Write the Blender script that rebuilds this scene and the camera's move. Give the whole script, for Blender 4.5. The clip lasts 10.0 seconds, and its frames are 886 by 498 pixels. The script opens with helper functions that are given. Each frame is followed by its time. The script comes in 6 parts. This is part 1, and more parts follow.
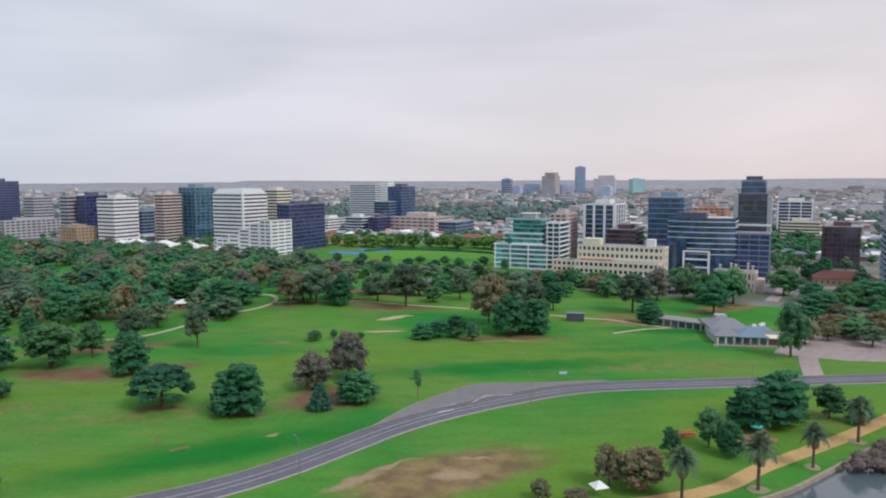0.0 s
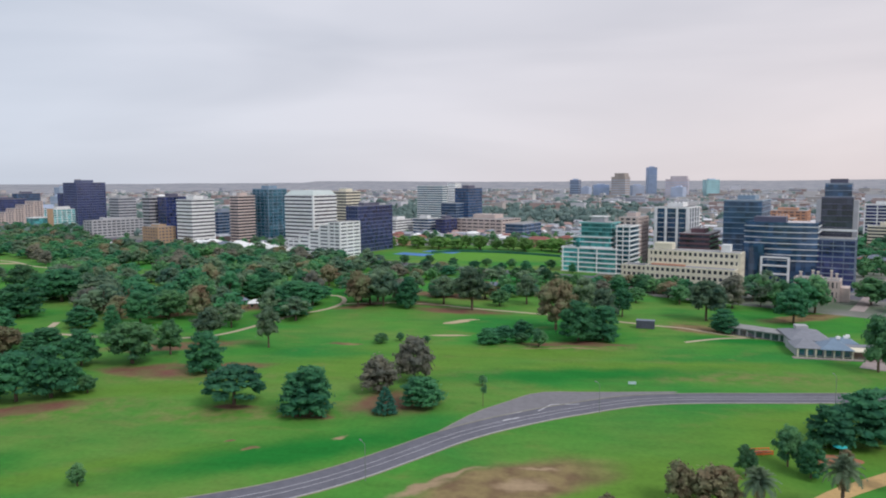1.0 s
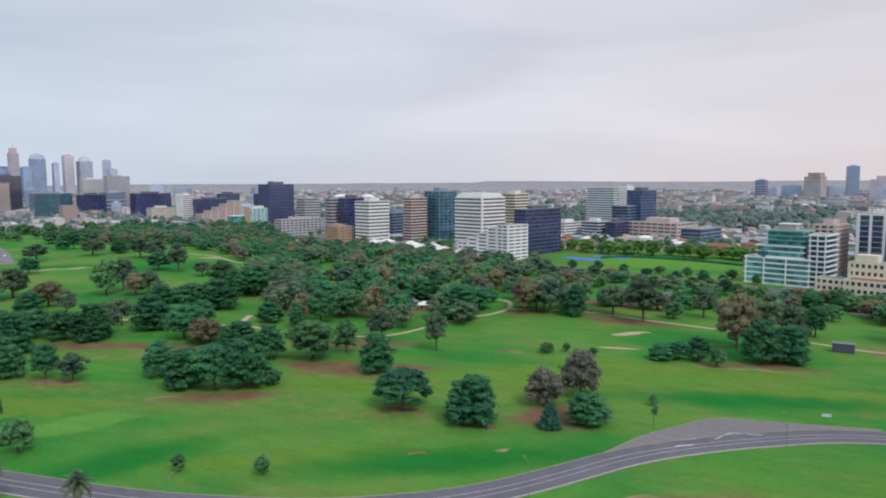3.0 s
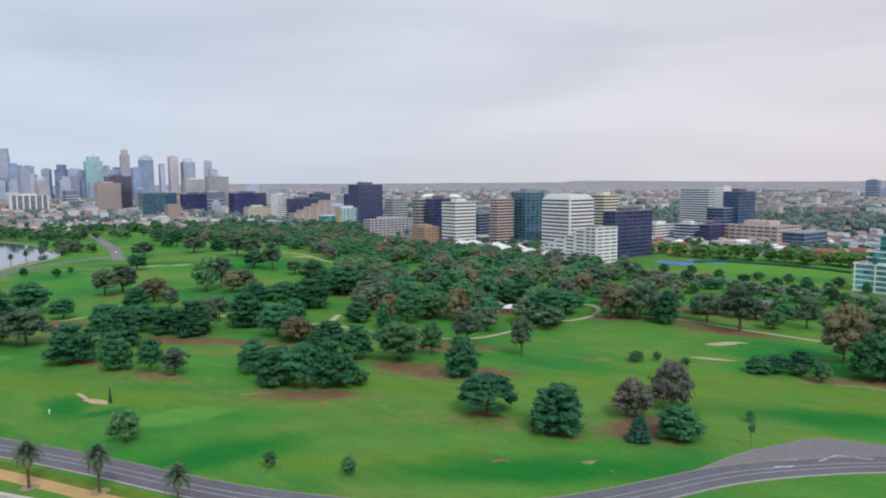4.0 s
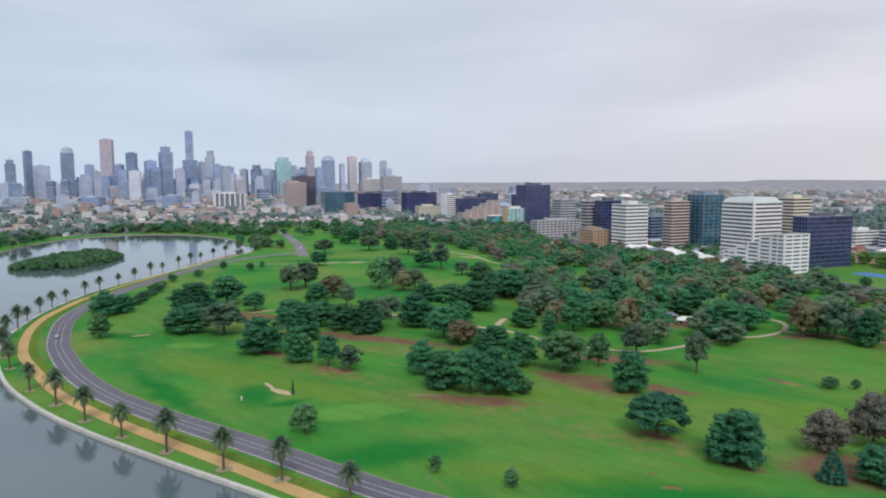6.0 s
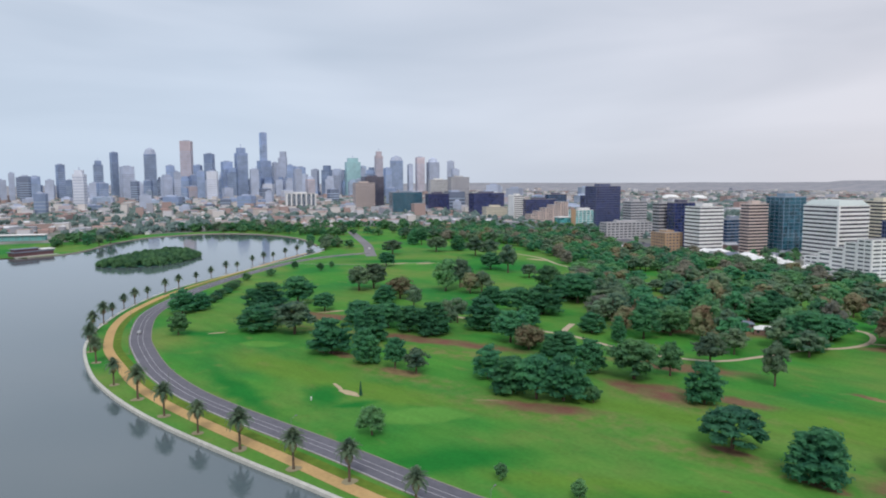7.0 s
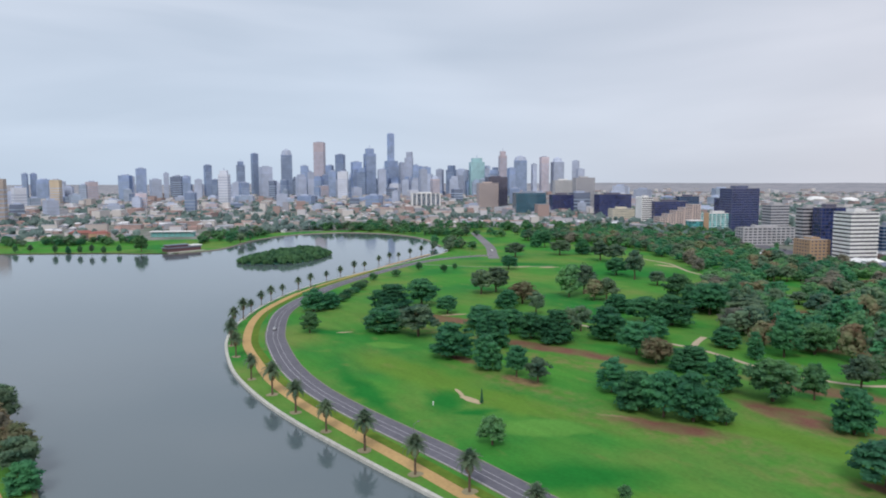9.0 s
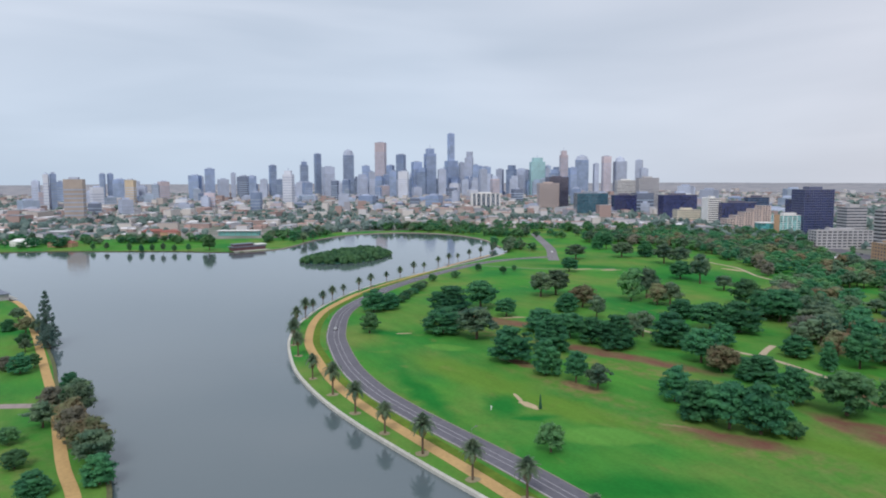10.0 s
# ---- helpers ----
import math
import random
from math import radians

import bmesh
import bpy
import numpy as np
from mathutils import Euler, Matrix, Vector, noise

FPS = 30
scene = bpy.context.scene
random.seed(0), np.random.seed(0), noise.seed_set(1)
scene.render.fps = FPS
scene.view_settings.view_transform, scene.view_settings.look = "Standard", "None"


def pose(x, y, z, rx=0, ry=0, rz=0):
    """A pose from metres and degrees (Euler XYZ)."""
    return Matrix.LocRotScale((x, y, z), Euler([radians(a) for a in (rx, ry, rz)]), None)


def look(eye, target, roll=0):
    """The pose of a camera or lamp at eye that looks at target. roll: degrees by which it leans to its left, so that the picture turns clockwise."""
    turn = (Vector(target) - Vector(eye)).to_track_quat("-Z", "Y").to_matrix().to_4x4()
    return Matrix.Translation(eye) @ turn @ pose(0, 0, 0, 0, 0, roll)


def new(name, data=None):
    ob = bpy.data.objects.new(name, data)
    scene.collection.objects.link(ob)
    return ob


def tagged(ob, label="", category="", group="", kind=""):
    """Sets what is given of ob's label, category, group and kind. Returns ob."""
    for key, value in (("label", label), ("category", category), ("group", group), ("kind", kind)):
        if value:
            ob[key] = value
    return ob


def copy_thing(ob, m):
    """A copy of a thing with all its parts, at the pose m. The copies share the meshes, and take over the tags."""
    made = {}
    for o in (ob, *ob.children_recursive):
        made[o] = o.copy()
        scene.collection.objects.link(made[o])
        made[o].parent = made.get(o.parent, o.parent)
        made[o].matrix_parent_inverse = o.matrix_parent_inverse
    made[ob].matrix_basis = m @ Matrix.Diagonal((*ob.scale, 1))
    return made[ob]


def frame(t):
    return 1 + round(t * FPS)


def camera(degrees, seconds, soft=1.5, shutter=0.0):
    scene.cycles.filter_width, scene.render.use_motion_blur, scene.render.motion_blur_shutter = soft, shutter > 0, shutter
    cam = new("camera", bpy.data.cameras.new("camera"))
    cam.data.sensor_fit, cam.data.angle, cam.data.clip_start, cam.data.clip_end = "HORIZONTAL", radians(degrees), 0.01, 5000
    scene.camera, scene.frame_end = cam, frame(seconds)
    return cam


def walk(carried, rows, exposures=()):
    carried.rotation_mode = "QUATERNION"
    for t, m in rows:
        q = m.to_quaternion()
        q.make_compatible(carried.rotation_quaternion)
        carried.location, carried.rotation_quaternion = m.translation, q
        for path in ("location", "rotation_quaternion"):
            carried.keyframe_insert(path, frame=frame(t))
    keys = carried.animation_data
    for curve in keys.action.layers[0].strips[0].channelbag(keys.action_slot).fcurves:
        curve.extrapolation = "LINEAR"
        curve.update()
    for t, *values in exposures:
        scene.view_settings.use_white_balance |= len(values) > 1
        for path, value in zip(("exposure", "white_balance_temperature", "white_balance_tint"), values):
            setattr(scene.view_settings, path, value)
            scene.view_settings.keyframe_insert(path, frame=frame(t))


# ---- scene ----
# The camera hangs high over the lake, turns to the left and climbs a little.
cam = camera(64.9, 10.0, soft=2.0)

# seconds, place, yaw to the left of +y, pitch, roll
FLIGHT = [
    (0, 0.12, -0.03, 64.99, 3.27, -5.73, -0.26),
    (0.5, 0.08, 0.41, 65.79, 6.06, -5.70, -0.28),
    (1, 0.00, 0.87, 66.59, 8.76, -5.68, -0.27),
    (1.5, -0.12, 1.34, 67.39, 11.89, -5.65, -0.26),
    (2, -0.28, 1.80, 68.19, 15.41, -5.65, -0.25),
    (2.5, -0.48, 2.25, 69.00, 18.96, -5.66, -0.29),
    (4, -1.27, 3.40, 71.42, 29.59, -5.66, -0.32),
    (4.5, -1.59, 3.70, 72.23, 33.12, -5.68, -0.31),
    (5, -1.92, 3.94, 73.04, 36.65, -5.70, -0.32),
    (5.5, -2.27, 4.14, 73.85, 40.09, -5.72, -0.32),
    (7, -3.32, 4.47, 76.29, 48.74, -5.70, -0.25),
    (7.5, -3.64, 4.51, 77.10, 51.21, -5.71, -0.24),
    (8, -3.93, 4.53, 77.90, 53.68, -5.71, -0.21),
    (8.5, -4.19, 4.55, 78.70, 56.24, -5.71, -0.20),
    (9, -4.40, 4.56, 79.49, 58.81, -5.73, -0.16),
    (9.5, -4.55, 4.60, 80.28, 61.37, -5.73, -0.16),
    (10, -4.62, 4.68, 81.05, 63.71, -5.76, -0.16),
]


def aim(x, y, z, yaw, pitch, roll):
    a, b = radians(yaw), radians(pitch)
    eye = Vector((x, y, z))
    way = Vector((-math.sin(a) * math.cos(b), math.cos(a) * math.cos(b), math.sin(b)))
    return look(eye, eye + 100 * way, roll)


walk(cam, [(t, aim(*row)) for t, *row in FLIGHT])

# ---- sky, sun ----
world = bpy.data.worlds.new("overcast_sky")
scene.world = world
world.use_nodes = True
wt = world.node_tree
wn, wl = wt.nodes, wt.links
wn.clear()
w_out = wn.new("ShaderNodeOutputWorld")
w_bg = wn.new("ShaderNodeBackground")
w_sky = wn.new("ShaderNodeTexSky")
w_sky.sky_type = "NISHITA"
w_sky.sun_disc = False
w_sky.sun_elevation = radians(47)
w_sky.sun_rotation = radians(127)
w_co = wn.new("ShaderNodeTexCoord")
w_map = wn.new("ShaderNodeMapping")
w_map.inputs["Scale"].default_value = (1.0, 1.0, 5.5)
w_map.inputs["Rotation"].default_value = (radians(3), radians(-2), 0)
w_noise = wn.new("ShaderNodeTexNoise")
w_noise.inputs["Scale"].default_value = 1.9
w_noise.inputs["Detail"].default_value = 3.5
w_noise.inputs["Roughness"].default_value = 0.45
w_noise.inputs["Distortion"].default_value = 0.4
w_ramp = wn.new("ShaderNodeValToRGB")
w_ramp.color_ramp.elements[0].position = 0.30
w_ramp.color_ramp.elements[0].color = (0.54, 0.60, 0.71, 1)
w_ramp.color_ramp.elements[1].position = 0.70
w_ramp.color_ramp.elements[1].color = (0.78, 0.79, 0.86, 1)
# the glow of the low sun behind the cloud, towards the east side, and cooler cloud over the lake
w_dot = wn.new("ShaderNodeVectorMath")
w_dot.operation = "DOT_PRODUCT"
w_dot.inputs[1].default_value = (0.86, 0.5, -0.15)
w_glow = wn.new("ShaderNodeMapRange")
w_glow.inputs["From Min"].default_value = -0.6
w_glow.inputs["From Max"].default_value = 0.9
w_warm = wn.new("ShaderNodeMix")
w_warm.data_type = "RGBA"
w_warm.inputs[6].default_value = (0.53, 0.64, 0.79, 1)
w_warm.inputs[7].default_value = (0.80, 0.70, 0.70, 1)
w_sep = wn.new("ShaderNodeSeparateXYZ")
w_low = wn.new("ShaderNodeMapRange")
w_low.inputs["From Min"].default_value = 0.50
w_low.inputs["From Max"].default_value = -0.02
w_cloud = wn.new("ShaderNodeMix")
w_cloud.data_type = "RGBA"
w_mix = wn.new("ShaderNodeMix")
w_mix.data_type = "RGBA"
w_mix.inputs[0].default_value = 0.95
w_scale = wn.new("ShaderNodeVectorMath")
w_scale.operation = "SCALE"
w_scale.inputs["Scale"].default_value = 0.10
wl.new(w_co.outputs["Generated"], w_map.inputs["Vector"])
wl.new(w_map.outputs[0], w_noise.inputs["Vector"])
wl.new(w_noise.outputs["Fac"], w_ramp.inputs[0])
wl.new(w_co.outputs["Generated"], w_dot.inputs[0])
wl.new(w_dot.outputs["Value"], w_glow.inputs[0])
wl.new(w_glow.outputs[0], w_warm.inputs[0])
wl.new(w_co.outputs["Generated"], w_sep.inputs[0])
wl.new(w_sep.outputs["Z"], w_low.inputs[0])
wl.new(w_low.outputs[0], w_cloud.inputs[0])
wl.new(w_ramp.outputs[0], w_cloud.inputs[6])
wl.new(w_warm.outputs[2], w_cloud.inputs[7])
wl.new(w_sky.outputs[0], w_scale.inputs[0])
wl.new(w_scale.outputs[0], w_mix.inputs[6])
wl.new(w_cloud.outputs[2], w_mix.inputs[7])
# layered cloud: paler and greyer sheets one above the other
w_sheet = wn.new("ShaderNodeMapRange")
w_sheet.inputs["From Min"].default_value = 0.32
w_sheet.inputs["From Max"].default_value = 0.68
w_sheet.inputs["To Min"].default_value = 0.965
w_sheet.inputs["To Max"].default_value = 1.075
w_lay = wn.new("ShaderNodeVectorMath")
w_lay.operation = "SCALE"
wl.new(w_noise.outputs["Fac"], w_sheet.inputs[0])
wl.new(w_mix.outputs[2], w_lay.inputs[0])
wl.new(w_sheet.outputs[0], w_lay.inputs["Scale"])
wl.new(w_lay.outputs[0], w_bg.inputs["Color"])
w_bg.inputs["Strength"].default_value = 1.0
wl.new(w_bg.outputs[0], w_out.inputs["Surface"])

sun_data = bpy.data.lights.new("sun", "SUN")
sun_data.energy = 1.7
sun_data.angle = radians(20)
sun_data.color = (1.0, 0.94, 0.86)
sun = new("sun", sun_data)
sun.matrix_world = look((170, -130, 230), (0, 0, 0))

# ---- materials ----


def mat(name, colour, rough=0.8, metal=0.0, spec=0.5, var=0.25, scale=1.0, big=0.02, hue=None, bump=0.0, island=0.0, obj=0.0):
    """Paint, stone, leaf or cloth: a base colour with fine grain, large blotches and a spread between pieces."""
    m = bpy.data.materials.new(name)
    m.use_nodes = True
    nt = m.node_tree
    n, l = nt.nodes, nt.links
    b = n["Principled BSDF"]
    b.inputs["Roughness"].default_value = rough
    b.inputs["Metallic"].default_value = metal
    b.inputs["Specular IOR Level"].default_value = spec
    geo = n.new("ShaderNodeNewGeometry")
    fine = n.new("ShaderNodeTexNoise")
    fine.inputs["Scale"].default_value = scale
    fine.inputs["Detail"].default_value = 6
    wide = n.new("ShaderNodeTexNoise")
    wide.inputs["Scale"].default_value = big
    wide.inputs["Detail"].default_value = 4
    l.new(geo.outputs["Position"], fine.inputs["Vector"])
    l.new(geo.outputs["Position"], wide.inputs["Vector"])
    add = n.new("ShaderNodeMath")
    add.operation = "ADD"
    l.new(fine.outputs["Fac"], add.inputs[0])
    l.new(wide.outputs["Fac"], add.inputs[1])
    span = n.new("ShaderNodeMapRange")
    span.inputs["From Min"].default_value = 0.7
    span.inputs["From Max"].default_value = 1.3
    l.new(add.outputs[0], span.inputs[0])
    mix = n.new("ShaderNodeMix")
    mix.data_type = "RGBA"
    dark = [c * (1 - var) for c in colour]
    light = [min(1.0, c * (1 + var)) for c in (hue or colour)]
    mix.inputs[6].default_value = (*dark, 1)
    mix.inputs[7].default_value = (*light, 1)
    l.new(span.outputs[0], mix.inputs[0])
    last = mix.outputs[2]
    for amount, node, socket in ((island, geo, "Random Per Island"), (obj, None, "Random")):
        if amount:
            src = node or n.new("ShaderNodeObjectInfo")
            rng = n.new("ShaderNodeMapRange")
            rng.inputs["To Min"].default_value = 1 - amount
            rng.inputs["To Max"].default_value = 1 + amount
            l.new(src.outputs[socket], rng.inputs[0])
            hsv = n.new("ShaderNodeHueSaturation")
            l.new(rng.outputs[0], hsv.inputs["Value"])
            l.new(last, hsv.inputs["Color"])
            last = hsv.outputs[0]
    l.new(last, b.inputs["Base Color"])
    if bump:
        bp = n.new("ShaderNodeBump")
        bp.inputs["Strength"].default_value = bump
        bp.inputs["Distance"].default_value = 0.3
        l.new(fine.outputs["Fac"], bp.inputs["Height"])
        l.new(bp.outputs[0], b.inputs["Normal"])
    return m


def ramp_mat(name, stops, scale, rough=0.85, detail=8, bump=0.0, isl=False):
    """A colour run through a ramp by noise, or by a random value for each piece."""
    m = bpy.data.materials.new(name)
    m.use_nodes = True
    n, l = m.node_tree.nodes, m.node_tree.links
    b = n["Principled BSDF"]
    b.inputs["Roughness"].default_value = rough
    geo = n.new("ShaderNodeNewGeometry")
    ramp = n.new("ShaderNodeValToRGB")
    els = ramp.color_ramp.elements
    while len(els) < len(stops):
        els.new(0.5)
    for e, (p, c) in zip(els, stops):
        e.position, e.color = p, (*c, 1)
    if isl:
        ramp.color_ramp.interpolation = "CONSTANT"
        l.new(geo.outputs["Random Per Island"], ramp.inputs[0])
    else:
        no = n.new("ShaderNodeTexNoise")
        no.inputs["Scale"].default_value = scale
        no.inputs["Detail"].default_value = detail
        l.new(geo.outputs["Position"], no.inputs["Vector"])
        l.new(no.outputs["Fac"], ramp.inputs[0])
    l.new(ramp.outputs[0], b.inputs["Base Color"])
    return m


# x, y, two radii and the turn of soft-edged stretches in the lawn
TURF_PATCHES = [(-198, 133, 8, 2.4, 68), (-212, 131, 13, 6.5, -28), (-140, 128, 22, 8, 60), (10, 238, 42, 7, 12), (-62, 160, 40, 8, 30), (78, 297, 24, 6, -10),
                (-420, 440, 50, 26, 35), (-520, 400, 50, 16, 45), (-343, 138, 14, 6, 30), (-240, 112, 40, 5, -8)]
GREEN_PATCHES = [(-173, 144, 14, 7.5, 62), (-300, 152, 10, 6, 40), (-500, 397, 14, 9, 30)]
DRY_PATCHES = [(78, 190, 50, 22, 25), (20, 150, 46, 16, 25), (-250, 140, 40, 10, 10), (-60, 240, 50, 16, 20), (30, 250, 60, 8, 8), (-120, 205, 30, 9, 20), (-200, 150, 30, 9, 20), (-20, 265, 50, 10, 5), (-100, 145, 30, 6, 30), (70, 200, 30, 8, 20), (-300, 200, 30, 9, 20)]
SOIL_PATCHES = [(-8, 148, 24, 10, 30), (-72, 160.5, 2.6, 1.1, 30), (-80, 163.7, 1.8, 0.9, 20), (66, 318, 14, 8, -30), (120, 350, 24, 7, 30), (-217, 171, 10, 3, 10), (-83, 271, 7, 2, 0)]
PALE_PATCHES = [(-162, 172, 5, 1.2, 30), (-53, 171, 2.2, 0.9, 30), (-4.8, 148, 5.0, 2.6, 20), (-28, 143, 7, 1.6, 40), (-2, 157, 5, 0.8, 10), (-22, 150, 8, 1.0, 42), (4, 275, 15, 0.7, 12), (-166, 172, 8, 0.8, 18)]
WORN_PATCHES = [(-240, -38, 34, 20, 8), (92, 190, 14, 6, 35), (60, 241, 44, 7, 4), (-54, 202, 12, 7, 30), (8, 277, 32, 4, 6), (-150, 176, 34, 9, 22), (-120, 219, 26, 7, 10), (70, 322, 20, 12, -20), (-88, 184, 30, 6, 10), (-230, 205, 50, 7, 22), (-215, 168, 30, 6, 12), (-310, 190, 40, 8, 25), (-15, 236, 22, 3, 12)]
LITTER_PATCHES = [(-152, 179, 18, 5, 32), (-142, 226, 9, 4, 20), (-248, 216, 44, 6, 22), (-140, 221, 18, 6, -5), (-91.8, 190, 5, 2.6, 0), (-67.5, 186, 6, 2.6, 0), (-46, 200, 12, 10, 40), (-45, 348, 24, 7, -10), (-100, 356, 14, 6, 50), (-70, 368, 16, 5, -20),
                  (-260, 168, 12, 3, 5), (-345, 205, 30, 8, 25), (-150, 258, 26, 7, 20), (-60, 395, 30, 9, -20), (-180, 330, 40, 12, 30), (10, 283, 22, 3, 5), (-230, 400, 50, 14, 30), (-120, 232, 20, 5, 10)]


def grass_mat():
    """Mown golf grass: green with yellowed stretches, worn soil and fine mottling."""
    m = bpy.data.materials.new("mown_grass")
    m.use_nodes = True
    n, l = m.node_tree.nodes, m.node_tree.links
    b = n["Principled BSDF"]
    b.inputs["Roughness"].default_value = 0.9
    b.inputs["Specular IOR Level"].default_value = 0.1
    geo = n.new("ShaderNodeNewGeometry")

    def noise_at(s, det, stretch=(1, 1, 1), dist=0.0):
        mp = n.new("ShaderNodeMapping")
        mp.inputs["Scale"].default_value = stretch
        t = n.new("ShaderNodeTexNoise")
        t.inputs["Scale"].default_value = s
        t.inputs["Detail"].default_value = det
        t.inputs["Distortion"].default_value = dist
        l.new(geo.outputs["Position"], mp.inputs[0])
        l.new(mp.outputs[0], t.inputs["Vector"])
        return t.outputs["Fac"]

    def ramp(fac, a, bb):
        r = n.new("ShaderNodeMapRange")
        r.interpolation_type = "SMOOTHSTEP"
        r.inputs["From Min"].default_value, r.inputs["From Max"].default_value = a, bb
        l.new(fac, r.inputs[0])
        return r.outputs[0]

    def mix(fac, a, bb):
        x = n.new("ShaderNodeMix")
        x.data_type = "RGBA"
        l.new(fac, x.inputs[0])
        for k, v in ((6, a), (7, bb)):
            if isinstance(v, tuple):
                x.inputs[k].default_value = (*v, 1)
            else:
                l.new(v, x.inputs[k])
        return x.outputs[2]

    lush = mix(ramp(noise_at(0.018, 3), 0.35, 0.65), (0.024, 0.192, 0.036), (0.054, 0.244, 0.034))
    dry = mix(ramp(noise_at(0.03, 4), 0.3, 0.7), (0.084, 0.246, 0.040), (0.146, 0.232, 0.054))
    col = mix(ramp(noise_at(0.012, 4, (1.0, 1.5, 1), 0.3), 0.36, 0.64), lush, dry)

    # soft-edged stretches of other turf, worn soil and leaf litter, each an ellipse with a ragged rim
    wob = n.new("ShaderNodeTexNoise")
    wob.inputs["Scale"].default_value = 0.09
    wob.inputs["Detail"].default_value = 5
    l.new(geo.outputs["Position"], wob.inputs["Vector"])
    cen = n.new("ShaderNodeVectorMath")
    cen.operation = "SUBTRACT"
    cen.inputs[1].default_value = (0.5, 0.5, 0.5)
    l.new(wob.outputs["Color"], cen.inputs[0])
    sc = n.new("ShaderNodeVectorMath")
    sc.operation = "MULTIPLY_ADD"
    sc.inputs[1].default_value = (11, 11, 0)
    l.new(cen.outputs[0], sc.inputs[0])
    l.new(geo.outputs["Position"], sc.inputs[2])

    def patch_mask(rows, soft):
        best = None
        for x, y, rx, ry, turn in rows:
            mp = n.new("ShaderNodeMapping")
            mp.vector_type = "TEXTURE"
            mp.inputs["Location"].default_value = (x, y, 0)
            mp.inputs["Rotation"].default_value = (0, 0, radians(turn))
            mp.inputs["Scale"].default_value = (rx, ry, 1000)
            l.new(sc.outputs[0], mp.inputs[0])
            ln = n.new("ShaderNodeVectorMath")
            ln.operation = "LENGTH"
            l.new(mp.outputs[0], ln.inputs[0])
            if best is None:
                best = ln.outputs["Value"]
            else:
                mn = n.new("ShaderNodeMath")
                mn.operation = "MINIMUM"
                l.new(best, mn.inputs[0])
                l.new(ln.outputs["Value"], mn.inputs[1])
                best = mn.outputs[0]
        return ramp(best, 1.0 + soft, 1.0 - soft)

    col = mix(patch_mask(DRY_PATCHES, 0.6), col, (0.110, 0.232, 0.034))
    worn_col = mix(ramp(noise_at(0.2, 6), 0.35, 0.65), (0.178, 0.206, 0.070), (0.086, 0.226, 0.036))
    col = mix(patch_mask(WORN_PATCHES, 0.75), col, worn_col)
    thin = n.new("ShaderNodeMath")
    thin.operation = "MULTIPLY"
    thin.inputs[1].default_value = 0.45
    l.new(ramp(noise_at(0.06, 7, (1.0, 1.7, 1), 0.6), 0.56, 0.74), thin.inputs[0])
    col = mix(thin.outputs[0], col, (0.185, 0.205, 0.065))
    col = mix(patch_mask(TURF_PATCHES, 0.7), col, (0.014, 0.172, 0.026))
    col = mix(patch_mask(GREEN_PATCHES, 0.22), col, (0.100, 0.276, 0.050))
    soil_col = mix(ramp(noise_at(0.16, 6), 0.35, 0.65), (0.17, 0.115, 0.068), (0.25, 0.195, 0.095))
    col = mix(patch_mask(SOIL_PATCHES, 0.35), col, soil_col)
    col = mix(patch_mask(PALE_PATCHES, 0.5), col, (0.33, 0.245, 0.155))
    litter = mix(ramp(noise_at(0.12, 6), 0.3, 0.7), (0.19, 0.090, 0.070), (0.17, 0.14, 0.070))
    col = mix(patch_mask(LITTER_PATCHES, 0.45), col, litter)
    fine = n.new("ShaderNodeHueSaturation")
    rng = n.new("ShaderNodeMapRange")
    rng.inputs["From Min"].default_value, rng.inputs["From Max"].default_value = 0.3, 0.7
    rng.inputs["To Min"].default_value, rng.inputs["To Max"].default_value = 0.82, 1.18
    mott = n.new("ShaderNodeMath")
    mott.operation = "MULTIPLY_ADD"
    mott.inputs[1].default_value = 0.5
    l.new(noise_at(0.14, 5, (0.5, 1.4, 1)), mott.inputs[0])
    half = n.new("ShaderNodeMath")
    half.operation = "MULTIPLY"
    half.inputs[1].default_value = 0.5
    l.new(noise_at(0.7, 8), half.inputs[0])
    l.new(half.outputs[0], mott.inputs[2])
    l.new(mott.outputs[0], rng.inputs[0])
    l.new(rng.outputs[0], fine.inputs["Value"])
    l.new(col, fine.inputs["Color"])
    l.new(fine.outputs[0], b.inputs["Base Color"])
    return m


def glass_mat(name, colour, rough=0.1, spec=1.0):
    """Office glazing: panes differ a little in tint behind a bright sky reflection."""
    m = mat(name, colour, rough, 0.0, spec, var=0.2, scale=0.12, big=0.03, obj=0.2)
    n, l = m.node_tree.nodes, m.node_tree.links
    b = n["Principled BSDF"]
    b.inputs["IOR"].default_value = 1.65
    src = b.inputs["Base Color"].links[0].from_socket
    co = n.new("ShaderNodeTexCoord")
    snap = n.new("ShaderNodeVectorMath")
    snap.operation = "SNAP"
    snap.inputs[1].default_value = (2.6, 2.6, 3.6)
    l.new(co.outputs["Object"], snap.inputs[0])
    wn_ = n.new("ShaderNodeTexWhiteNoise")
    l.new(snap.outputs[0], wn_.inputs["Vector"])
    rng = n.new("ShaderNodeMapRange")
    rng.inputs["To Min"].default_value, rng.inputs["To Max"].default_value = 0.55, 1.6
    l.new(wn_.outputs["Value"], rng.inputs[0])
    hsv = n.new("ShaderNodeHueSaturation")
    l.new(rng.outputs[0], hsv.inputs["Value"])
    l.new(src, hsv.inputs["Color"])
    l.new(hsv.outputs[0], b.inputs["Base Color"])
    return m


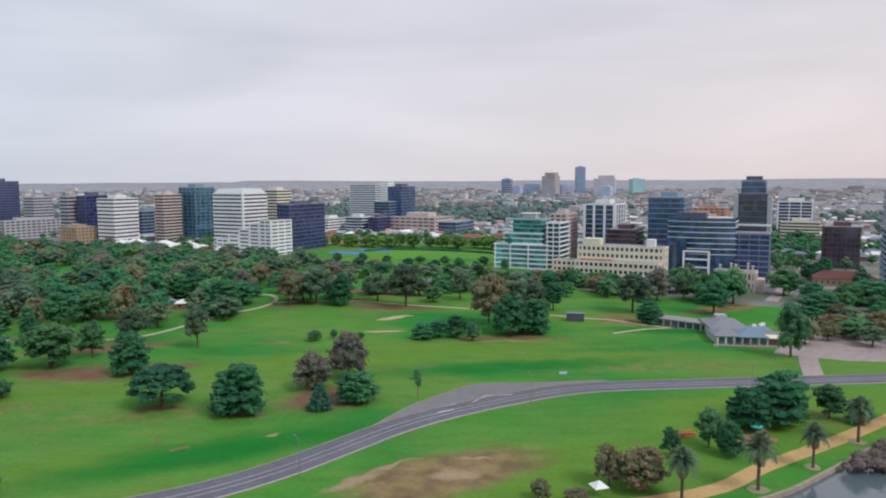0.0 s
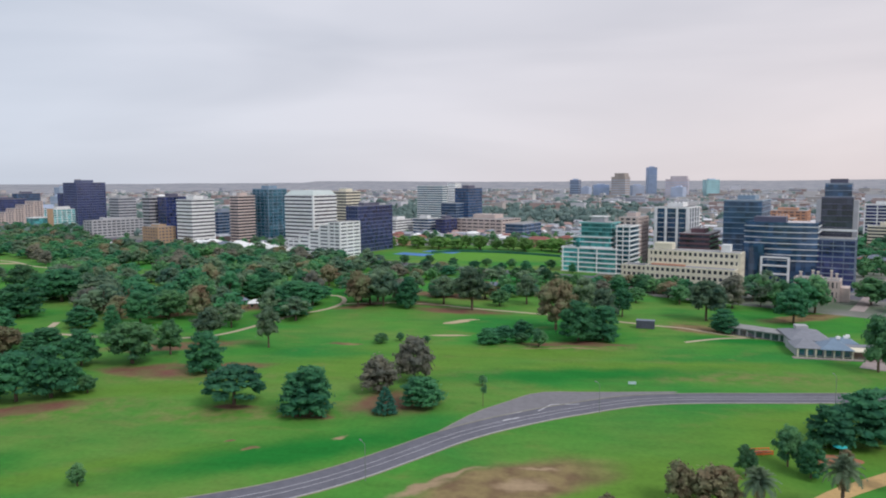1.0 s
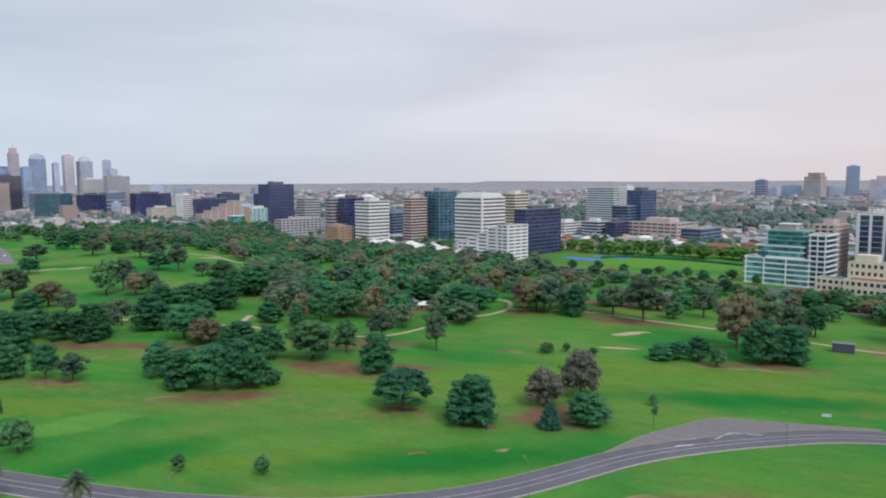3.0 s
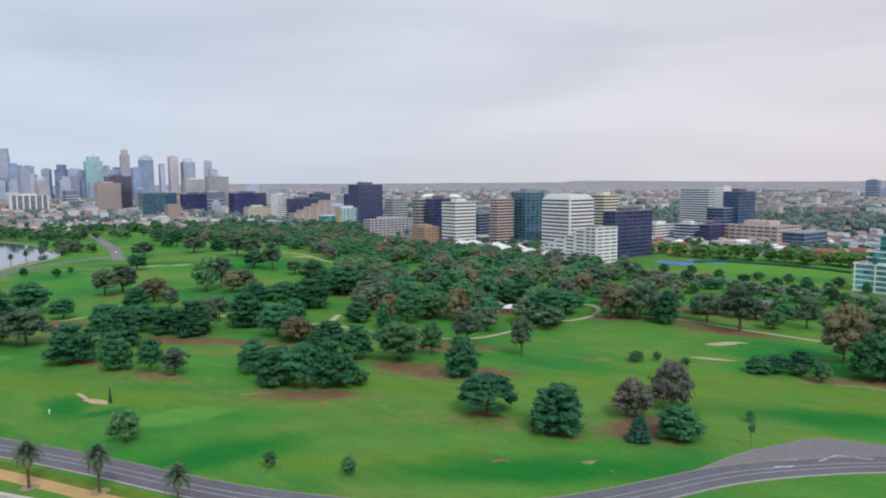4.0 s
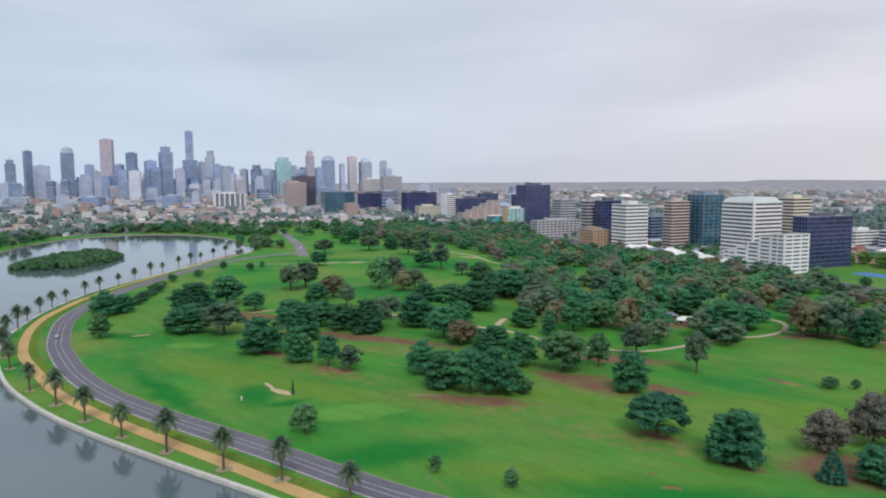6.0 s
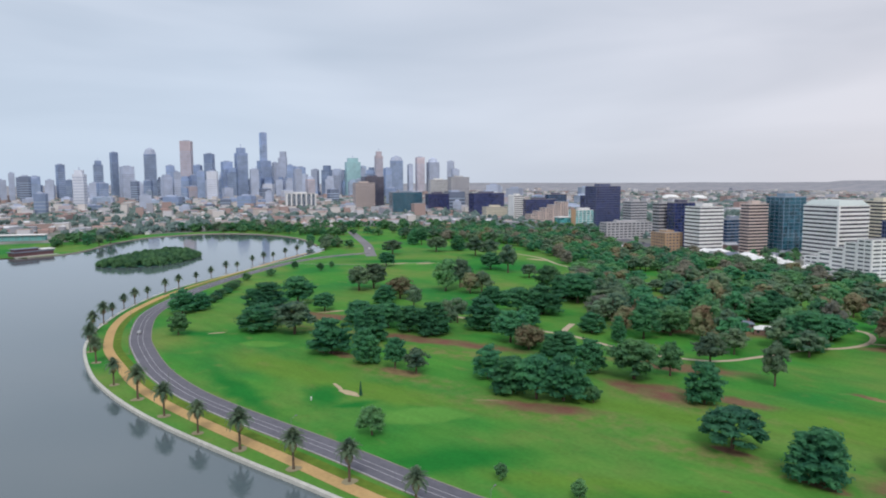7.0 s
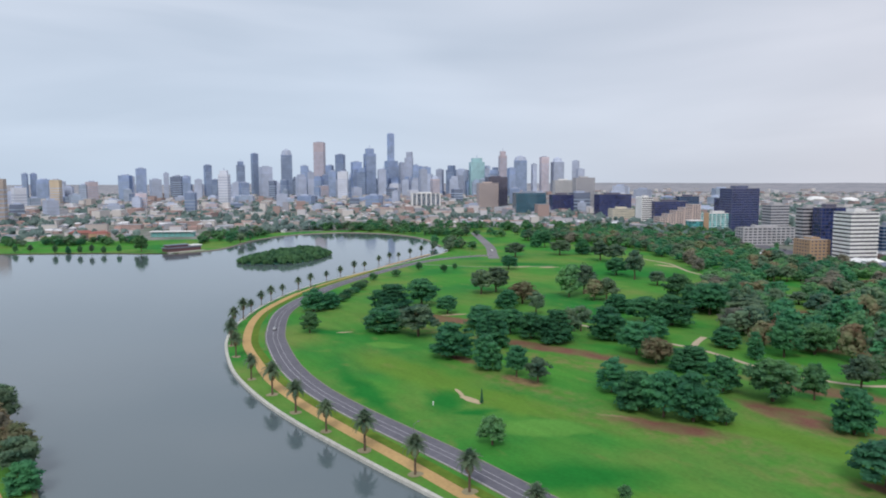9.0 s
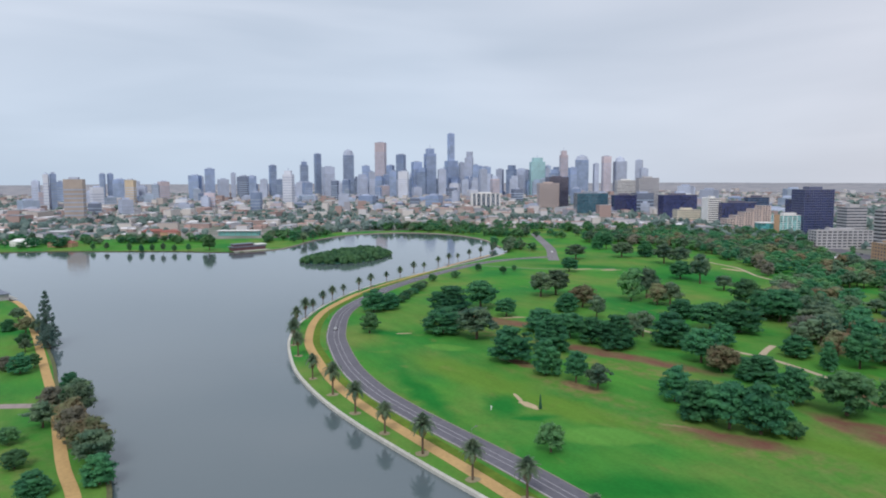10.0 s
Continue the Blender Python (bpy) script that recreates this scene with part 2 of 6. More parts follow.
GRASS = grass_mat()
SUBURB = ramp_mat("street_ground", ((0.35, (0.09, 0.13, 0.08)), (0.5, (0.17, 0.18, 0.16)), (0.65, (0.28, 0.26, 0.26))), 0.03)
SAND = mat("bunker_sand", (0.46, 0.375, 0.25), 0.95, spec=0.1, var=0.15, scale=0.7)
GRAVEL = mat("tan_gravel", (0.50, 0.34, 0.16), 0.95, spec=0.1, var=0.14, scale=0.8, big=0.05)
ASPHALT = mat("worn_asphalt", (0.135, 0.135, 0.165), 0.85, spec=0.3, var=0.18, scale=0.5, big=0.05)
PAINT = mat("road_paint", (0.46, 0.46, 0.50), 0.7, var=0.25, scale=0.6)
CONCRETE = mat("pale_concrete", (0.50, 0.50, 0.46), 0.85, var=0.2, scale=0.4)
PAVING = mat("grey_paving", (0.33, 0.275, 0.27), 0.9, var=0.2, scale=0.3)
BARK = mat("bark", (0.12, 0.085, 0.06), 0.95, var=0.35, scale=2.5)


def water_mat():
    m = bpy.data.materials.new("lake_water")
    m.use_nodes = True
    n, l = m.node_tree.nodes, m.node_tree.links
    b = n["Principled BSDF"]
    b.inputs["Base Color"].default_value = (0.102, 0.138, 0.156, 1)
    b.inputs["Roughness"].default_value = 0.04
    b.inputs["IOR"].default_value = 1.58
    geo = n.new("ShaderNodeNewGeometry")
    a = n.new("ShaderNodeTexNoise")
    a.inputs["Scale"].default_value = 0.55
    a.inputs["Detail"].default_value = 4
    l.new(geo.outputs["Position"], a.inputs["Vector"])
    bp = n.new("ShaderNodeBump")
    bp.inputs["Strength"].default_value = 0.11
    bp.inputs["Distance"].default_value = 0.25
    l.new(a.outputs["Fac"], bp.inputs["Height"])
    l.new(bp.outputs[0], b.inputs["Normal"])
    return m


WATER = water_mat()


def leaf_mat(name, colour, hue, var=0.22):
    """Leaves that let part of the light through."""
    m = mat(name, colour, 0.8, 0.0, 0.15, var=var, scale=0.3, big=0.05, hue=hue, island=0.14, obj=0.24)
    n, l = m.node_tree.nodes, m.node_tree.links
    b = n["Principled BSDF"]
    src = b.inputs["Base Color"].links[0].from_socket
    tr = n.new("ShaderNodeBsdfTranslucent")
    l.new(src, tr.inputs["Color"])
    mx = n.new("ShaderNodeAddShader")
    l.new(b.outputs[0], mx.inputs[0])
    l.new(tr.outputs[0], mx.inputs[1])
    l.new(mx.outputs[0], n["Material Output"].inputs["Surface"])
    return m


# The greens carry extra blue, a little air haze put into the leaf colour.
LEAF = {
    "p": leaf_mat("pine_needles", (0.021, 0.107, 0.066), (0.047, 0.144, 0.063)),
    "c": leaf_mat("cypress_leaf", (0.025, 0.106, 0.087), (0.039, 0.126, 0.084)),
    "u": leaf_mat("stone_pine_needles", (0.025, 0.117, 0.079), (0.047, 0.147, 0.076)),
    "e": leaf_mat("broad_leaf", (0.031, 0.111, 0.067), (0.071, 0.150, 0.061), 0.3),
    "o": leaf_mat("eucalypt_leaf", (0.042, 0.104, 0.083), (0.086, 0.122, 0.070), 0.3),
    "g": leaf_mat("grey_gum_leaf", (0.084, 0.098, 0.088), (0.117, 0.111, 0.083)),
    "a": leaf_mat("autumn_leaf", (0.160, 0.095, 0.067), (0.098, 0.127, 0.070), 0.3),
    "n": leaf_mat("norfolk_pine_needles", (0.049, 0.096, 0.096), (0.073, 0.111, 0.096)),
    "s": leaf_mat("sapling_leaf", (0.049, 0.133, 0.072), (0.068, 0.148, 0.069)),
    "palm": leaf_mat("palm_frond", (0.054, 0.106, 0.081), (0.095, 0.126, 0.076)),
    "skirt": leaf_mat("dry_palm_frond", (0.183, 0.121, 0.087), (0.147, 0.121, 0.072)),
    "reed": leaf_mat("dull_reed", (0.091, 0.102, 0.096), (0.127, 0.096, 0.084)),
    # suburb trees: leaf green paled and blued, the haze of distance included
    "wood": leaf_mat("hazed_tree_leaf", (0.076, 0.126, 0.131), (0.107, 0.142, 0.131)),
    "lime": leaf_mat("plane_tree_leaf", (0.075, 0.171, 0.057), (0.107, 0.189, 0.055)),
}

# ---- helpers for meshes ----
from mathutils.geometry import delaunay_2d_cdt



def mesh_of(name, verts, faces, mats, idx=None, smooth=False):
    me = bpy.data.meshes.new(name)
    me.from_pydata(verts, [], faces)
    for m in mats if isinstance(mats, (list, tuple)) else [mats]:
        me.materials.append(m)
    if idx is not None:
        me.polygons.foreach_set("material_index", idx)
    if smooth:
        me.polygons.foreach_set("use_smooth", [True] * len(me.polygons))
    me.update()
    return me


def part(name, me, parent, label="", at=None):
    ob = new(name, me)
    ob.parent = parent
    if at is not None:
        ob.matrix_basis = at
    if label:
        tagged(ob, label)
    return ob


def part_bm(name, bm, material, parent, label=""):
    me = bpy.data.meshes.new(name)
    bm.to_mesh(me)
    bm.free()
    me.materials.append(material)
    return part(name, me, parent, label)


def thing(name, m, label, category, group="", kind=""):
    ob = new(name)
    ob.matrix_basis = m
    return tagged(ob, label, category, group, kind)


def smooth_line(points, step=6.0, closed=False):
    """A Catmull-Rom curve through a few control points."""
    p = [Vector(q).to_2d() if len(q) > 2 else Vector(q) for q in points]
    n = len(p)
    out = []
    for i in range(n if closed else n - 1):
        if closed:
            a, b, c, d = (p[(i + k) % n] for k in (-1, 0, 1, 2))
        else:
            a, b, c, d = p[max(i - 1, 0)], p[i], p[i + 1], p[min(i + 2, n - 1)]
        k = max(2, int((c - b).length / step))
        for j in range(k):
            t = j / k
            out.append(0.5 * (2 * b + (c - a) * t + (2 * a - 5 * b + 4 * c - d) * t * t + (3 * b - a - 3 * c + d) * t ** 3))
    if not closed:
        out.append(p[-1])
    return out


def sides(line):
    """Unit normals to the left of a line."""
    out = []
    for i in range(len(line)):
        d = (line[min(i + 1, len(line) - 1)] - line[max(i - 1, 0)]).normalized()
        out.append(Vector((-d.y, d.x)))
    return out


def strip(line, a, b, z, thick=0.3):
    """A paved strip between two offsets of a line, as a slab."""
    v, f = [], []
    for p, n in zip(line, sides(line)):
        for o, h in ((a, z), (b, z), (b, z - thick), (a, z - thick)):
            q = p + n * o
            v.append((q.x, q.y, h))
    for i in range(len(line) - 1):
        for k in range(4):
            f.append((4 * i + k, 4 * i + (k + 1) % 4, 4 * i + 4 + (k + 1) % 4, 4 * i + 4 + k))
    f += [(0, 1, 2, 3), tuple(4 * (len(line) - 1) + k for k in (3, 2, 1, 0))]
    return v, [tuple(reversed(q)) for q in f]


def blob(cx, cy, rx, ry, turn, z, wob=0.18, n=40, seed=0, lift=0.0):
    """A flat patch with an uneven rim, raised or dished by lift in its middle."""
    v, f = [(cx, cy, z + lift)], []
    ct, st = math.cos(radians(turn)), math.sin(radians(turn))
    for ring, s in ((1, 0.6), (2, 1.0)):
        for k in range(n):
            a = 2 * math.pi * k / n
            w = 1 + wob * noise.noise((math.cos(a) * 1.3 + seed * 3.1, math.sin(a) * 1.3, seed * 1.7)) * 2
            x, y = rx * s * w * math.cos(a), ry * s * w * math.sin(a)
            v.append((cx + x * ct - y * st, cy + x * st + y * ct, z + lift * (0.7 if ring == 1 else 0)))
    for k in range(n):
        j = (k + 1) % n
        f.append((0, 1 + k, 1 + j))
        f.append((1 + k, 1 + n + k, 1 + n + j, 1 + j))
    return v, f


def inside(poly, x, y):
    hit = False
    j = len(poly) - 1
    for i in range(len(poly)):
        xi, yi, xj, yj = poly[i][0], poly[i][1], poly[j][0], poly[j][1]
        if (yi > y) != (yj > y) and x < (xj - xi) * (y - yi) / (yj - yi) + xi:
            hit = not hit
        j = i
    return hit


def near_line(line, x, y, dist):
    d2 = dist * dist
    return any((p.x - x) ** 2 + (p.y - y) ** 2 < d2 for p in line)


# ---- lake, ground ----
SEA_WALL = [(-654, 403), (-611, 346), (-574, 291), (-523, 217), (-485, 172), (-439, 134), (-397, 108), (-370, 95),
            (-340, 85), (-299, 77), (-271, 75), (-243, 75.5), (-217, 78), (-197, 81), (-173, 85), (-146, 90), (-100, 97),
            (-50, 106), (0, 118), (30, 127), (59, 140), (77, 153.5), (99, 172), (150, 214), (230, 270)]
SOUTH = [(310, 240), (330, 60), (230, -110), (60, -110), (-60, -40), (-130, -8), (-175, 2)]
WEST_BANK = [(-210, 4), (-265, -3), (-309, -12), (-354, -16), (-399, -22), (-479, -33), (-540, -48), (-580, -72), (-640, -160), (-800, -230)]
FAR_SHORE = [(-935, -170), (-925, -97), (-909, -41), (-878, 17), (-845, 80), (-815, 120), (-805, 150), (-812, 185), (-841, 215),
             (-913, 264), (-973, 332), (-981, 407), (-940, 452), (-880, 468), (-806, 462), (-712, 429)]
lake_edge = smooth_line(SEA_WALL + SOUTH + WEST_BANK + FAR_SHORE, 8, closed=True)
wall_line = smooth_line(SEA_WALL, 5)
PARK = [(-1010, 520), (-930, 700), (-760, 760), (-560, 690), (-420, 620), (-300, 600), (-200, 570), (-190, 690), (-60, 705), (70, 665), (45, 540), (25, 470), (60, 405), (120, 372), (190, 330),
        (330, 320), (420, 250), (420, -200), (-200, -260), (-700, -330), (-1030, -250), (-1060, 20), (-1000, 120), (-960, 250), (-1030, 330)]
park_edge = [Vector(p) for p in PARK]
ISLAND = [(-686, 184), (-660, 192), (-648, 225), (-674, 262), (-710, 287), (-746, 280), (-742, 249), (-715, 218)]
island_edge = smooth_line(ISLAND, 8, closed=True)


def build_ground():
    pts, edges = [], []
    for ring in (lake_edge, park_edge, [Vector(p) for p in ((-4950, -4950), (4950, -4950), (4950, 4950), (-4950, 4950))]):
        s = len(pts)
        pts += [Vector((p[0], p[1])) for p in ring]
        edges += [(s + i, s + (i + 1) % len(ring)) for i in range(len(ring))]
    v, _, f, *_ = delaunay_2d_cdt(pts, edges, [], 0, 1e-4)
    keep, idx = [], []
    for t in f:
        cx, cy = sum(v[i].x for i in t) / 3, sum(v[i].y for i in t) / 3
        if inside(lake_edge, cx, cy):
            continue
        keep.append(tuple(t))
        idx.append(0 if inside(park_edge, cx, cy) else 1)
    me = mesh_of("ground", [(p.x, p.y, 0) for p in v], keep, [GRASS, SUBURB], idx)
    tagged(new("ground", me), "mown green parkland grass running out to suburban streets", "ground", kind="structure")


build_ground()
wtri = delaunay_2d_cdt([Vector((p.x, p.y)) for p in lake_edge], [(i, (i + 1) % len(lake_edge)) for i in range(len(lake_edge))], [], 1, 1e-4)
tagged(new("water", mesh_of("water", [(p.x, p.y, -0.7) for p in wtri[0]], [tuple(t) for t in wtri[2]], WATER)),
       "calm grey lake water reflecting the overcast sky", "lake", kind="structure")
east = next(i for i, p in enumerate(wall_line) if p.x > 20)
v, f = strip(wall_line[east:], -0.1, 0.75, 0.22, 2.0)
tagged(new("stone_wall", mesh_of("stone_wall", v, f, mat("weathered_stone", (0.30, 0.25, 0.20), 0.9, var=0.25, scale=0.5))), "weathered tan stone edge of the lake", "lake wall", kind="structure")
v, f = strip(wall_line[:east + 1], -0.1, 1.2, 0.28, 2.0)
tagged(new("sea_wall", mesh_of("sea_wall", v, f, CONCRETE)), "pale concrete lake wall with a broad coping", "lake wall", kind="structure")
v, f = strip(smooth_line(SOUTH + WEST_BANK + FAR_SHORE[:7], 8), -0.2, 1.2, 0.05, 1.6)
tagged(new("lake_bank", mesh_of("lake_bank", v, f, mat("bank_earth", (0.10, 0.11, 0.05), 0.95, var=0.3, scale=0.5))), "low earth edge along the lake shore", "lake bank", kind="structure")
v, f = strip(smooth_line(FAR_SHORE[6:], 8), -0.2, 1.6, 0.15, 1.6)
tagged(new("far_bank", mesh_of("far_bank", v, f, mat("stone_edge", (0.34, 0.30, 0.26), 0.9))), "pale stone edge along the far shore", "lake bank", kind="structure")

# ---- road, paths ----
ROAD = [(-598, 424), (-600, 382), (-583, 328), (-543, 269), (-516, 234), (-487, 201), (-468, 183), (-433, 153), (-400, 132.5), (-356, 115),
        (-328.1, 107.1), (-286.2, 99.1), (-250, 97), (-221.8, 99.1), (-203.8, 101.5), (-164.9, 107.1), (-131.9, 110.6), (-111.9, 114), (-84.8, 122),
        (-69.7, 129.5), (-56.1, 138.6), (-44.6, 149.6), (-33.4, 163.5), (-23.7, 175.9), (-11.3, 187.6), (7.5, 201.1), (32.3, 213.7), (75, 220.7), (125.5, 227.5), (200, 240), (330, 262)]
road_line = smooth_line(ROAD, 4)
v, f = strip(road_line, -4.8, 4.8, 0.10)
tagged(new("road", mesh_of("road", v, f, ASPHALT)), "grey asphalt lakeside drive with white lane lines", "road", kind="structure")


def road_mark(a, b, name="lane_line", first=0, last=None, dash=0):
    line = road_line[first:last]
    if not dash:
        v, f = strip(line, a, b, 0.115, 0.03)
    else:
        v, f = [], []
        for i in range(0, len(line) - 2, dash * 2):
            vv, ff = strip(line[i:i + dash + 1], a, b, 0.115, 0.03)
            f += [tuple(q + len(v) for q in t) for t in ff]
            v += vv
    tagged(new(name, mesh_of(name, v, f, PAINT)), "white painted road line on the asphalt", "road marking", kind="structure")


road_mark(-1.12, -0.96)
road_mark(1.06, 1.22)
road_mark(-4.62, -4.36, "edge_line")
KERB = mat("kerb_stone", (0.27, 0.26, 0.20), 0.9, var=0.2, scale=0.4)
for side in (-1, 1):
    v, f = strip(road_line, *((4.8, 5.1) if side > 0 else (-5.1, -4.8)), 0.19)
    tagged(new("kerb", mesh_of("kerb", v, f, KERB)), "narrow concrete kerb beside the asphalt drive", "kerb", kind="structure")
# the widened apron on the outside of the bend
APRON = [(-28.5, 178), (-22, 191.5), (-18, 198), (-11.5, 206), (-9.2, 209.2), (-5.5, 213.6), (-1, 216.4), (3.6, 217.3), (10, 217.9), (20, 219.2), (40, 222.3)]
APRON_INNER = [p + n * 5.12 for p, n in zip(road_line, sides(road_line)) if -31 < p.x < 40]
v, f = strip([Vector(p) for p in APRON[:]], 0, 0.3, 0.15)
tagged(new("apron_kerb", mesh_of("apron_kerb", v, f, KERB)), "narrow concrete kerb round the apron", "kerb", kind="structure")
APRON += [(p.x, p.y) for p in reversed(APRON_INNER)]
tri = delaunay_2d_cdt([Vector(p) for p in APRON], [(i, (i + 1) % len(APRON)) for i in range(len(APRON))], [], 1, 1e-4)
tagged(new("road_apron", mesh_of("road_apron", [(p.x, p.y, 0.104) for p in tri[0]], [tuple(t) for t in tri[2]],
       mat("pale_asphalt", (0.19, 0.185, 0.205), 0.9, var=0.15, scale=0.5))), "paler asphalt apron on the outside of the bend", "road apron", kind="structure")
for a, b in (((-2.8, 198.0), (0.9, 204.4)), ((1.0, 204.5), (9.2, 205.9)), ((-11.8, 193.6), (-7.5, 196.6))):
    v, f = strip([Vector(a), Vector(b)], -0.22, 0.22, 0.12, 0.02)
    tagged(new("chevron_line", mesh_of("chevron_line", v, f, PAINT)), "white painted chevron line at the apron", "road marking", kind="structure")
for q in ((-11.2, 189.5), (-8.9, 191.0)):
    v, f = blob(q[0], q[1], 1.5, 0.4, 40, 0.118, 0.1, 14, q[0])
    tagged(new("arrow_mark", mesh_of("arrow_mark", v, f, PAINT)), "worn white arrow painted on the lane", "road marking", kind="structure")
side_line = smooth_line([(107, 225), (111, 236), (115, 247), (122, 262), (135, 276)], 3)
v, f = strip(side_line, -3.2, 3.2, 0.096)
tagged(new("side_road", mesh_of("side_road", v, f, PAVING)), "short grey side road into the car park", "road", kind="structure")
CARPARK = [(108, 260), (116, 256), (130, 250), (180, 246), (250, 258), (268, 322), (200, 340), (158, 318), (133, 300), (121, 282)]
tri = delaunay_2d_cdt([Vector(p) for p in CARPARK], [(i, (i + 1) % len(CARPARK)) for i in range(len(CARPARK))], [], 1, 1e-4)
tagged(new("car_park", mesh_of("car_park", [(p.x, p.y, 0.06) for p in tri[0]], [tuple(t) for t in tri[2]], PAVING)),
       "pale grey paved car park beside the clubhouse", "car park", kind="structure")
street_line = smooth_line([(152, 372), (165, 395), (190, 440), (222, 495), (281, 606), (330, 700)], 10)
v, f = strip(street_line, -3.2, 3.2, 0.09)
tagged(new("street", mesh_of("street", v, f, PAVING)), "grey suburban street running to the main road", "street", kind="structure")
avenue_line = smooth_line([(330, 345), (230, 395), (146, 424), (60, 465), (-60, 515), (-150, 556), (-300, 625), (-420, 690), (-600, 810), (-800, 930), (-1000, 1060), (-1300, 1250)], 15)
v, f = strip(avenue_line, -9, 9, 0.085)
tagged(new("avenue", mesh_of("avenue", v, f, ASPHALT)), "wide grey avenue in front of the office towers", "road", kind="structure")
far_road = smooth_line([(-572, 408), (-606, 430), (-672, 473), (-782, 534), (-866, 580)], 8)
v, f = strip(far_road, -5.5, 5.5, 0.094)
tagged(new("far_road", mesh_of("far_road", v, f, bpy.data.materials["pale_asphalt"])), "pale road leaving the lake through lawns", "road", kind="structure")

PATH_LINE = [(-644, 376), (-605.5, 325), (-563.6, 274.5), (-527.4, 231), (-498, 195.5), (-475, 172), (-453.9, 153.7), (-430.4, 135.6), (-411.2, 123.3), (-385.5, 110.9), (-356.5, 100.4), (-333, 94), (-301.1, 89.5), (-271, 86), (-239.9, 86.3),
             (-208.7, 89.2), (-170.7, 93.9), (-132.7, 98.2), (-89.6, 105.3), (-39.5, 115.9), (0.6, 127), (44.8, 141.2), (63.7, 155.4), (88.2, 172.7), (111.7, 191), (160.9, 230.8), (230.4, 281.4)]
prom_line = smooth_line(PATH_LINE, 4)
bend = min(range(len(prom_line)), key=lambda i: (prom_line[i] - Vector((-470, 167))).length)
v, f = strip(prom_line[:bend + 1], -1.3, 1.3, 0.07, 0.2)
tagged(new("promenade", mesh_of("promenade", v, f, GRAVEL)), "narrow tan gravel path close to the lake wall", "path", kind="structure")
v, f = strip(prom_line[bend:], -2.1, 2.1, 0.07, 0.2)
tagged(new("promenade", mesh_of("promenade", v, f, GRAVEL)), "tan gravel walking path along the lake", "path", kind="structure")
west_path = smooth_line([(-548, -49), (-522, -42.4), (-479, -35.7), (-412, -26.9), (-340, -18.8), (-288, -13), (-227, -8.1), (-200, -4.5), (-170, -3)], 5)
v, f = strip(west_path, -1.8, 1.8, 0.07, 0.2)
tagged(new("west_path", mesh_of("west_path", v, f, GRAVEL)), "tan gravel path on the far bank", "path", kind="structure")
v, f = strip(smooth_line([(-284, -9), (-290, -22), (-297, -40), (-310, -80)], 4), -2.5, 2.5, 0.064, 0.2)
tagged(new("bank_drive", mesh_of("bank_drive", v, f, PAVING)), "grey paved drive on the west bank", "path", kind="structure")
PALE = mat("pale_path", (0.46, 0.38, 0.28), 0.95, var=0.15, scale=0.6)
for pts, wid in (([(-290, 262), (-260, 266), (-233, 269), (-215, 272), (-197, 270), (-180, 267), (-167, 268), (-148, 275), (-139.8, 283), (-133, 301.5), (-125, 328),
                   (-117, 339), (-111.7, 353), (-112.3, 370), (-120.6, 385), (-140, 388)], 1.3),
                 ([(-219, 272), (-225, 282), (-231, 295)], 1.6), ([(-111, 360), (-90, 366), (-65, 366), (-39, 356), (-1, 344), (39, 328)], 1.1),
                 ([(39, 328), (46.5, 324), (59, 320.5), (72, 310), (85, 303)], 1.0), ([(55, 292), (70, 300.5), (85, 303.4), (98, 299)], 0.9),
                 ([(-600, 300), (-560, 330), (-530, 355), (-505, 392), (-495, 420)], 0.8), ([(-500, 534), (-483, 529), (-446, 519), (-402, 491.6), (-372, 480.5), (-344, 466)], 1.3)):
    v, f = strip(smooth_line(pts, 5), -wid, wid, 0.06, 0.2)
    tagged(new("cart_path", mesh_of("cart_path", v, f, PAVING if pts[0][0] < -550 else PALE)), "pale narrow cart path across the golf course", "path", kind="structure")

# verge of yellowed grass between path and road
VERGE = mat("yellowed_verge", (0.094, 0.176, 0.026), 0.95, spec=0.1, var=0.22, scale=0.3, hue=(0.130, 0.196, 0.030))
v, f = strip(smooth_line(PATH_LINE[2:20], 4), 2.2, 5.6, 0.05, 0.1)
tagged(new("verge", mesh_of("verge", v, f, VERGE)), "yellowed grass verge beside the gravel path", "verge", kind="structure")


def patches(name, rows, material, label, category, z, lift=0.0, wob=0.2):
    for k, (x, y, rx, ry, turn) in enumerate(rows):
        v, f = blob(x, y, rx, ry, turn, z + 0.002 * (k % 7), wob, 36, k + len(name), lift)
        tagged(new(name, mesh_of(name, v, f, material, smooth=True)), label, category, kind="structure")


patches("sand_bunker", [(-218, 141.0, 6, 0.8, -14), (-209.5, 139.9, 5.2, 1.9, 6), (-337, 146, 4.2, 1.0, 70), (-347, 219, 8, 2.0, 75), (-505, 392, 9, 3, 80), (-489, 410, 9, 3.4, 70),
                        (-43, 320, 7, 3.0, 40), (-38, 326, 5, 1.6, 20), (-440, 506, 14, 3, 0), (-42, 292, 9, 1.4, 8)], SAND, "shallow pale sand bunker in the grass", "bunker", 0.06, -0.02)
patches("sports_oval", [(-45, 606, 62, 42, 10)], mat("sports_turf", (0.10, 0.27, 0.035), 0.9, spec=0.1, var=0.12, scale=0.2), "light green sports oval", "sports field", 0.03, wob=0.03)
patches("playground_floor", [(67.5, 172, 6.0, 3.6, 10)], mat("red_softfall", (0.36, 0.16, 0.09), 0.9, var=0.2, scale=0.6), "reddish soft playground surface", "playground", 0.05, wob=0.08)
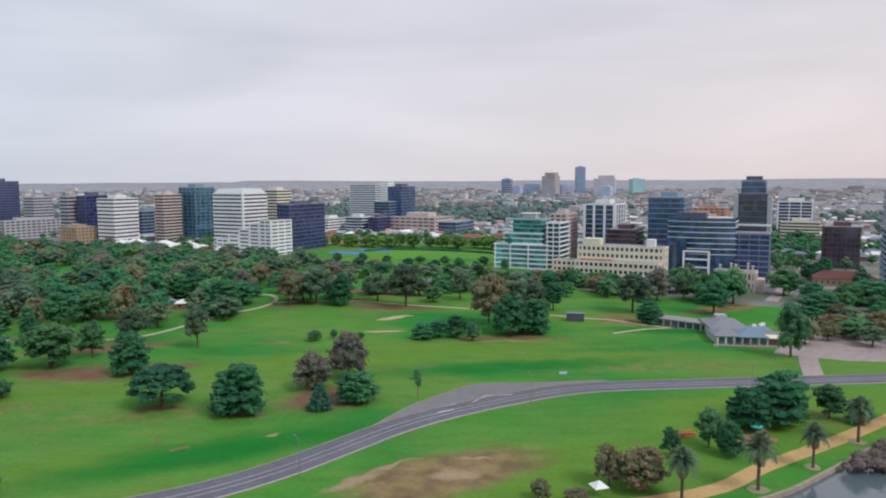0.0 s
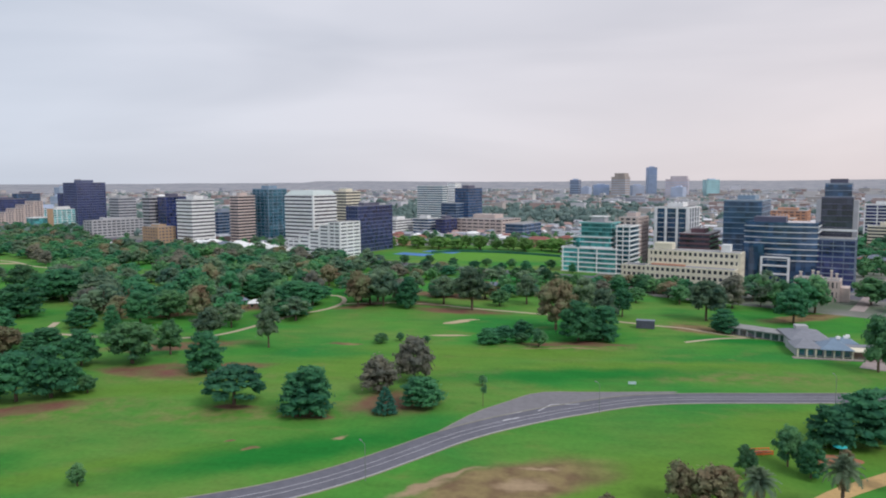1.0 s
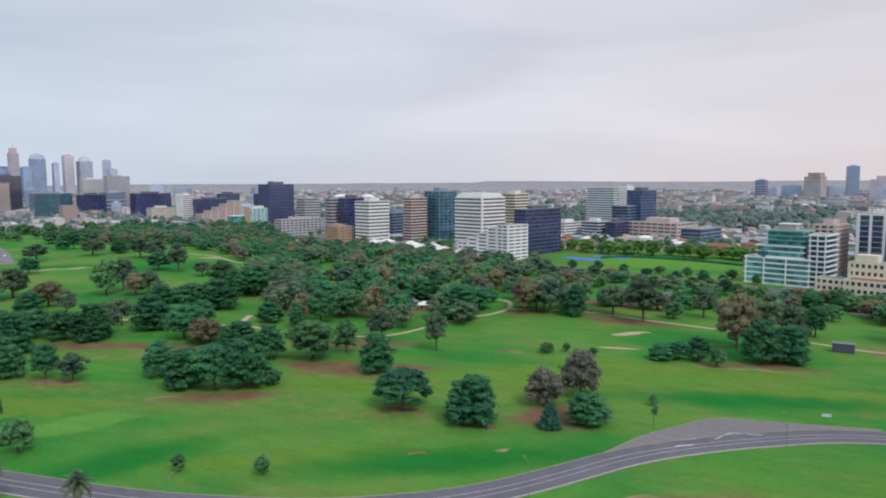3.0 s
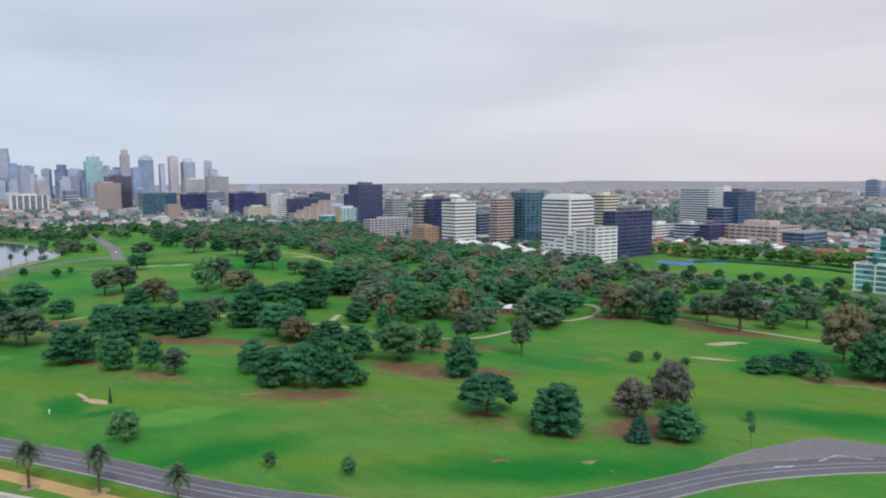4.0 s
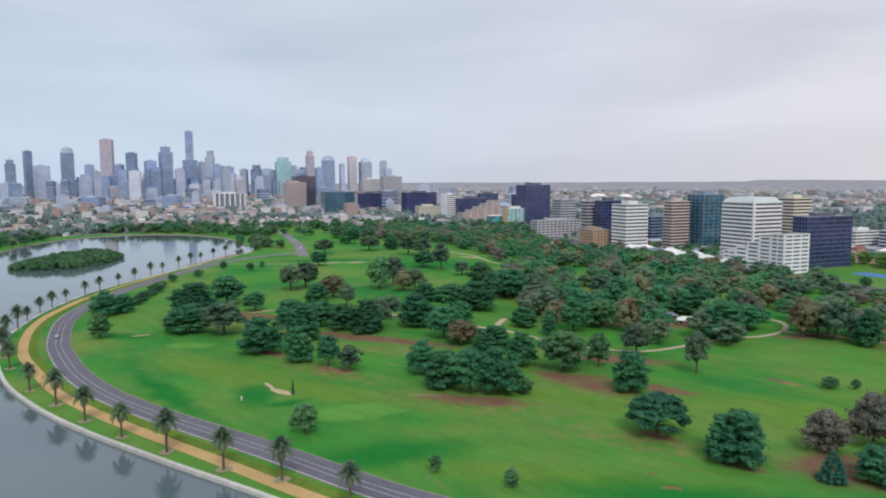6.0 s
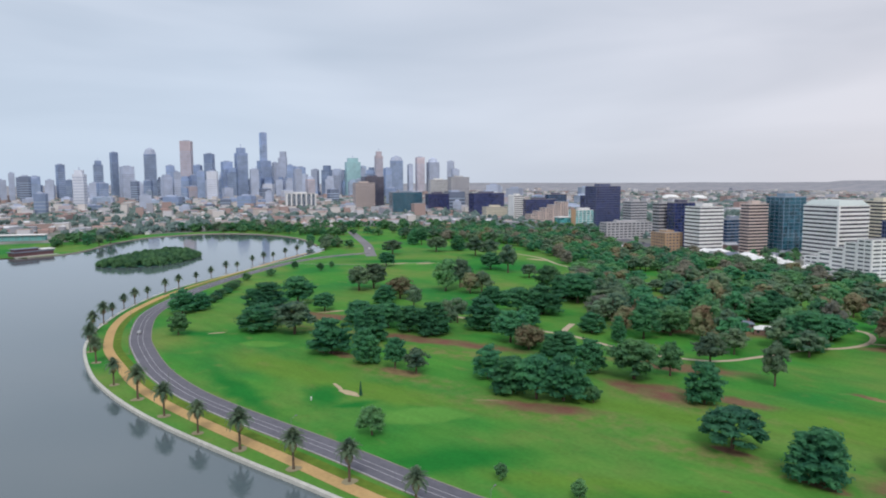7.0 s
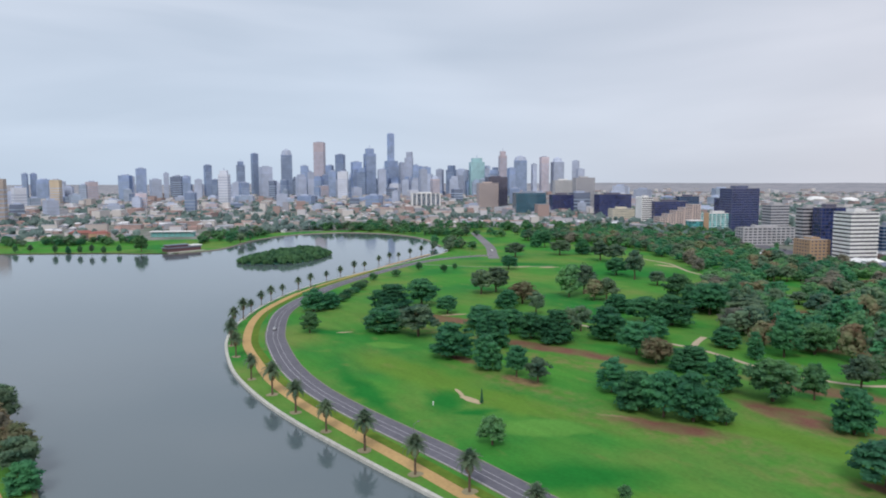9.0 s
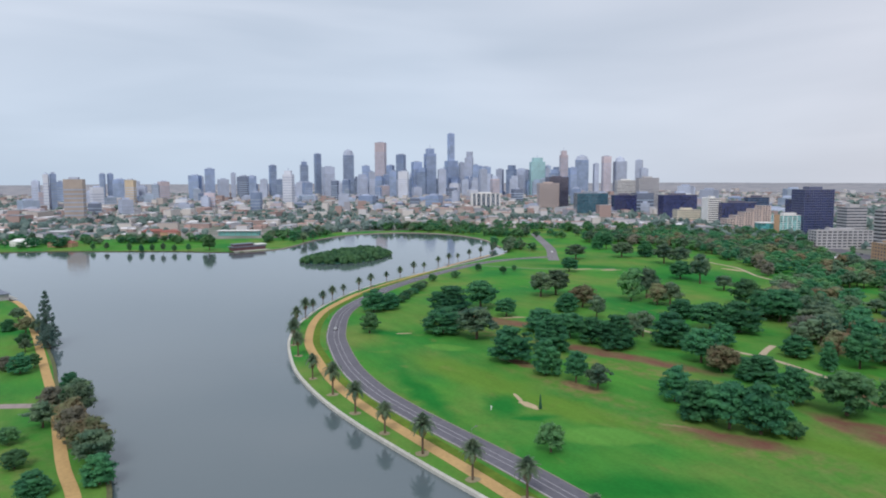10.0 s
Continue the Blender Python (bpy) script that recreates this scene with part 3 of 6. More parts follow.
patches("far_lawn", [(-905, 60, 60, 30, 65), (-960, 100, 40, 26, 60), (-700, 580, 70, 40, 30)], mat("far_grass", (0.055, 0.23, 0.03), 0.9, spec=0.1, var=0.25, scale=0.05), "green lawn beyond the lake", "lawn", 0.03)

# ---- trees ----


def leaf_cloud(centres, radii, count, size, seed, flat=0.75, spread=0.45):
    """Leaf sprays laid over the surface of a group of clumps, each a narrow three-cornered blade."""
    g = np.random.default_rng(seed)
    verts, faces = [], []
    for c, r in zip(centres, radii):
        d = g.normal(size=(count, 3))
        d[:, 2] = d[:, 2] * 0.8 + 0.3
        d /= np.linalg.norm(d, axis=1)[:, None]
        p = np.asarray(c) + d * (np.asarray([r, r, r * flat]) * g.uniform(0.62, 1.2, (count, 1)))
        nrm = d * [1, 1, 1 / flat] + [0, 0, 0.5] + g.normal(size=(count, 3)) * spread
        nrm /= np.linalg.norm(nrm, axis=1)[:, None]
        u = np.cross(nrm, g.normal(size=(count, 3)))
        u /= np.linalg.norm(u, axis=1)[:, None]
        w = np.cross(nrm, u)
        s = size * g.uniform(0.6, 1.35, (count, 1))
        tri = np.stack([p - u * s + w * s * 0.5, p - u * s * 0.7 - w * s * 0.75, p + u * s * 1.3 - nrm * s * 0.2], 1)
        base = len(verts)
        verts += tri.reshape(-1, 3).tolist()
        faces += [(base + 3 * i, base + 3 * i + 1, base + 3 * i + 2) for i in range(count)]
    return verts, faces


def core(centres, radii, flat=0.75, shrink=0.6):
    """Dark inner masses of the clumps, so that the sky does not shine through."""
    verts, faces = [], []
    bm = bmesh.new()
    bmesh.ops.create_icosphere(bm, subdivisions=1, radius=1)
    base = [v.co.copy() for v in bm.verts]
    tri = [tuple(v.index for v in f.verts) for f in bm.faces]
    bm.free()
    for k, (c, r) in enumerate(zip(centres, radii)):
        s = len(verts)
        for b in base:
            w = shrink * (1 + 0.25 * noise.noise(b * 1.7 + Vector((k, 0, 0))))
            verts.append((c[0] + b.x * r * w, c[1] + b.y * r * w, c[2] + b.z * r * w * flat))
        faces += [tuple(s + i for i in t) for t in tri]
    return verts, faces


def limb(verts, faces, a, b, ra, rb, n=6, bend=0.0):
    a, b = Vector(a), Vector(b)
    d = (b - a).normalized()
    u = d.orthogonal().normalized()
    w = d.cross(u)
    s = len(verts)
    rings = 4
    for k in range(rings):
        t = k / (rings - 1)
        c = a.lerp(b, t) + u * bend * math.sin(t * math.pi)
        r = ra + (rb - ra) * t
        for j in range(n):
            q = c + (u * math.cos(2 * math.pi * j / n) + w * math.sin(2 * math.pi * j / n)) * r
            verts.append(tuple(q))
    for k in range(rings - 1):
        for j in range(n):
            i = s + k * n
            faces.append((i + j, i + (j + 1) % n, i + n + (j + 1) % n, i + n + j))


def tree_model(kind, seed, light=False):
    """A tree 12 m high with a crown 6 m in radius, before it is scaled: trunk with limbs, and a crown of leaf tufts."""
    g = random.Random(seed * 31 + 5)
    cs, rs = [], []
    stem, shrink, spread = 3.0, 0.72, 0.45
    if kind == "p":
        # boughs in flat shelves, one over the other, with ragged rims
        tall = seed % 3
        stem, layers = (1.8, 3.4, 2.4)[tall], (7, 6, 6)[tall]
        low = (2.0, 4.2, 3.0)[tall]
        lean = g.uniform(0, 6.28)
        for k in range(layers):
            t = k / (layers - 1)
            z = low + t * (10.8 - low)
            reach = 5.3 * math.sqrt(1 - (0.92 * t) ** 2.2) * (0.84 if k == 0 else 1.0) * g.uniform(0.9, 1.08)
            m = max(3, int(13 * reach / 5.3))
            for j in range(m):
                a = 2 * math.pi * (j + g.random() * 0.8) / m + k * 1.3
                rr = reach * g.uniform(0.55, 1.0) * (1 + 0.12 * math.cos(a - lean))
                cs.append((rr * math.cos(a), rr * math.sin(a), z + g.uniform(-0.65, 0.65) - 0.08 * rr))
                rs.append(g.choice((1.0, 1.3, 1.7, 2.1)) * g.uniform(0.9, 1.1))
            cs.append((g.uniform(-0.5, 0.5), g.uniform(-0.5, 0.5), z))
            rs.append(min(2.6, reach * 0.62 + 0.5))
        flat, count, size, shrink, spread = 0.50, 27, 0.46, 0.78, 0.42
    elif kind == "u":
        # an umbrella: a domed roof of foliage, arched and open below
        stem = 3.4
        for k in range(66):
            t = (k + 0.5) / 66
            a, rr = 2.4 * k + g.random() * 0.5, 5.3 * math.sqrt(t) * g.uniform(0.9, 1.05)
            cs.append((rr * math.cos(a), rr * math.sin(a), 10.4 - 5.4 * (rr / 5.4) ** 2.6 + g.uniform(-1.1, 0.4)))
            rs.append(g.uniform(1.1, 1.9))
        for k in range(12):
            a = k * 0.55 + g.random() * 0.3
            cs.append((4.9 * math.cos(a), 4.9 * math.sin(a), g.uniform(3.0, 5.4)))
            rs.append(g.uniform(1.0, 1.6))
        flat, count, size, shrink, spread = 0.5, 30, 0.46, 0.80, 0.35
    elif kind == "c":
        for k in range(7):
            t = k / 6
            reach = 4.9 * (1 - t) ** 0.8 + 0.5
            m = max(3, int(9 * (1 - t)) + 2)
            for j in range(m):
                a = 2 * math.pi * (j + g.random() * 0.6) / m
                cs.append((reach * math.cos(a) * g.uniform(0.7, 1.05), reach * math.sin(a) * g.uniform(0.7, 1.05), 1.6 + t * 9.4 + g.uniform(-0.4, 0.4)))
                rs.append(1.8 - 0.7 * t)
        flat, count, size, stem = 0.62, 40, 0.42, 1.0
    elif kind == "n":
        # sparse whorls of boughs up a tall straight stem
        stem = 2.0
        for k in range(11):
            t = k / 10
            reach = 5.2 * (1 - t) ** 0.75 + 0.4
            m = 5 if k < 7 else 3
            for j in range(m):
                a = 2 * math.pi * j / m + k * 0.9 + g.uniform(-0.3, 0.3)
                for q in (0.45, 1.0):
                    rr = reach * q * g.uniform(0.8, 1.1)
                    cs.append((rr * math.cos(a), rr * math.sin(a), 1.2 + t * 10.4 + 0.12 * rr + g.uniform(-0.25, 0.25)))
                    rs.append((1.15 - 0.6 * t) * g.uniform(0.8, 1.1))
        flat, count, size, shrink = 0.45, 24, 0.40, 0.62
    elif kind == "s":
        for k in range(9):
            cs.append((g.uniform(-2.8, 2.8), g.uniform(-2.8, 2.8), g.uniform(5.5, 10.8)))
            rs.append(g.uniform(1.3, 2.3))
        flat, count, size, stem, shrink = 0.8, 26, 0.7, 5.5, 0.45
    else:
        n = {"e": 58, "o": 54, "g": 66, "a": 54}.get(kind, 56)
        stem = {"e": 2.0, "o": 3.2, "g": 1.2, "a": 2.2}.get(kind, 3)
        # a few heavy limbs, each with its own head of foliage
        heads = [(2.6 * math.cos(q), 2.6 * math.sin(q), g.uniform(5.0, 9.2)) for q in (g.uniform(0, 6.28) for _ in range(5))]
        for k in range(n):
            a, t = 2.4 * k + g.random(), (k + 0.5) / n
            z = stem + 0.6 + t * (10.4 - stem)
            rr = 4.8 * math.sqrt(max(0.06, 1 - (2 * t - 0.85) ** 2 * 0.85)) * g.uniform(0.5, 1.06)
            c = Vector((rr * math.cos(a), rr * math.sin(a), z))
            if k % 3 == 0:
                h = Vector(heads[k % 5])
                c = h + (c - h) * 0.62
            cs.append(tuple(c))
            rs.append(g.choice((0.9, 1.2, 1.4, 1.7, 2.1)) * g.uniform(0.85, 1.15))
        flat, count, size = (0.74, 29, 0.48) if kind != "o" else (0.62, 29, 0.46)
        shrink = 0.74
    if light:
        cs, rs = cs[::2], [q * 1.3 for q in rs[::2]]
        count, size = 13, size * 1.5
    if light == 2:
        cs, rs = cs[::2], [q * 1.25 for q in rs[::2]]
        count, size = 10, size * 1.3
    cv, cf = core(cs, rs, flat, shrink)
    lv, lf = leaf_cloud(cs, rs, count, size, seed, flat, spread)
    s = len(cv)
    cv += lv
    cf += [tuple(i + s for i in q) for q in lf]
    leaf = LEAF[kind]
    tv, tf = [], []
    limb(tv, tf, (0, 0, -0.3), (0.1, 0.1, stem + 1.5), 0.42, 0.30)
    limb(tv, tf, (0.1, 0.1, stem + 1.4), (0.2, -0.1, 10.0), 0.30, 0.08)
    for k in range(6):
        c = cs[(k * 5 + 2) % len(cs)]
        z0 = min(stem + 0.25 * k, c[2] - 0.2)
        limb(tv, tf, (0.1, 0.1, max(z0, 1.0)), c, 0.17, 0.05, 5, 0.3)
    return mesh_of("trunk", tv, tf, BARK, smooth=True), mesh_of("crown", cv, cf, leaf)


TREE_WORDS = {
    "p": "dark green spreading pine with layered boughs", "u": "dark green umbrella pine standing over brown litter", "c": "dense dark green cypress with a conical crown",
    "e": "rounded green broadleaf tree on mown grass", "o": "olive green eucalypt with an open crown", "g": "grey green gum tree with a dense crown",
    "a": "brownish autumn tree with thinning leaves", "n": "tall sparse conifer with whorled boughs beside the lake", "s": "young slim sapling on the open lawn",
}
MODELS = {}
for kind in TREE_WORDS:
    for s in range(3):
        MODELS[kind, s] = tree_model(kind, s + ord(kind[0]))
        if kind in "peoga" and s < 2:
            MODELS[kind, "far", s] = tree_model(kind, s + ord(kind[0]), True)
            MODELS[kind, "distant", s] = tree_model(kind, s + ord(kind[0]), 2)
SPREAD = {}
for key, (trunk, crown) in MODELS.items():
    co = np.array([v.co[:] for v in crown.vertices])
    SPREAD[key] = float(np.percentile(np.hypot(co[:, 0], co[:, 1]), 98 if key[0] == "c" else 93)), float(np.percentile(co[:, 2], 96))
tree_count = 0
placed = []


def plant(x, y, h, r, kind, group="park trees", form=None):
    global tree_count
    tree_count += 1
    s = tree_count % 3 if form is None else form
    trunk, crown = MODELS[kind, s]
    w, k = r / SPREAD[kind, s][0], h / SPREAD[kind, s][1]
    m = pose(x, y, 0, 0, 0, (tree_count * 77) % 360) @ Matrix.Diagonal((w, w, k, 1))
    ob = thing("tree", m, TREE_WORDS[kind], "tree", group)
    part("trunk", trunk, ob)
    part("crown", crown, ob)
    placed.append((x, y, r))
    return ob


SHORE_TREES = [(-424, 180, 4.6, 4.6, 'e'), (-434, 187, 4.0, 4.2, 'p'), (-443, 194, 4.4, 4.4, 'e'), (-452, 202, 3.8, 4.0, 'p'), (-472, 216, 4.2, 4.2, 'e'), (-482, 224, 3.6, 3.8, 'o'), (-401, 153, 13.0, 6.9, 'p'), (-404, 165, 10.0, 6.3, 'p'), (-346, 130, 10.3, 5.0, 'e'), (-462, 210, 5.0, 4.9, 'e'), (-500, 240, 5.4, 3.6, 'e'), (-509, 265, 5.6, 4.1, 'e'), (-537, 302, 6.5, 3.0, 'e'), (-367, 188, 16.9, 12.5, 'p'), (-383, 218, 16.2, 9.9, 'p'), (-328, 165, 12.7, 10.5, 'p'), (-309, 174, 15.1, 9.6, 'o'), (-352, 218, 10.2, 6.0, 'p'), (-263, 166, 14.8, 9.4, 'p'), (-239, 168, 13.9, 5.8, 'p'), (-224, 172, 12.4, 4.5, 'p'), (-213, 174, 9.3, 4.8, 'o')]
CLUMP_TREES = [(-272, 194, 15.8, 8.5, 'p'), (-213, 242, 7.9, 6.4, 'a')]
FAIRWAY_TREES = [(-400, 275, 15.0, 6.9, 'o'), (-402, 289, 15.7, 8.0, 'o'), (-496, 370, 11.5, 6.3, 'p'), (-570, 433, 13.3, 8.4, 'o'), (-348, 259, 10.3, 6.0, 'p'), (-355, 276, 12.5, 7.5, 'a'), (-321, 260, 12.2, 4.5, 'o'), (-308, 214, 10.7, 9.4, 'p'), (-289, 217, 11.8, 7.3, 'p'), (-275, 220, 11.5, 6.4, 'p'), (-262, 224, 14.4, 7.6, 'p'), (-262, 234, 14.1, 4.3, 'o'), (-274, 252, 11.9, 4.8, 'o'), (-358, 318, 19.4, 7.2, 'e'), (-362, 335, 18.0, 6.8, 'o'), (-340, 324, 12.2, 6.1, 'a'), (-335, 330, 13.3, 6.3, 'o')]
FAIRWAY_TREES_FAR = [(-268, 347, 17, 10.0, 'p'), (-283, 352, 13.4, 8.1, 'p'), (-239, 340, 13, 10, 'o'), (-511, 312, 6, 2.9, 'e'), (-522, 330, 5.0, 2.0, 'e'), (-301, 306, 10.1, 6.8, 'p'), (-270, 295, 13.5, 8.2, 'p'), (-259, 304, 14.7, 9.8, 'p'), (-253, 250, 14.8, 8.3, 'p'), (-224, 240, 13.8, 7.2, 'p'), (-242, 273, 9.8, 5.0, 'p'), (-209, 236, 9.5, 6.0, 'a'), (-420, 424, 13.0, 8.2, 'p'), (-393, 417, 20.3, 6.7, 'o'), (-362, 408, 9.6, 5.7, 'o'), (-313, 372, 15.1, 8.2, 'e'), (-562, 485, 13.8, 9.6, 'o'), (-555, 510, 14.6, 7.3, 'p'), (-503, 486, 16.4, 8.5, 'o'), (-483, 486, 15.5, 8.6, 'o'), (-641, 518, 16.0, 6.3, 'p'), (-635, 525, 17.3, 6.0, 'p')]
LAWN_TREES = [(-93, 192, 11.3, 8.5, 'u'), (-68, 187, 12.9, 7.4, 'p', 'park trees', 2), (-53, 210, 10.4, 5.6, 'g'), (-44, 223, 13.6, 6.4, 'g'), (-46, 190, 7.4, 3.7, 'c'), (-37, 198, 8.1, 6.1, 'p', 'park trees', 1), (-102, 134, 4.6, 1.8, 'e'), (-122, 128, 4.2, 1.7, 'e'), (-170, 122, 8.2, 4.0, 'e')]
EAST_TREES = [(-19, 200, 8.6, 1.1, 's'), (111, 337, 15.5, 7.0, 'p'), (167, 392, 13.5, 8.2, 'e'), (112, 255, 18.1, 5.4, 'e')]
NEAR_TREES = [(172, 370, 10, 6, 'p'), (184, 358, 11, 6.5, 'e'), (206, 384, 10, 6, 'p'), (214, 402, 11, 6, 'o'), (232, 394, 10, 6, 'p'), (244, 404, 9, 5.5, 'e'), (150, 272, 7.5, 4.6, 'o'), (138, 282, 7, 3.8, 'a'), (163, 276, 6.5, 3.2, 'g'), (142, 306, 9, 5.4, 'p'), (171, 300, 8.5, 5.6, 'p'), (186, 290, 7, 4.4, 'a'), (160, 318, 8, 4.6, 'a'), (79, 184, 13.2, 7.4, 'p'), (69.5, 180, 10.2, 5.6, 'p'), (55, 167, 9.0, 3.1, 'e'), (58, 161, 8.0, 2.9, 'p'), (44, 160, 6.5, 2.2, 'e'), (27, 144, 8.2, 3.3, 'a'), (34, 142, 8.6, 4.6, 'a'), (33, 148, 5, 2.6, 'g'), (94, 189, 8.6, 4.0, 'e'), (100, 185, 5.6, 3.2, 'p'), (85, 186, 3.2, 2.2, 'a'), (68, 168, 4.2, 1.5, 'a'), (12, 137, 4.0, 2.0, 'a'), (19, 134, 3.6, 2.4, 'a'), (126, 275, 10.1, 4.9, 'a'), (148, 296, 7.2, 7.5, 'a'), (150, 285, 8.1, 6.3, 'e'), (158, 332, 10.7, 9.0, 'p'), (198, 363, 11.6, 10.7, 'p')]
PATH_TREES = [(-189, 190, 12.2, 5.4, 'p'), (-170, 183, 12.9, 7.2, 'p'), (-160, 185, 14.7, 6.9, 'p'), (-152, 190, 15.4, 7.4, 'p'), (-152, 198, 8.1, 5.0, 'p'), (-144, 196, 5.3, 3.0, 'e'), (-168, 226, 12.4, 6.0, 'p'), (-194, 240, 9.4, 8.1, 'p'), (-151, 231, 14.1, 9.4, 'e'), (-144, 245, 12.6, 4.6, 'e'), (-118, 223, 13.9, 6.1, 'p'), (-141, 270, 12.8, 6.1, 'o'), (-211, 285, 9.5, 6.4, 'p'), (-190, 277, 11.8, 3.4, 'p'), (-186, 292, 15.0, 7.0, 'p'), (-111, 261, 15.4, 4.6, 'o'), (-127, 329, 15.8, 10.6, 'p'), (-143, 295, 10.7, 5.3, 'o'), (-281, 358, 11.0, 8.3, 'p')]
MOUND_TREES = [(-24, 279, 6.2, 4.6, 'p'), (-18, 283, 6.4, 4.4, 'p'), (-11, 290, 7.4, 4.4, 'p'), (-4, 276, 6.7, 3.2, 'e'), (-11, 282, 4.1, 2.9, 'e'), (12, 289, 15.3, 7.6, 'p'), (22, 292, 13.5, 7.1, 'p'), (3, 309, 21.3, 8.1, 'a'), (17, 339, 18.1, 6.8, 'o'), (24, 314, 17.1, 5.5, 'o'), (35, 343, 13.3, 5.0, 'p'), (73, 339, 17.7, 8.0, 'o'), (75, 314, 9.4, 5.6, 'p'), (-39, 351, 20.0, 8.5, 'o'), (-56, 366, 14.2, 6.7, 'o'), (-73, 354, 15.4, 5.8, 'p'), (-87, 357, 17.5, 7.4, 'o'), (-100, 354, 17.5, 6.7, 'a'), (-12, 372, 14.9, 6.0, 'o'), (-26, 365, 8.0, 5.2, 'e'), (-68, 274, 4.0, 2.9, 'e'), (-61, 279, 3.3, 1.6, 'e'), (-50, 278, 2.6, 1.8, 'e'), (-21, 221, 3.3, 1.4, 'e')]
BANK_TREES = [(-394, -21, 26, 4.6, 'n'), (-386, -19.5, 11, 5.0, 'n'), (-404, -21, 8, 4.6, 'n'), (-430, -33, 8, 4.6, 'a'), (-347, -34, 6, 3.2, 'g'), (-348, -23.4, 6, 2.4, 'e'), (-382, -29.5, 6, 2.6, 'o'), (-425, -27, 7, 4.0, 'o'), (-470, -40, 7, 4.5, 'o'), (-440, -42, 6, 4, 'p'), (-395, -31, 6, 3.5, 'e'), (-340, -28, 8, 4.5, 'p'), (-290, -7.5, 10, 4.2, 'p'), (-280, -13.5, 8, 4.0, 'g'), (-279, -5, 10, 4.6, 'o'), (-268, -5, 11, 5.0, 'o'), (-262, -15, 8, 4.5, 'o'),
              (-250, -6, 11, 5.0, 'a'), (-240, -5, 11, 5.0, 'g'), (-228, -1, 11, 5.5, 'a'), (-219, 0.5, 10, 5.5, 'o'), (-206, 1.5, 8, 4.2, 'p'), (-250, -24, 5, 3.5, 'e'), (-228, -20, 5, 3.5, 'e'), (-206, -14, 6, 4.2, 'p'), (-360, -60, 10, 5, 'p'), (-330, -52, 6, 3, 'e')]
for x, y, h, r, kind in FAIRWAY_TREES + FAIRWAY_TREES_FAR:
    plant(x, y, h * 1.05, r * 1.12, kind)
for rows in (SHORE_TREES, CLUMP_TREES, PATH_TREES, MOUND_TREES, LAWN_TREES, EAST_TREES, NEAR_TREES, BANK_TREES):
    for row in rows:
        plant(*row)

# the wooded belt between the fairways and the avenue, leaving the fairways and paths open
cart = smooth_line([(-290, 262), (-233, 269), (-180, 267), (-139.8, 283), (-125, 328), (-111.7, 353), (-120.6, 385)], 6)
CLEARINGS = [(-455, 362, 150, 36, 142), (-425, 424, 118, 26, 150), (-437, 505, 95, 15, 142), (-580, 400, 125, 48, 135), (-250, 315, 32, 15, 125), (-180, 290, 34, 14, 10), (-60, 300, 60, 34, 0), (-20, 320, 50, 24, -5), (-45, 606, 74, 55, 10),
             (-300, 480, 14, 40, 20), (-158, 352, 24, 16, 20), (-150, 330, 14, 10, 20), (-160, 440, 26, 9, 20), (60, 345, 22, 20, 0), (-60, 420, 22, 10, 10), (-230, 470, 24, 8, 20), (95, 305, 40, 26, 0), (-640, 560, 60, 26, 30)]


# the open fairways, whose trees stand singly
FAIRWAYS = [Vector(p) for p in [(-914, 628), (-640, 540), (-619, 576), (-545, 586), (-421, 508), (-369, 480), (-332, 409), (-284, 351), (-267, 365), (-205, 281), (-241, 276), (-305, 226), (-483, 229), (-579, 309), (-686, 449)]]


def open_ground(x, y):
    if inside(FAIRWAYS, x, y):
        return True
    for cx, cy, rx, ry, turn in CLEARINGS:
        c, s = math.cos(radians(turn)), math.sin(radians(turn))
        u, w = (x - cx) * c + (y - cy) * s, -(x - cx) * s + (y - cy) * c
        if (u / rx) ** 2 + (w / ry) ** 2 < 1:
            return True
    return False


BELT = [Vector(p) for p in [(-700, 560), (-560, 470), (-420, 360), (-300, 300), (-200, 262), (-130, 290), (-112, 330), (-60, 385), (20, 372), (60, 372), (120, 352), (150, 385), (40, 450), (-130, 540), (-300, 610), (-440, 650), (-640, 760), (-800, 700)]]
tries, far_rows = 0, []
g = random.Random(11)
while tries < 14000 and tree_count + len(far_rows) < 760:
    tries += 1
    x, y = g.uniform(-800, 150), g.uniform(255, 760)
    if not inside(BELT, x, y) or open_ground(x, y) or near_line(cart, x, y, 7) or near_line(avenue_line, x, y, 12):
        continue
    if any((x - a) ** 2 + (y - b) ** 2 < (0.46 * (r + 6)) ** 2 for a, b, r in placed):
        continue
    kind = g.choices("peoga", (24, 26, 30, 9, 11))[0]
    h, r = g.uniform(10, 17), g.uniform(5.0, 8.5)
    if math.hypot(x, y) > 470:
        h *= 0.72
    if -130 < x < 110 and y > 375:
        h, r = h * 0.6, r * 0.8
        if g.random() < 0.5:
            continue
    if math.hypot(x, y) < 430 and tree_count < 195:
        plant(x, y, h, r, kind, "woodland trees")
    else:
        far_rows.append((x, y, h, r, kind))
        placed.append((x, y, r))


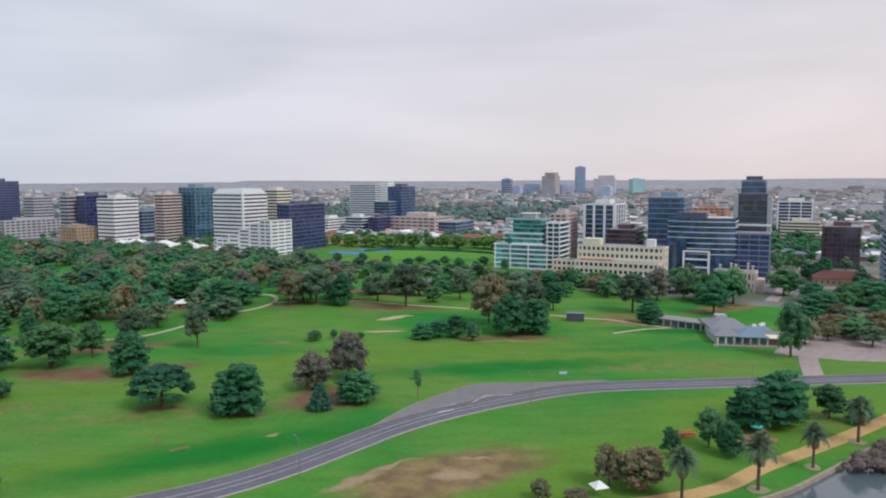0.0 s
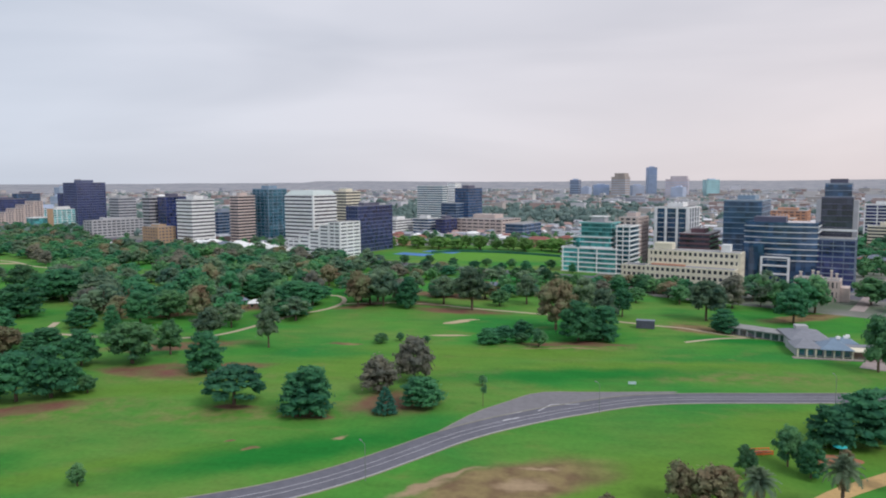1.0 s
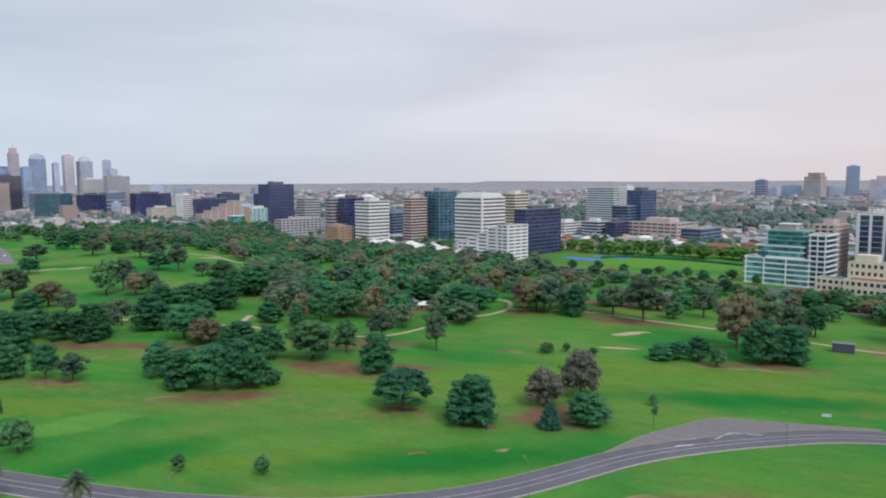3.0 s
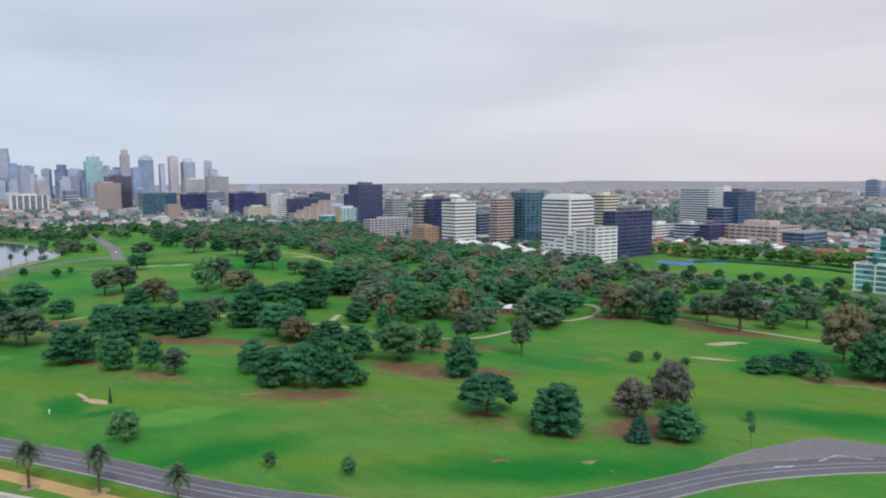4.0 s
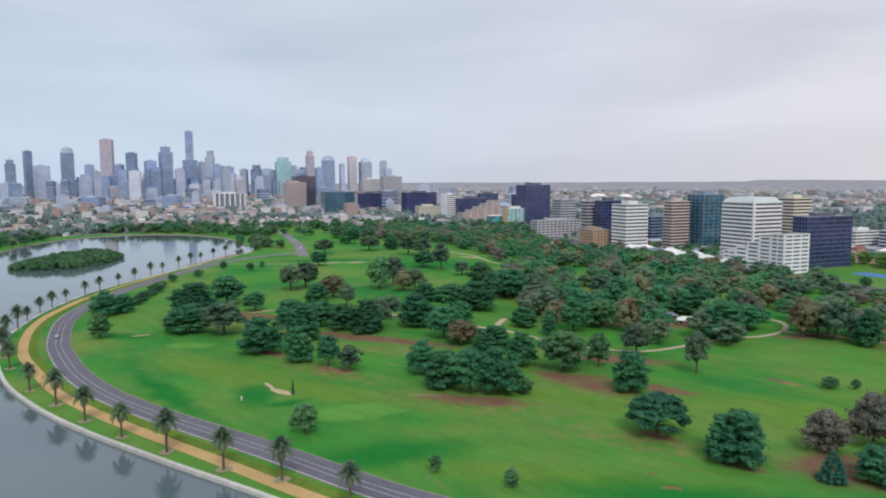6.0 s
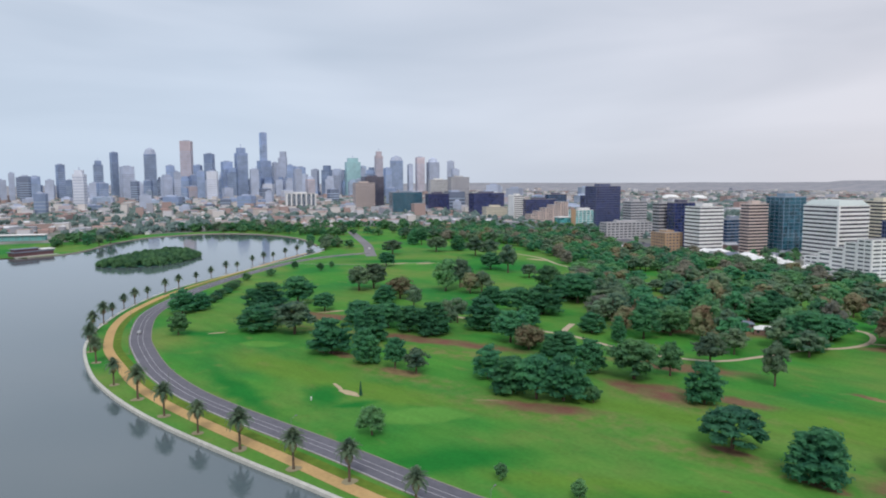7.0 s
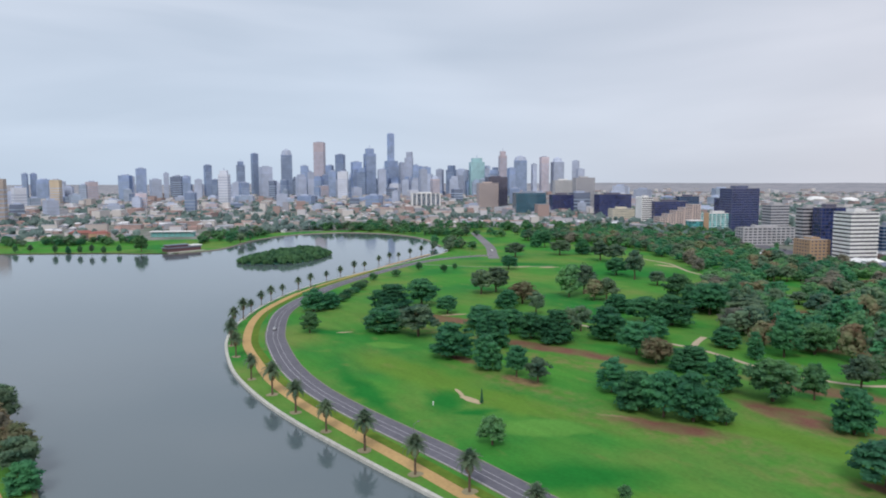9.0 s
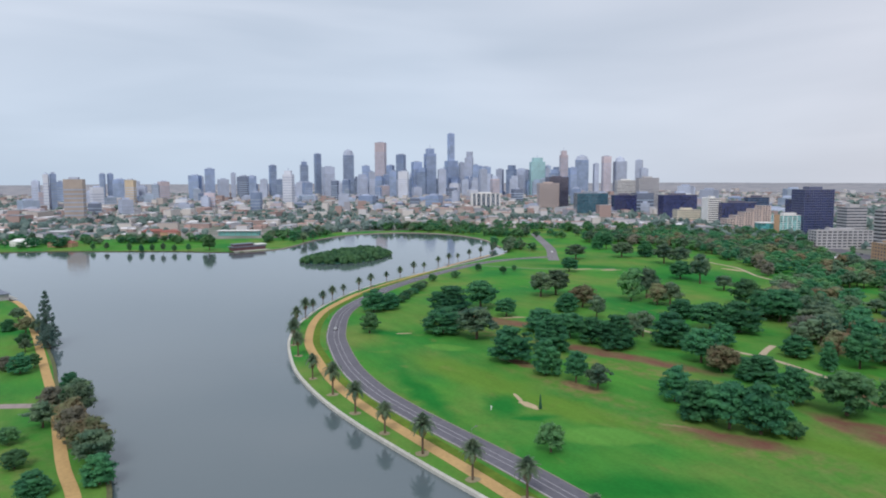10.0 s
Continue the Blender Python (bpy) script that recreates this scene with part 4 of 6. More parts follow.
def joined_wood(rows, name, label, detail="far"):
    """The deep wood, whose trees run into one another, as one mesh of crowns and trunks."""
    keys = list(LEAF)
    av, af, am, base = [], [], [], 0
    for k, (x, y, h, r, kind) in enumerate(rows):
        trunk, crown = MODELS[kind, detail, k % 2]
        c, s = math.cos(k * 1.7), math.sin(k * 1.7)
        for me, slot in ((trunk, 0), (crown, 1 + keys.index(kind))):
            co = np.empty(len(me.vertices) * 3)
            me.vertices.foreach_get("co", co)
            wide, high = SPREAD[kind, detail, k % 2]
            co = co.reshape(-1, 3) * [r / wide, r / wide, h / high]
            co = np.stack([co[:, 0] * c - co[:, 1] * s + x, co[:, 0] * s + co[:, 1] * c + y, co[:, 2]], 1)
            av.append(co)
            af += [tuple(base + i for i in p.vertices) for p in me.polygons]
            am += [slot] * len(me.polygons)
            base += len(co)
    tagged(new(name, mesh_of(name, np.concatenate(av).tolist(), af, [BARK] + [LEAF[k] for k in keys], am)), label, "woodland", kind="stuff")


joined_wood(far_rows, "woodland", "dense mixed green park woodland before the avenue")

# trees before the offices, round the mansion and along the side street
g = random.Random(23)
STREET_ROWS = [((-10, 448), (70, 418), 9, "e"), ((20, 432), (110, 396), 9, "p"), ((60, 392), (125, 370), 5, "o"), ((168, 395), (215, 470), 8, "p"), ((195, 385), (240, 350), 7, "o"),
               ((150, 330), (235, 300), 8, "p"), ((140, 312), (230, 285), 9, "o"), ((165, 355), (235, 325), 7, "e"), ((205, 440), (250, 520), 7, "p"), ((155, 300), (200, 268), 6, "a"), ((-60, 470), (-10, 455), 5, "e"), ((-150, 505), (-70, 480), 7, "o"), ((-130, 548), (10, 520), 6, "e"), ((-100, 525), (25, 495), 7, "p")]
for (xa, ya), (xb, yb), n, kind in STREET_ROWS:
    for k in range(n):
        t = (k + 0.5) / n
        x, y = xa + (xb - xa) * t + g.uniform(-4, 4), ya + (yb - ya) * t + g.uniform(-4, 4)
        if not near_line(street_line, x, y, 7):
            k2 = 0.62 if y > 495 else 0.8
            plant(x, y, g.uniform(7, 12) * k2, g.uniform(4.2, 7.0) * k2, kind, "street trees")

# ---- palms ----


def frond_mesh(name, leaf, n=11, droop=1.25):
    """One feather leaf: a thin arching rib with narrow leaflets down both sides."""
    v, f = [], []
    rib = [(2.75 * t, 1.25 * math.sin(t * 2.3) - droop * t * t) for t in (k / n for k in range(n + 1))]
    for k in range(n):
        (xa, za), (xb, zb) = rib[k], rib[k + 1]
        s = len(v)
        w = 0.05 * (1 - k / n) + 0.015
        v += [(xa, -w, za), (xa, w, za), (xb, w, zb), (xb, -w, zb)]
        f.append((s, s + 1, s + 2, s + 3))
        t = (k + 0.5) / n
        long = 0.95 * math.sin(math.pi * min(0.97, 0.15 + 0.80 * t)) + 0.12
        for side in (-1, 1):
            s = len(v)
            v += [(xa, side * w, za), (xb + 0.08, side * w, zb), (xb + 0.42 * long, side * long * 0.72, (za + zb) / 2 - 0.30 * long)]
            f.append((s, s + 1, s + 2))
    return mesh_of(name, v, f, leaf)


FROND = frond_mesh("frond", LEAF["palm"])
DRY_FROND = frond_mesh("dry_frond", LEAF["skirt"], 8, 2.3)
tv, tf = [], []
for k in range(6):
    limb(tv, tf, (0, 0, -0.2 + k * 1.15), (0, 0, 0.98 + k * 1.15), 0.34 - 0.014 * k, 0.29 - 0.014 * k, 8)
bm = bmesh.new()
bmesh.ops.create_icosphere(bm, subdivisions=2, radius=0.7)
for q in bm.verts:
    q.co.z = q.co.z * 1.2 + 7.0
s = len(tv)
tv += [tuple(q.co) for q in bm.verts]
tf += [tuple(s + q.index for q in fc.verts) for fc in bm.faces]
bm.free()
PALM_TRUNK = mesh_of("trunk", tv, tf, BARK, smooth=True)
v, f = blob(0, 0, 1.8, 1.8, 0, 0.09, 0.15, 20)
PALM_RING = mesh_of("bed", v, f, mat("palm_bed", (0.27, 0.24, 0.15), 0.95, var=0.2))


def palm():
    ob = thing("palm_tree", Matrix(), "date palm with arching fronds beside the lake path", "palm tree", "palms along the lake")
    part("trunk", PALM_TRUNK, ob)
    part("bed", PALM_RING, ob, "pale worn ring round the foot")
    g = random.Random(3)
    for k in range(46):
        tier = k % 6
        tilt = (-84, -64, -44, -24, 0, 26)[tier] + g.uniform(-8, 8)
        part("frond", FROND, ob, at=pose(0, 0, 7.0, 0, tilt, k * 137.5 + g.uniform(-10, 10)) @ Matrix.Diagonal((g.uniform(1.02, 1.26),) * 3).to_4x4())
    for k in range(7):
        part("dry_frond", DRY_FROND, ob, "dry brown hanging frond", at=pose(0, 0, 6.8, 0, 58 + g.uniform(-6, 8), k * 51 + g.uniform(-10, 10)) @ Matrix.Diagonal((0.8, 0.8, 0.8, 1)))
    return ob


first = palm()
PALMS = [(-147, 98.6), (-163.5, 91.9), (-185.8, 87.3), (-206.5, 83.5), (-229, 81.4), (-253, 80.8), (-277, 79.8), (-316, 84), (-338, 87.5), (-356, 92.5), (-378.6, 99.5), (-399, 110), (-124, 101.7),
         (40.2, 137), (57.6, 143.2), (74.4, 155.5), (92.5, 171.5), (112, 186)]
PALMS += [(-415, 119), (-436, 131.5), (-448, 141.5), (-464, 154.5), (-483, 172.5), (-493, 185.5), (-513, 206), (-527, 223.5), (-548, 245), (-555, 258), (-580, 284), (-594, 302), (-606, 318), (-623, 340), (-637, 361), (-651, 383)]
first.matrix_basis = pose(-147, 98.6, 0)
for k, (x, y) in enumerate(PALMS[1:]):
    s = (1.12 if k < 17 else 0.95) + 0.12 * math.sin(k * 2.1)
    copy_thing(first, pose(x, y, 0, 0, 0, 50 * k) @ Matrix.Diagonal((s, s, s, 1)))
first.matrix_basis = pose(-147, 98.6, 0) @ Matrix.Diagonal((1.12, 1.12, 1.12, 1))

# ---- island ----
tri = delaunay_2d_cdt([Vector((p.x, p.y)) for p in island_edge], [(i, (i + 1) % len(island_edge)) for i in range(len(island_edge))], [], 1, 1e-4)
tagged(new("island", mesh_of("island", [(p.x, p.y, -0.45) for p in tri[0]], [tuple(t) for t in tri[2]], LEAF["c"])), "low overgrown island in the lake", "island", kind="structure")
g = random.Random(5)
cs, rs = [], []
for p in island_edge:
    for k in range(2):
        cs.append((p.x + g.uniform(-2.5, 2.5), p.y + g.uniform(-2.5, 2.5), g.uniform(-0.2, 1.6)))
        rs.append(g.uniform(1.6, 2.6))
while len(cs) < 520:
    x, y = g.uniform(-780, -610), g.uniform(165, 300)
    if inside(island_edge, x, y):
        rim = min((p - Vector((x, y))).length for p in island_edge)
        cs.append((x, y, min(0.9 + rim * 0.42, 5.0 + 3.4 * noise.noise((x / 17, y / 17, 2))) * g.uniform(0.75, 1.08)))
        rs.append(g.uniform(2.2, 4.2))
cv, cf = core(cs, rs, 0.9, 0.85)
lv, lf = leaf_cloud(cs, rs, 34, 0.7, 4, 0.8)
s = len(cv)
tagged(new("island_thicket", mesh_of("island_thicket", cv + lv, cf + [tuple(i + s for i in q) for q in lf], LEAF["e"])), "dense dark green thicket covering the island", "thicket", kind="stuff")

# ---- office buildings ----
AVENUE_TURN = -24.0
WALL = {
    "white": mat("white_render", (0.80, 0.81, 0.82), 0.75, var=0.1, scale=0.3, big=0.05),
    "grey": mat("grey_concrete", (0.43, 0.43, 0.46), 0.85, var=0.15, scale=0.3),
    "tan": mat("tan_brick", (0.42, 0.29, 0.19), 0.9, var=0.15, scale=0.4),
    "cream": mat("cream_render", (0.72, 0.67, 0.54), 0.85, var=0.1, scale=0.3),
    "brown": mat("brown_brick", (0.20, 0.13, 0.11), 0.9, var=0.2, scale=0.4),
    "pink": mat("pink_stone", (0.58, 0.48, 0.45), 0.85, var=0.12, scale=0.3),
    "dark": mat("dark_panel", (0.10, 0.10, 0.155), 0.4, var=0.2, scale=0.3),
    "maroon": mat("maroon_panel", (0.14, 0.07, 0.085), 0.6, var=0.2, scale=0.3),
    "orange": mat("orange_brick", (0.50, 0.27, 0.18), 0.9, var=0.2, scale=0.3),
    "teal": mat("teal_panel", (0.16, 0.42, 0.42), 0.6, var=0.15, scale=0.3),
    "roof": mat("roof_gravel", (0.30, 0.30, 0.31), 0.95, var=0.2, scale=0.3),
    "red": mat("terracotta_tiles", (0.28, 0.11, 0.095), 0.9, var=0.2, scale=0.8),
    "slate": mat("grey_roof_sheet", (0.17, 0.20, 0.27), 0.6, var=0.15, scale=0.5),
    "blue": mat("blue_grey_panel", (0.24, 0.29, 0.38), 0.5, var=0.15, scale=0.3),
    "navy": mat("navy_panel", (0.10, 0.12, 0.22), 0.4, var=0.2, scale=0.3),
    "steel": mat("steel_panel", (0.22, 0.32, 0.44), 0.4, var=0.15, scale=0.3),
}
GLASS = {
    "dark": glass_mat("dark_glass", (0.058, 0.062, 0.098)),
    "navy": glass_mat("navy_glass", (0.036, 0.052, 0.160)),
    "blue": glass_mat("blue_glass", (0.040, 0.092, 0.190)),
    "teal": glass_mat("teal_glass", (0.110, 0.420, 0.440)),
    "grey": glass_mat("grey_glass", (0.120, 0.140, 0.185)),
    "sea": glass_mat("sea_glass", (0.036, 0.140, 0.205)),
}

for m in GLASS.values():
    m.node_tree.nodes["Principled BSDF"].inputs["Metallic"].default_value = 0.25


def box(v, f, x0, y0, z0, x1, y1, z1):
    s = len(v)
    v += [(x0, y0, z0), (x1, y0, z0), (x1, y1, z0), (x0, y1, z0), (x0, y0, z1), (x1, y0, z1), (x1, y1, z1), (x0, y1, z1)]
    f += [tuple(s + i for i in q) for q in ((3, 2, 1, 0), (4, 5, 6, 7), (0, 1, 5, 4), (1, 2, 6, 5), (2, 3, 7, 6), (3, 0, 4, 7))]


def block(name, x0, y0, z0, x1, y1, z1, material, parent, label="", at=None):
    v, f = [], []
    box(v, f, x0, y0, z0, x1, y1, z1)
    return part(name, mesh_of(name, v, f, material), parent, label, at)


def storeys(ob, w, d, z0, z1, wall, glass, fh=3.6, band=0.45, pier=0.0, pier_w=0.5, proud=0.3, x0=0.0, y0=0.0, mull=0.0):
    """A stack of storeys on the plan x0..x0+w, y0..y0+d: glazed core, a spandrel for each floor, piers and mullions."""
    block("glazing", x0, y0, z0, x0 + w, y0 + d, z1, glass, ob)
    n = max(1, round((z1 - z0) / fh))
    fh = (z1 - z0) / n
    v, f = [], []
    p = proud
    box(v, f, x0 - p, y0 - p, 0, x0 + w + p, y0 + d + p, band * fh)
    me = mesh_of("spandrel", v, f, wall)
    for k in range(n):
        part("spandrel", me, ob, at=pose(0, 0, z0 + k * fh + 0.01))
    # parapet
    v, f = [], []
    box(v, f, x0 - p, y0 - p, 0, x0 + w + p, y0 + d + p, 0.9)
    part("parapet", mesh_of("parapet", v, f, wall), ob, at=pose(0, 0, z1 + 0.01))
    block("roof_deck", x0 + 0.4, y0 + 0.4, z1 + 0.92, x0 + w - 0.4, y0 + d - 0.4, z1 + 0.99, WALL["roof"], ob)
    if pier:
        for face in range(4):
            length = w if face in (0, 2) else d
            m = max(1, round(length / pier))
            o = p + 0.06
            v, f = [], []
            if face in (0, 2):
                box(v, f, -pier_w / 2, -o, z0, pier_w / 2, 0.1, z1 + 0.5)
            else:
                box(v, f, -0.1, -pier_w / 2, z0, o, pier_w / 2, z1 + 0.5)
            me = mesh_of("pier", v, f, wall)
            for k in range(m + 1):
                c = min(max(length * k / m, pier_w / 2), length - pier_w / 2)
                at = ((x0 + c, y0), (x0 + w, y0 + c), (x0 + c, y0 + d + p - 0.04), (x0 - p + 0.04, y0 + c))[face]
                part("pier", me, ob, at=pose(*at, 0))


def plant_room(ob, x0, y0, x1, y1, z, h, material):
    block("plant_room", x0, y0, z, x1, y1, z + h, material, ob)
    v, f = [], []
    box(v, f, -0.6, 0.5, 0, 0.6, 2.2, 1.2)
    me = mesh_of("roof_unit", v, f, WALL["grey"])
    for k in range(4):
        part("roof_unit", me, ob, at=pose(x0 + (x1 - x0) * (k + 0.5) / 4, y0, z + h))


def office(x, y, w, d, h, wall, glass, label, fh=3.6, band=0.45, pier=0.0, pier_w=0.5, proud=0.3, plant_h=3.0, turn=AVENUE_TURN, name="office_building", cap=None):
    """A building whose corner towards the lake stands at x, y; w runs back along the avenue, d away from the park."""
    ob = thing(name, pose(x, y, 0, 0, 0, turn), label, "office building" if name == "office_building" else name.replace("_", " "), "buildings along the avenue")
    storeys(ob, w, d, 0, h, WALL[wall], GLASS[glass], fh, band, pier, pier_w, proud, x0=-w)
    if plant_h:
        plant_room(ob, -w * 0.72, d * 0.25, -w * 0.25, d * 0.7, h + 0.99, plant_h, WALL[cap or wall])
    return ob


office(-650, 883, 34, 42, 64, "navy", "navy", "dark brown glass office tower with a flat roof", band=0.25, pier=3.0, pier_w=0.35, plant_h=3.5)
block("side_wing", -58, 4, 0, -34.5, 34, 50, GLASS["navy"], bpy.data.objects["office_building"], "lower dark glass wing")
office(-554, 832, 20, 25, 44, "grey", "grey", "grey office block with white floor bands", band=0.5)
office(-526, 738, 17, 66, 20, "grey", "grey", "long low grey apartment block with balconies", fh=3.1, band=0.5, pier=6, pier_w=1.4, plant_h=2)
office(-394, 655, 25, 21, 19, "tan", "grey", "low tan brick apartment block", fh=3.1, band=0.55, pier=4, pier_w=1.6, plant_h=2)
office(-429, 699, 12, 20, 48, "grey", "dark", "grey concrete office block with dark window bands", band=0.5, plant_h=2)
office(-408, 696, 14, 26, 49, "dark", "navy", "smooth navy glass office block", band=0.12, proud=0.1, pier=4, pier_w=0.2)
office(-357, 657, 23, 27, 47, "white", "dark", "white office block with dark window bands", fh=3.5, band=0.58, proud=0.7, plant_h=3)
office(-367, 733, 14, 26, 31, "blue", "blue", "small blue glass office block", band=0.3)
office(-322, 688, 12, 22, 50, "pink", "dark", "pinkish apartment tower with brown balconies", fh=3.2, band=0.45, proud=0.8)
office(-298, 710, 24, 27, 57, "steel", "sea", "tall teal glass office tower", band=0.08, proud=0.08, pier=6, pier_w=0.25)
office(-226, 757, 22, 25, 53, "cream", "dark", "beige tower with curved window bands behind", fh=3.4, band=0.5, plant_h=3)
office(-173, 616, 14, 52, 42, "navy", "navy", "dark navy glass office block with a rooftop sign band", band=0.2, proud=0.12, pier=2.6, pier_w=0.35, plant_h=2.5, cap="dark")
office(-188, 839, 20, 38, 16.5, "white", "dark", "low white office with dark window bands", band=0.55)
office(-148, 847, 24, 20, 18, "white", "blue", "low glass office with white floor edges", band=0.25, proud=0.5)
office(-127, 840, 14, 29, 18, "dark", "navy", "low dark blue glass office", band=0.15)
office(-151, 978, 43, 18, 57, "white", "sea", "white apartment tower with stacked balconies", fh=3.2, band=0.42, proud=0.5, plant_h=0)
office(-134, 985, 12, 16, 61, "white", "grey", "plain white lift tower beside the apartments", band=0.85, plant_h=0)
office(-104, 890, 20, 36, 55, "dark", "blue", "stepped blue glass office tower", band=0.22, plant_h=3)
office(-118, 875, 22, 34, 36, "blue", "blue", "lower blue glass wing of an office", band=0.18, plant_h=0)
office(-58, 848, 66, 50, 17, "pink", "dark", "long pink stone civic building with deep window bands", fh=4.2, band=0.62, pier=8, pier_w=1.5, plant_h=5)
office(-30, 779, 22, 48, 16, "blue", "blue", "blue grey glass office with brown end wall", band=0.2, plant_h=0)
office(67, 556, 15, 28, 36, "pink", "dark", "tan brown apartment block with balconies", fh=3.1, band=0.5, pier=5, pier_w=1.6)
office(103, 548, 25, 34, 44, "white", "blue", "white framed office block with tall glass bays", band=0.06, pier=8.3, pier_w=1.7, proud=0.6)
office(110, 508, 20, 30, 27, "maroon", "dark", "low maroon and black glass building", band=0.4, proud=0.6)
office(139, 491, 24, 40, 51, "steel", "blue", "dark blue glass office block with floor lines", band=0.12, proud=0.35)
office(126, 640, 34, 24, 34, "white", "grey", "white panelled flats behind the avenue", fh=3.2)
office(290, 851, 44, 40, 28, "orange", "grey", "orange brick shopping block", band=0.6, pier=6, pier_w=2)
office(247, 760, 26, 30, 24, "orange", "grey", "orange brick apartment block", band=0.6, pier=5, pier_w=2)
office(355, 772, 34, 26, 38, "white", "navy", "navy glass and white panel office", band=0.25, pier=12, pier_w=1)
office(324, 688, 34, 22, 21, "cream", "dark", "cream car park building with open decks", fh=3.2, band=0.5)
office(266, 505, 23, 26, 29, "maroon", "dark", "dark brown glass office block", band=0.15, pier=3, pier_w=0.3)
office(251, 402, 22, 26, 56, "blue", "sea", "rounded teal glass apartment tower", fh=3.2, band=0.3, proud=0.6)
ob = office(-889, 958, 24, 20, 45, "white", "dark", "white slab apartment block with a blank end wall", band=0.55, proud=0.5)
block("end_wall", -26.5, -1.5, 0, -24.6, 21.5, 47, WALL["white"], ob)
block("end_wall", -24.4, -1.5, 0, 0.6, -0.7, 46, WALL["white"], ob)
office(-868, 968, 18, 60, 38, "dark", "navy", "dark navy glass office block", band=0.2)
ob = office(-669, 856, 20, 40, 28, "white", "teal", "green glass apartment block with a tan stair tower", fh=3.2, band=0.25, pier=7, pier_w=0.7, name="apartment_building")
block("stair_tower", 0.6, -7, 0, 2.2, 0.6, 30, WALL["tan"], ob, "tan stair tower")
block("low_wing", -16, -26, 0, 1, -7.2, 18, GLASS["teal"], ob)
block("wing_frame", -16.5, -26.5, 18.05, 1.5, -6.9, 19, WALL["white"], ob)
office(-874, 1038, 16, 38, 46, "dark", "blue", "dark blue glass office", band=0.25)
office(-997, 993, 24, 45, 20, "cream", "grey", "tan office block with strip windows", band=0.6)
office(-1087, 1044, 33, 70, 46, "dark", "navy", "long navy glass office block", band=0.2)
office(-1268, 1142, 29, 46, 81, "grey", "grey", "grey concrete slab tower", band=0.5, pier=4, pier_w=0.8)
office(-1339, 1137, 24, 47, 75, "white", "dark", "white banded office tower", band=0.5)
office(-1228, 1035, 27, 50, 43, "dark", "navy", "dark glass office with slanted end", band=0.15)
office(-1494, 1016, 41, 50, 68, "pink", "grey", "pink stone tower with small windows", band=0.5)
office(-1562, 1093, 60, 52, 84, "dark", "dark", "dark brown tower with stepped top", band=0.2)
office(-1319, 1002, 40, 72, 46, "blue", "sea", "wide teal glass office", band=0.12)
office(-1672, 916, 40, 78, 40, "white", "blue", "white framed low office with glass bays", band=0.2, pier=14, pier_w=3)


def striped_tower():
    ob = thing("office_building", pose(-231, 661, 0, 0, 0, AVENUE_TURN), "white striped office tower with a sloped metal crown", "office building", "buildings along the avenue")
    w, d, h = 38, 34, 51
    storeys(ob, w, d, 0, h, WALL["white"], GLASS["dark"], 3.6, 0.55, 0, 0.5, 0.5, x0=-w)
    block("corner_rib", -0.9, -0.9, 0, 0.9, 0.9, h + 0.9, WALL["white"], ob)
    v = [(-w, 0, h + 1), (0, 0, h + 1), (0, d, h + 1), (-w, d, h + 1), (-w + 4, 4, h + 5.5), (-4, 4, h + 5.5), (-4, d - 4, h + 5.5), (-w + 4, d - 4, h + 5.5)]
    f = [(4, 5, 6, 7), (0, 1, 5, 4), (1, 2, 6, 5), (2, 3, 7, 6), (3, 0, 4, 7), (3, 2, 1, 0)]
    part("crown", mesh_of("crown", v, f, mat("metal_crown", (0.55, 0.62, 0.62), 0.5, var=0.1)), ob, "pale metal sloped crown")


def tan_terraces():
    ob = thing("apartment_building", pose(-772, 892, 0, 0, 0, AVENUE_TURN), "tan brick apartment building with stepped terraces", "apartment building", "buildings along the avenue")
    for k in range(5):
        storeys(ob, 24, 13, 0, 17 + 5 * k, WALL["pink"], GLASS["grey"], 3.1, 0.5, 4.4, 1.4, 0.4, x0=-24, y0=-14 + 13.7 * k)


def stepped_flats():
    ob = thing("apartment_building", pose(-176, 572, 0, 0, 0, AVENUE_TURN), "white apartment building stepping up in terraces", "apartment building", "buildings along the avenue")
    for k, (x0, w, h) in enumerate(((-62, 14, 13), (-48, 12, 17), (-36, 12, 22), (-24, 11, 27), (-13, 13, 30))):
        storeys(ob, w - 0.7, 26 - 2 * (4 - k), 0, h, WALL["white"], GLASS["grey"], 3.1, 0.58, 8.2, 0.8, 0.5, x0=x0)


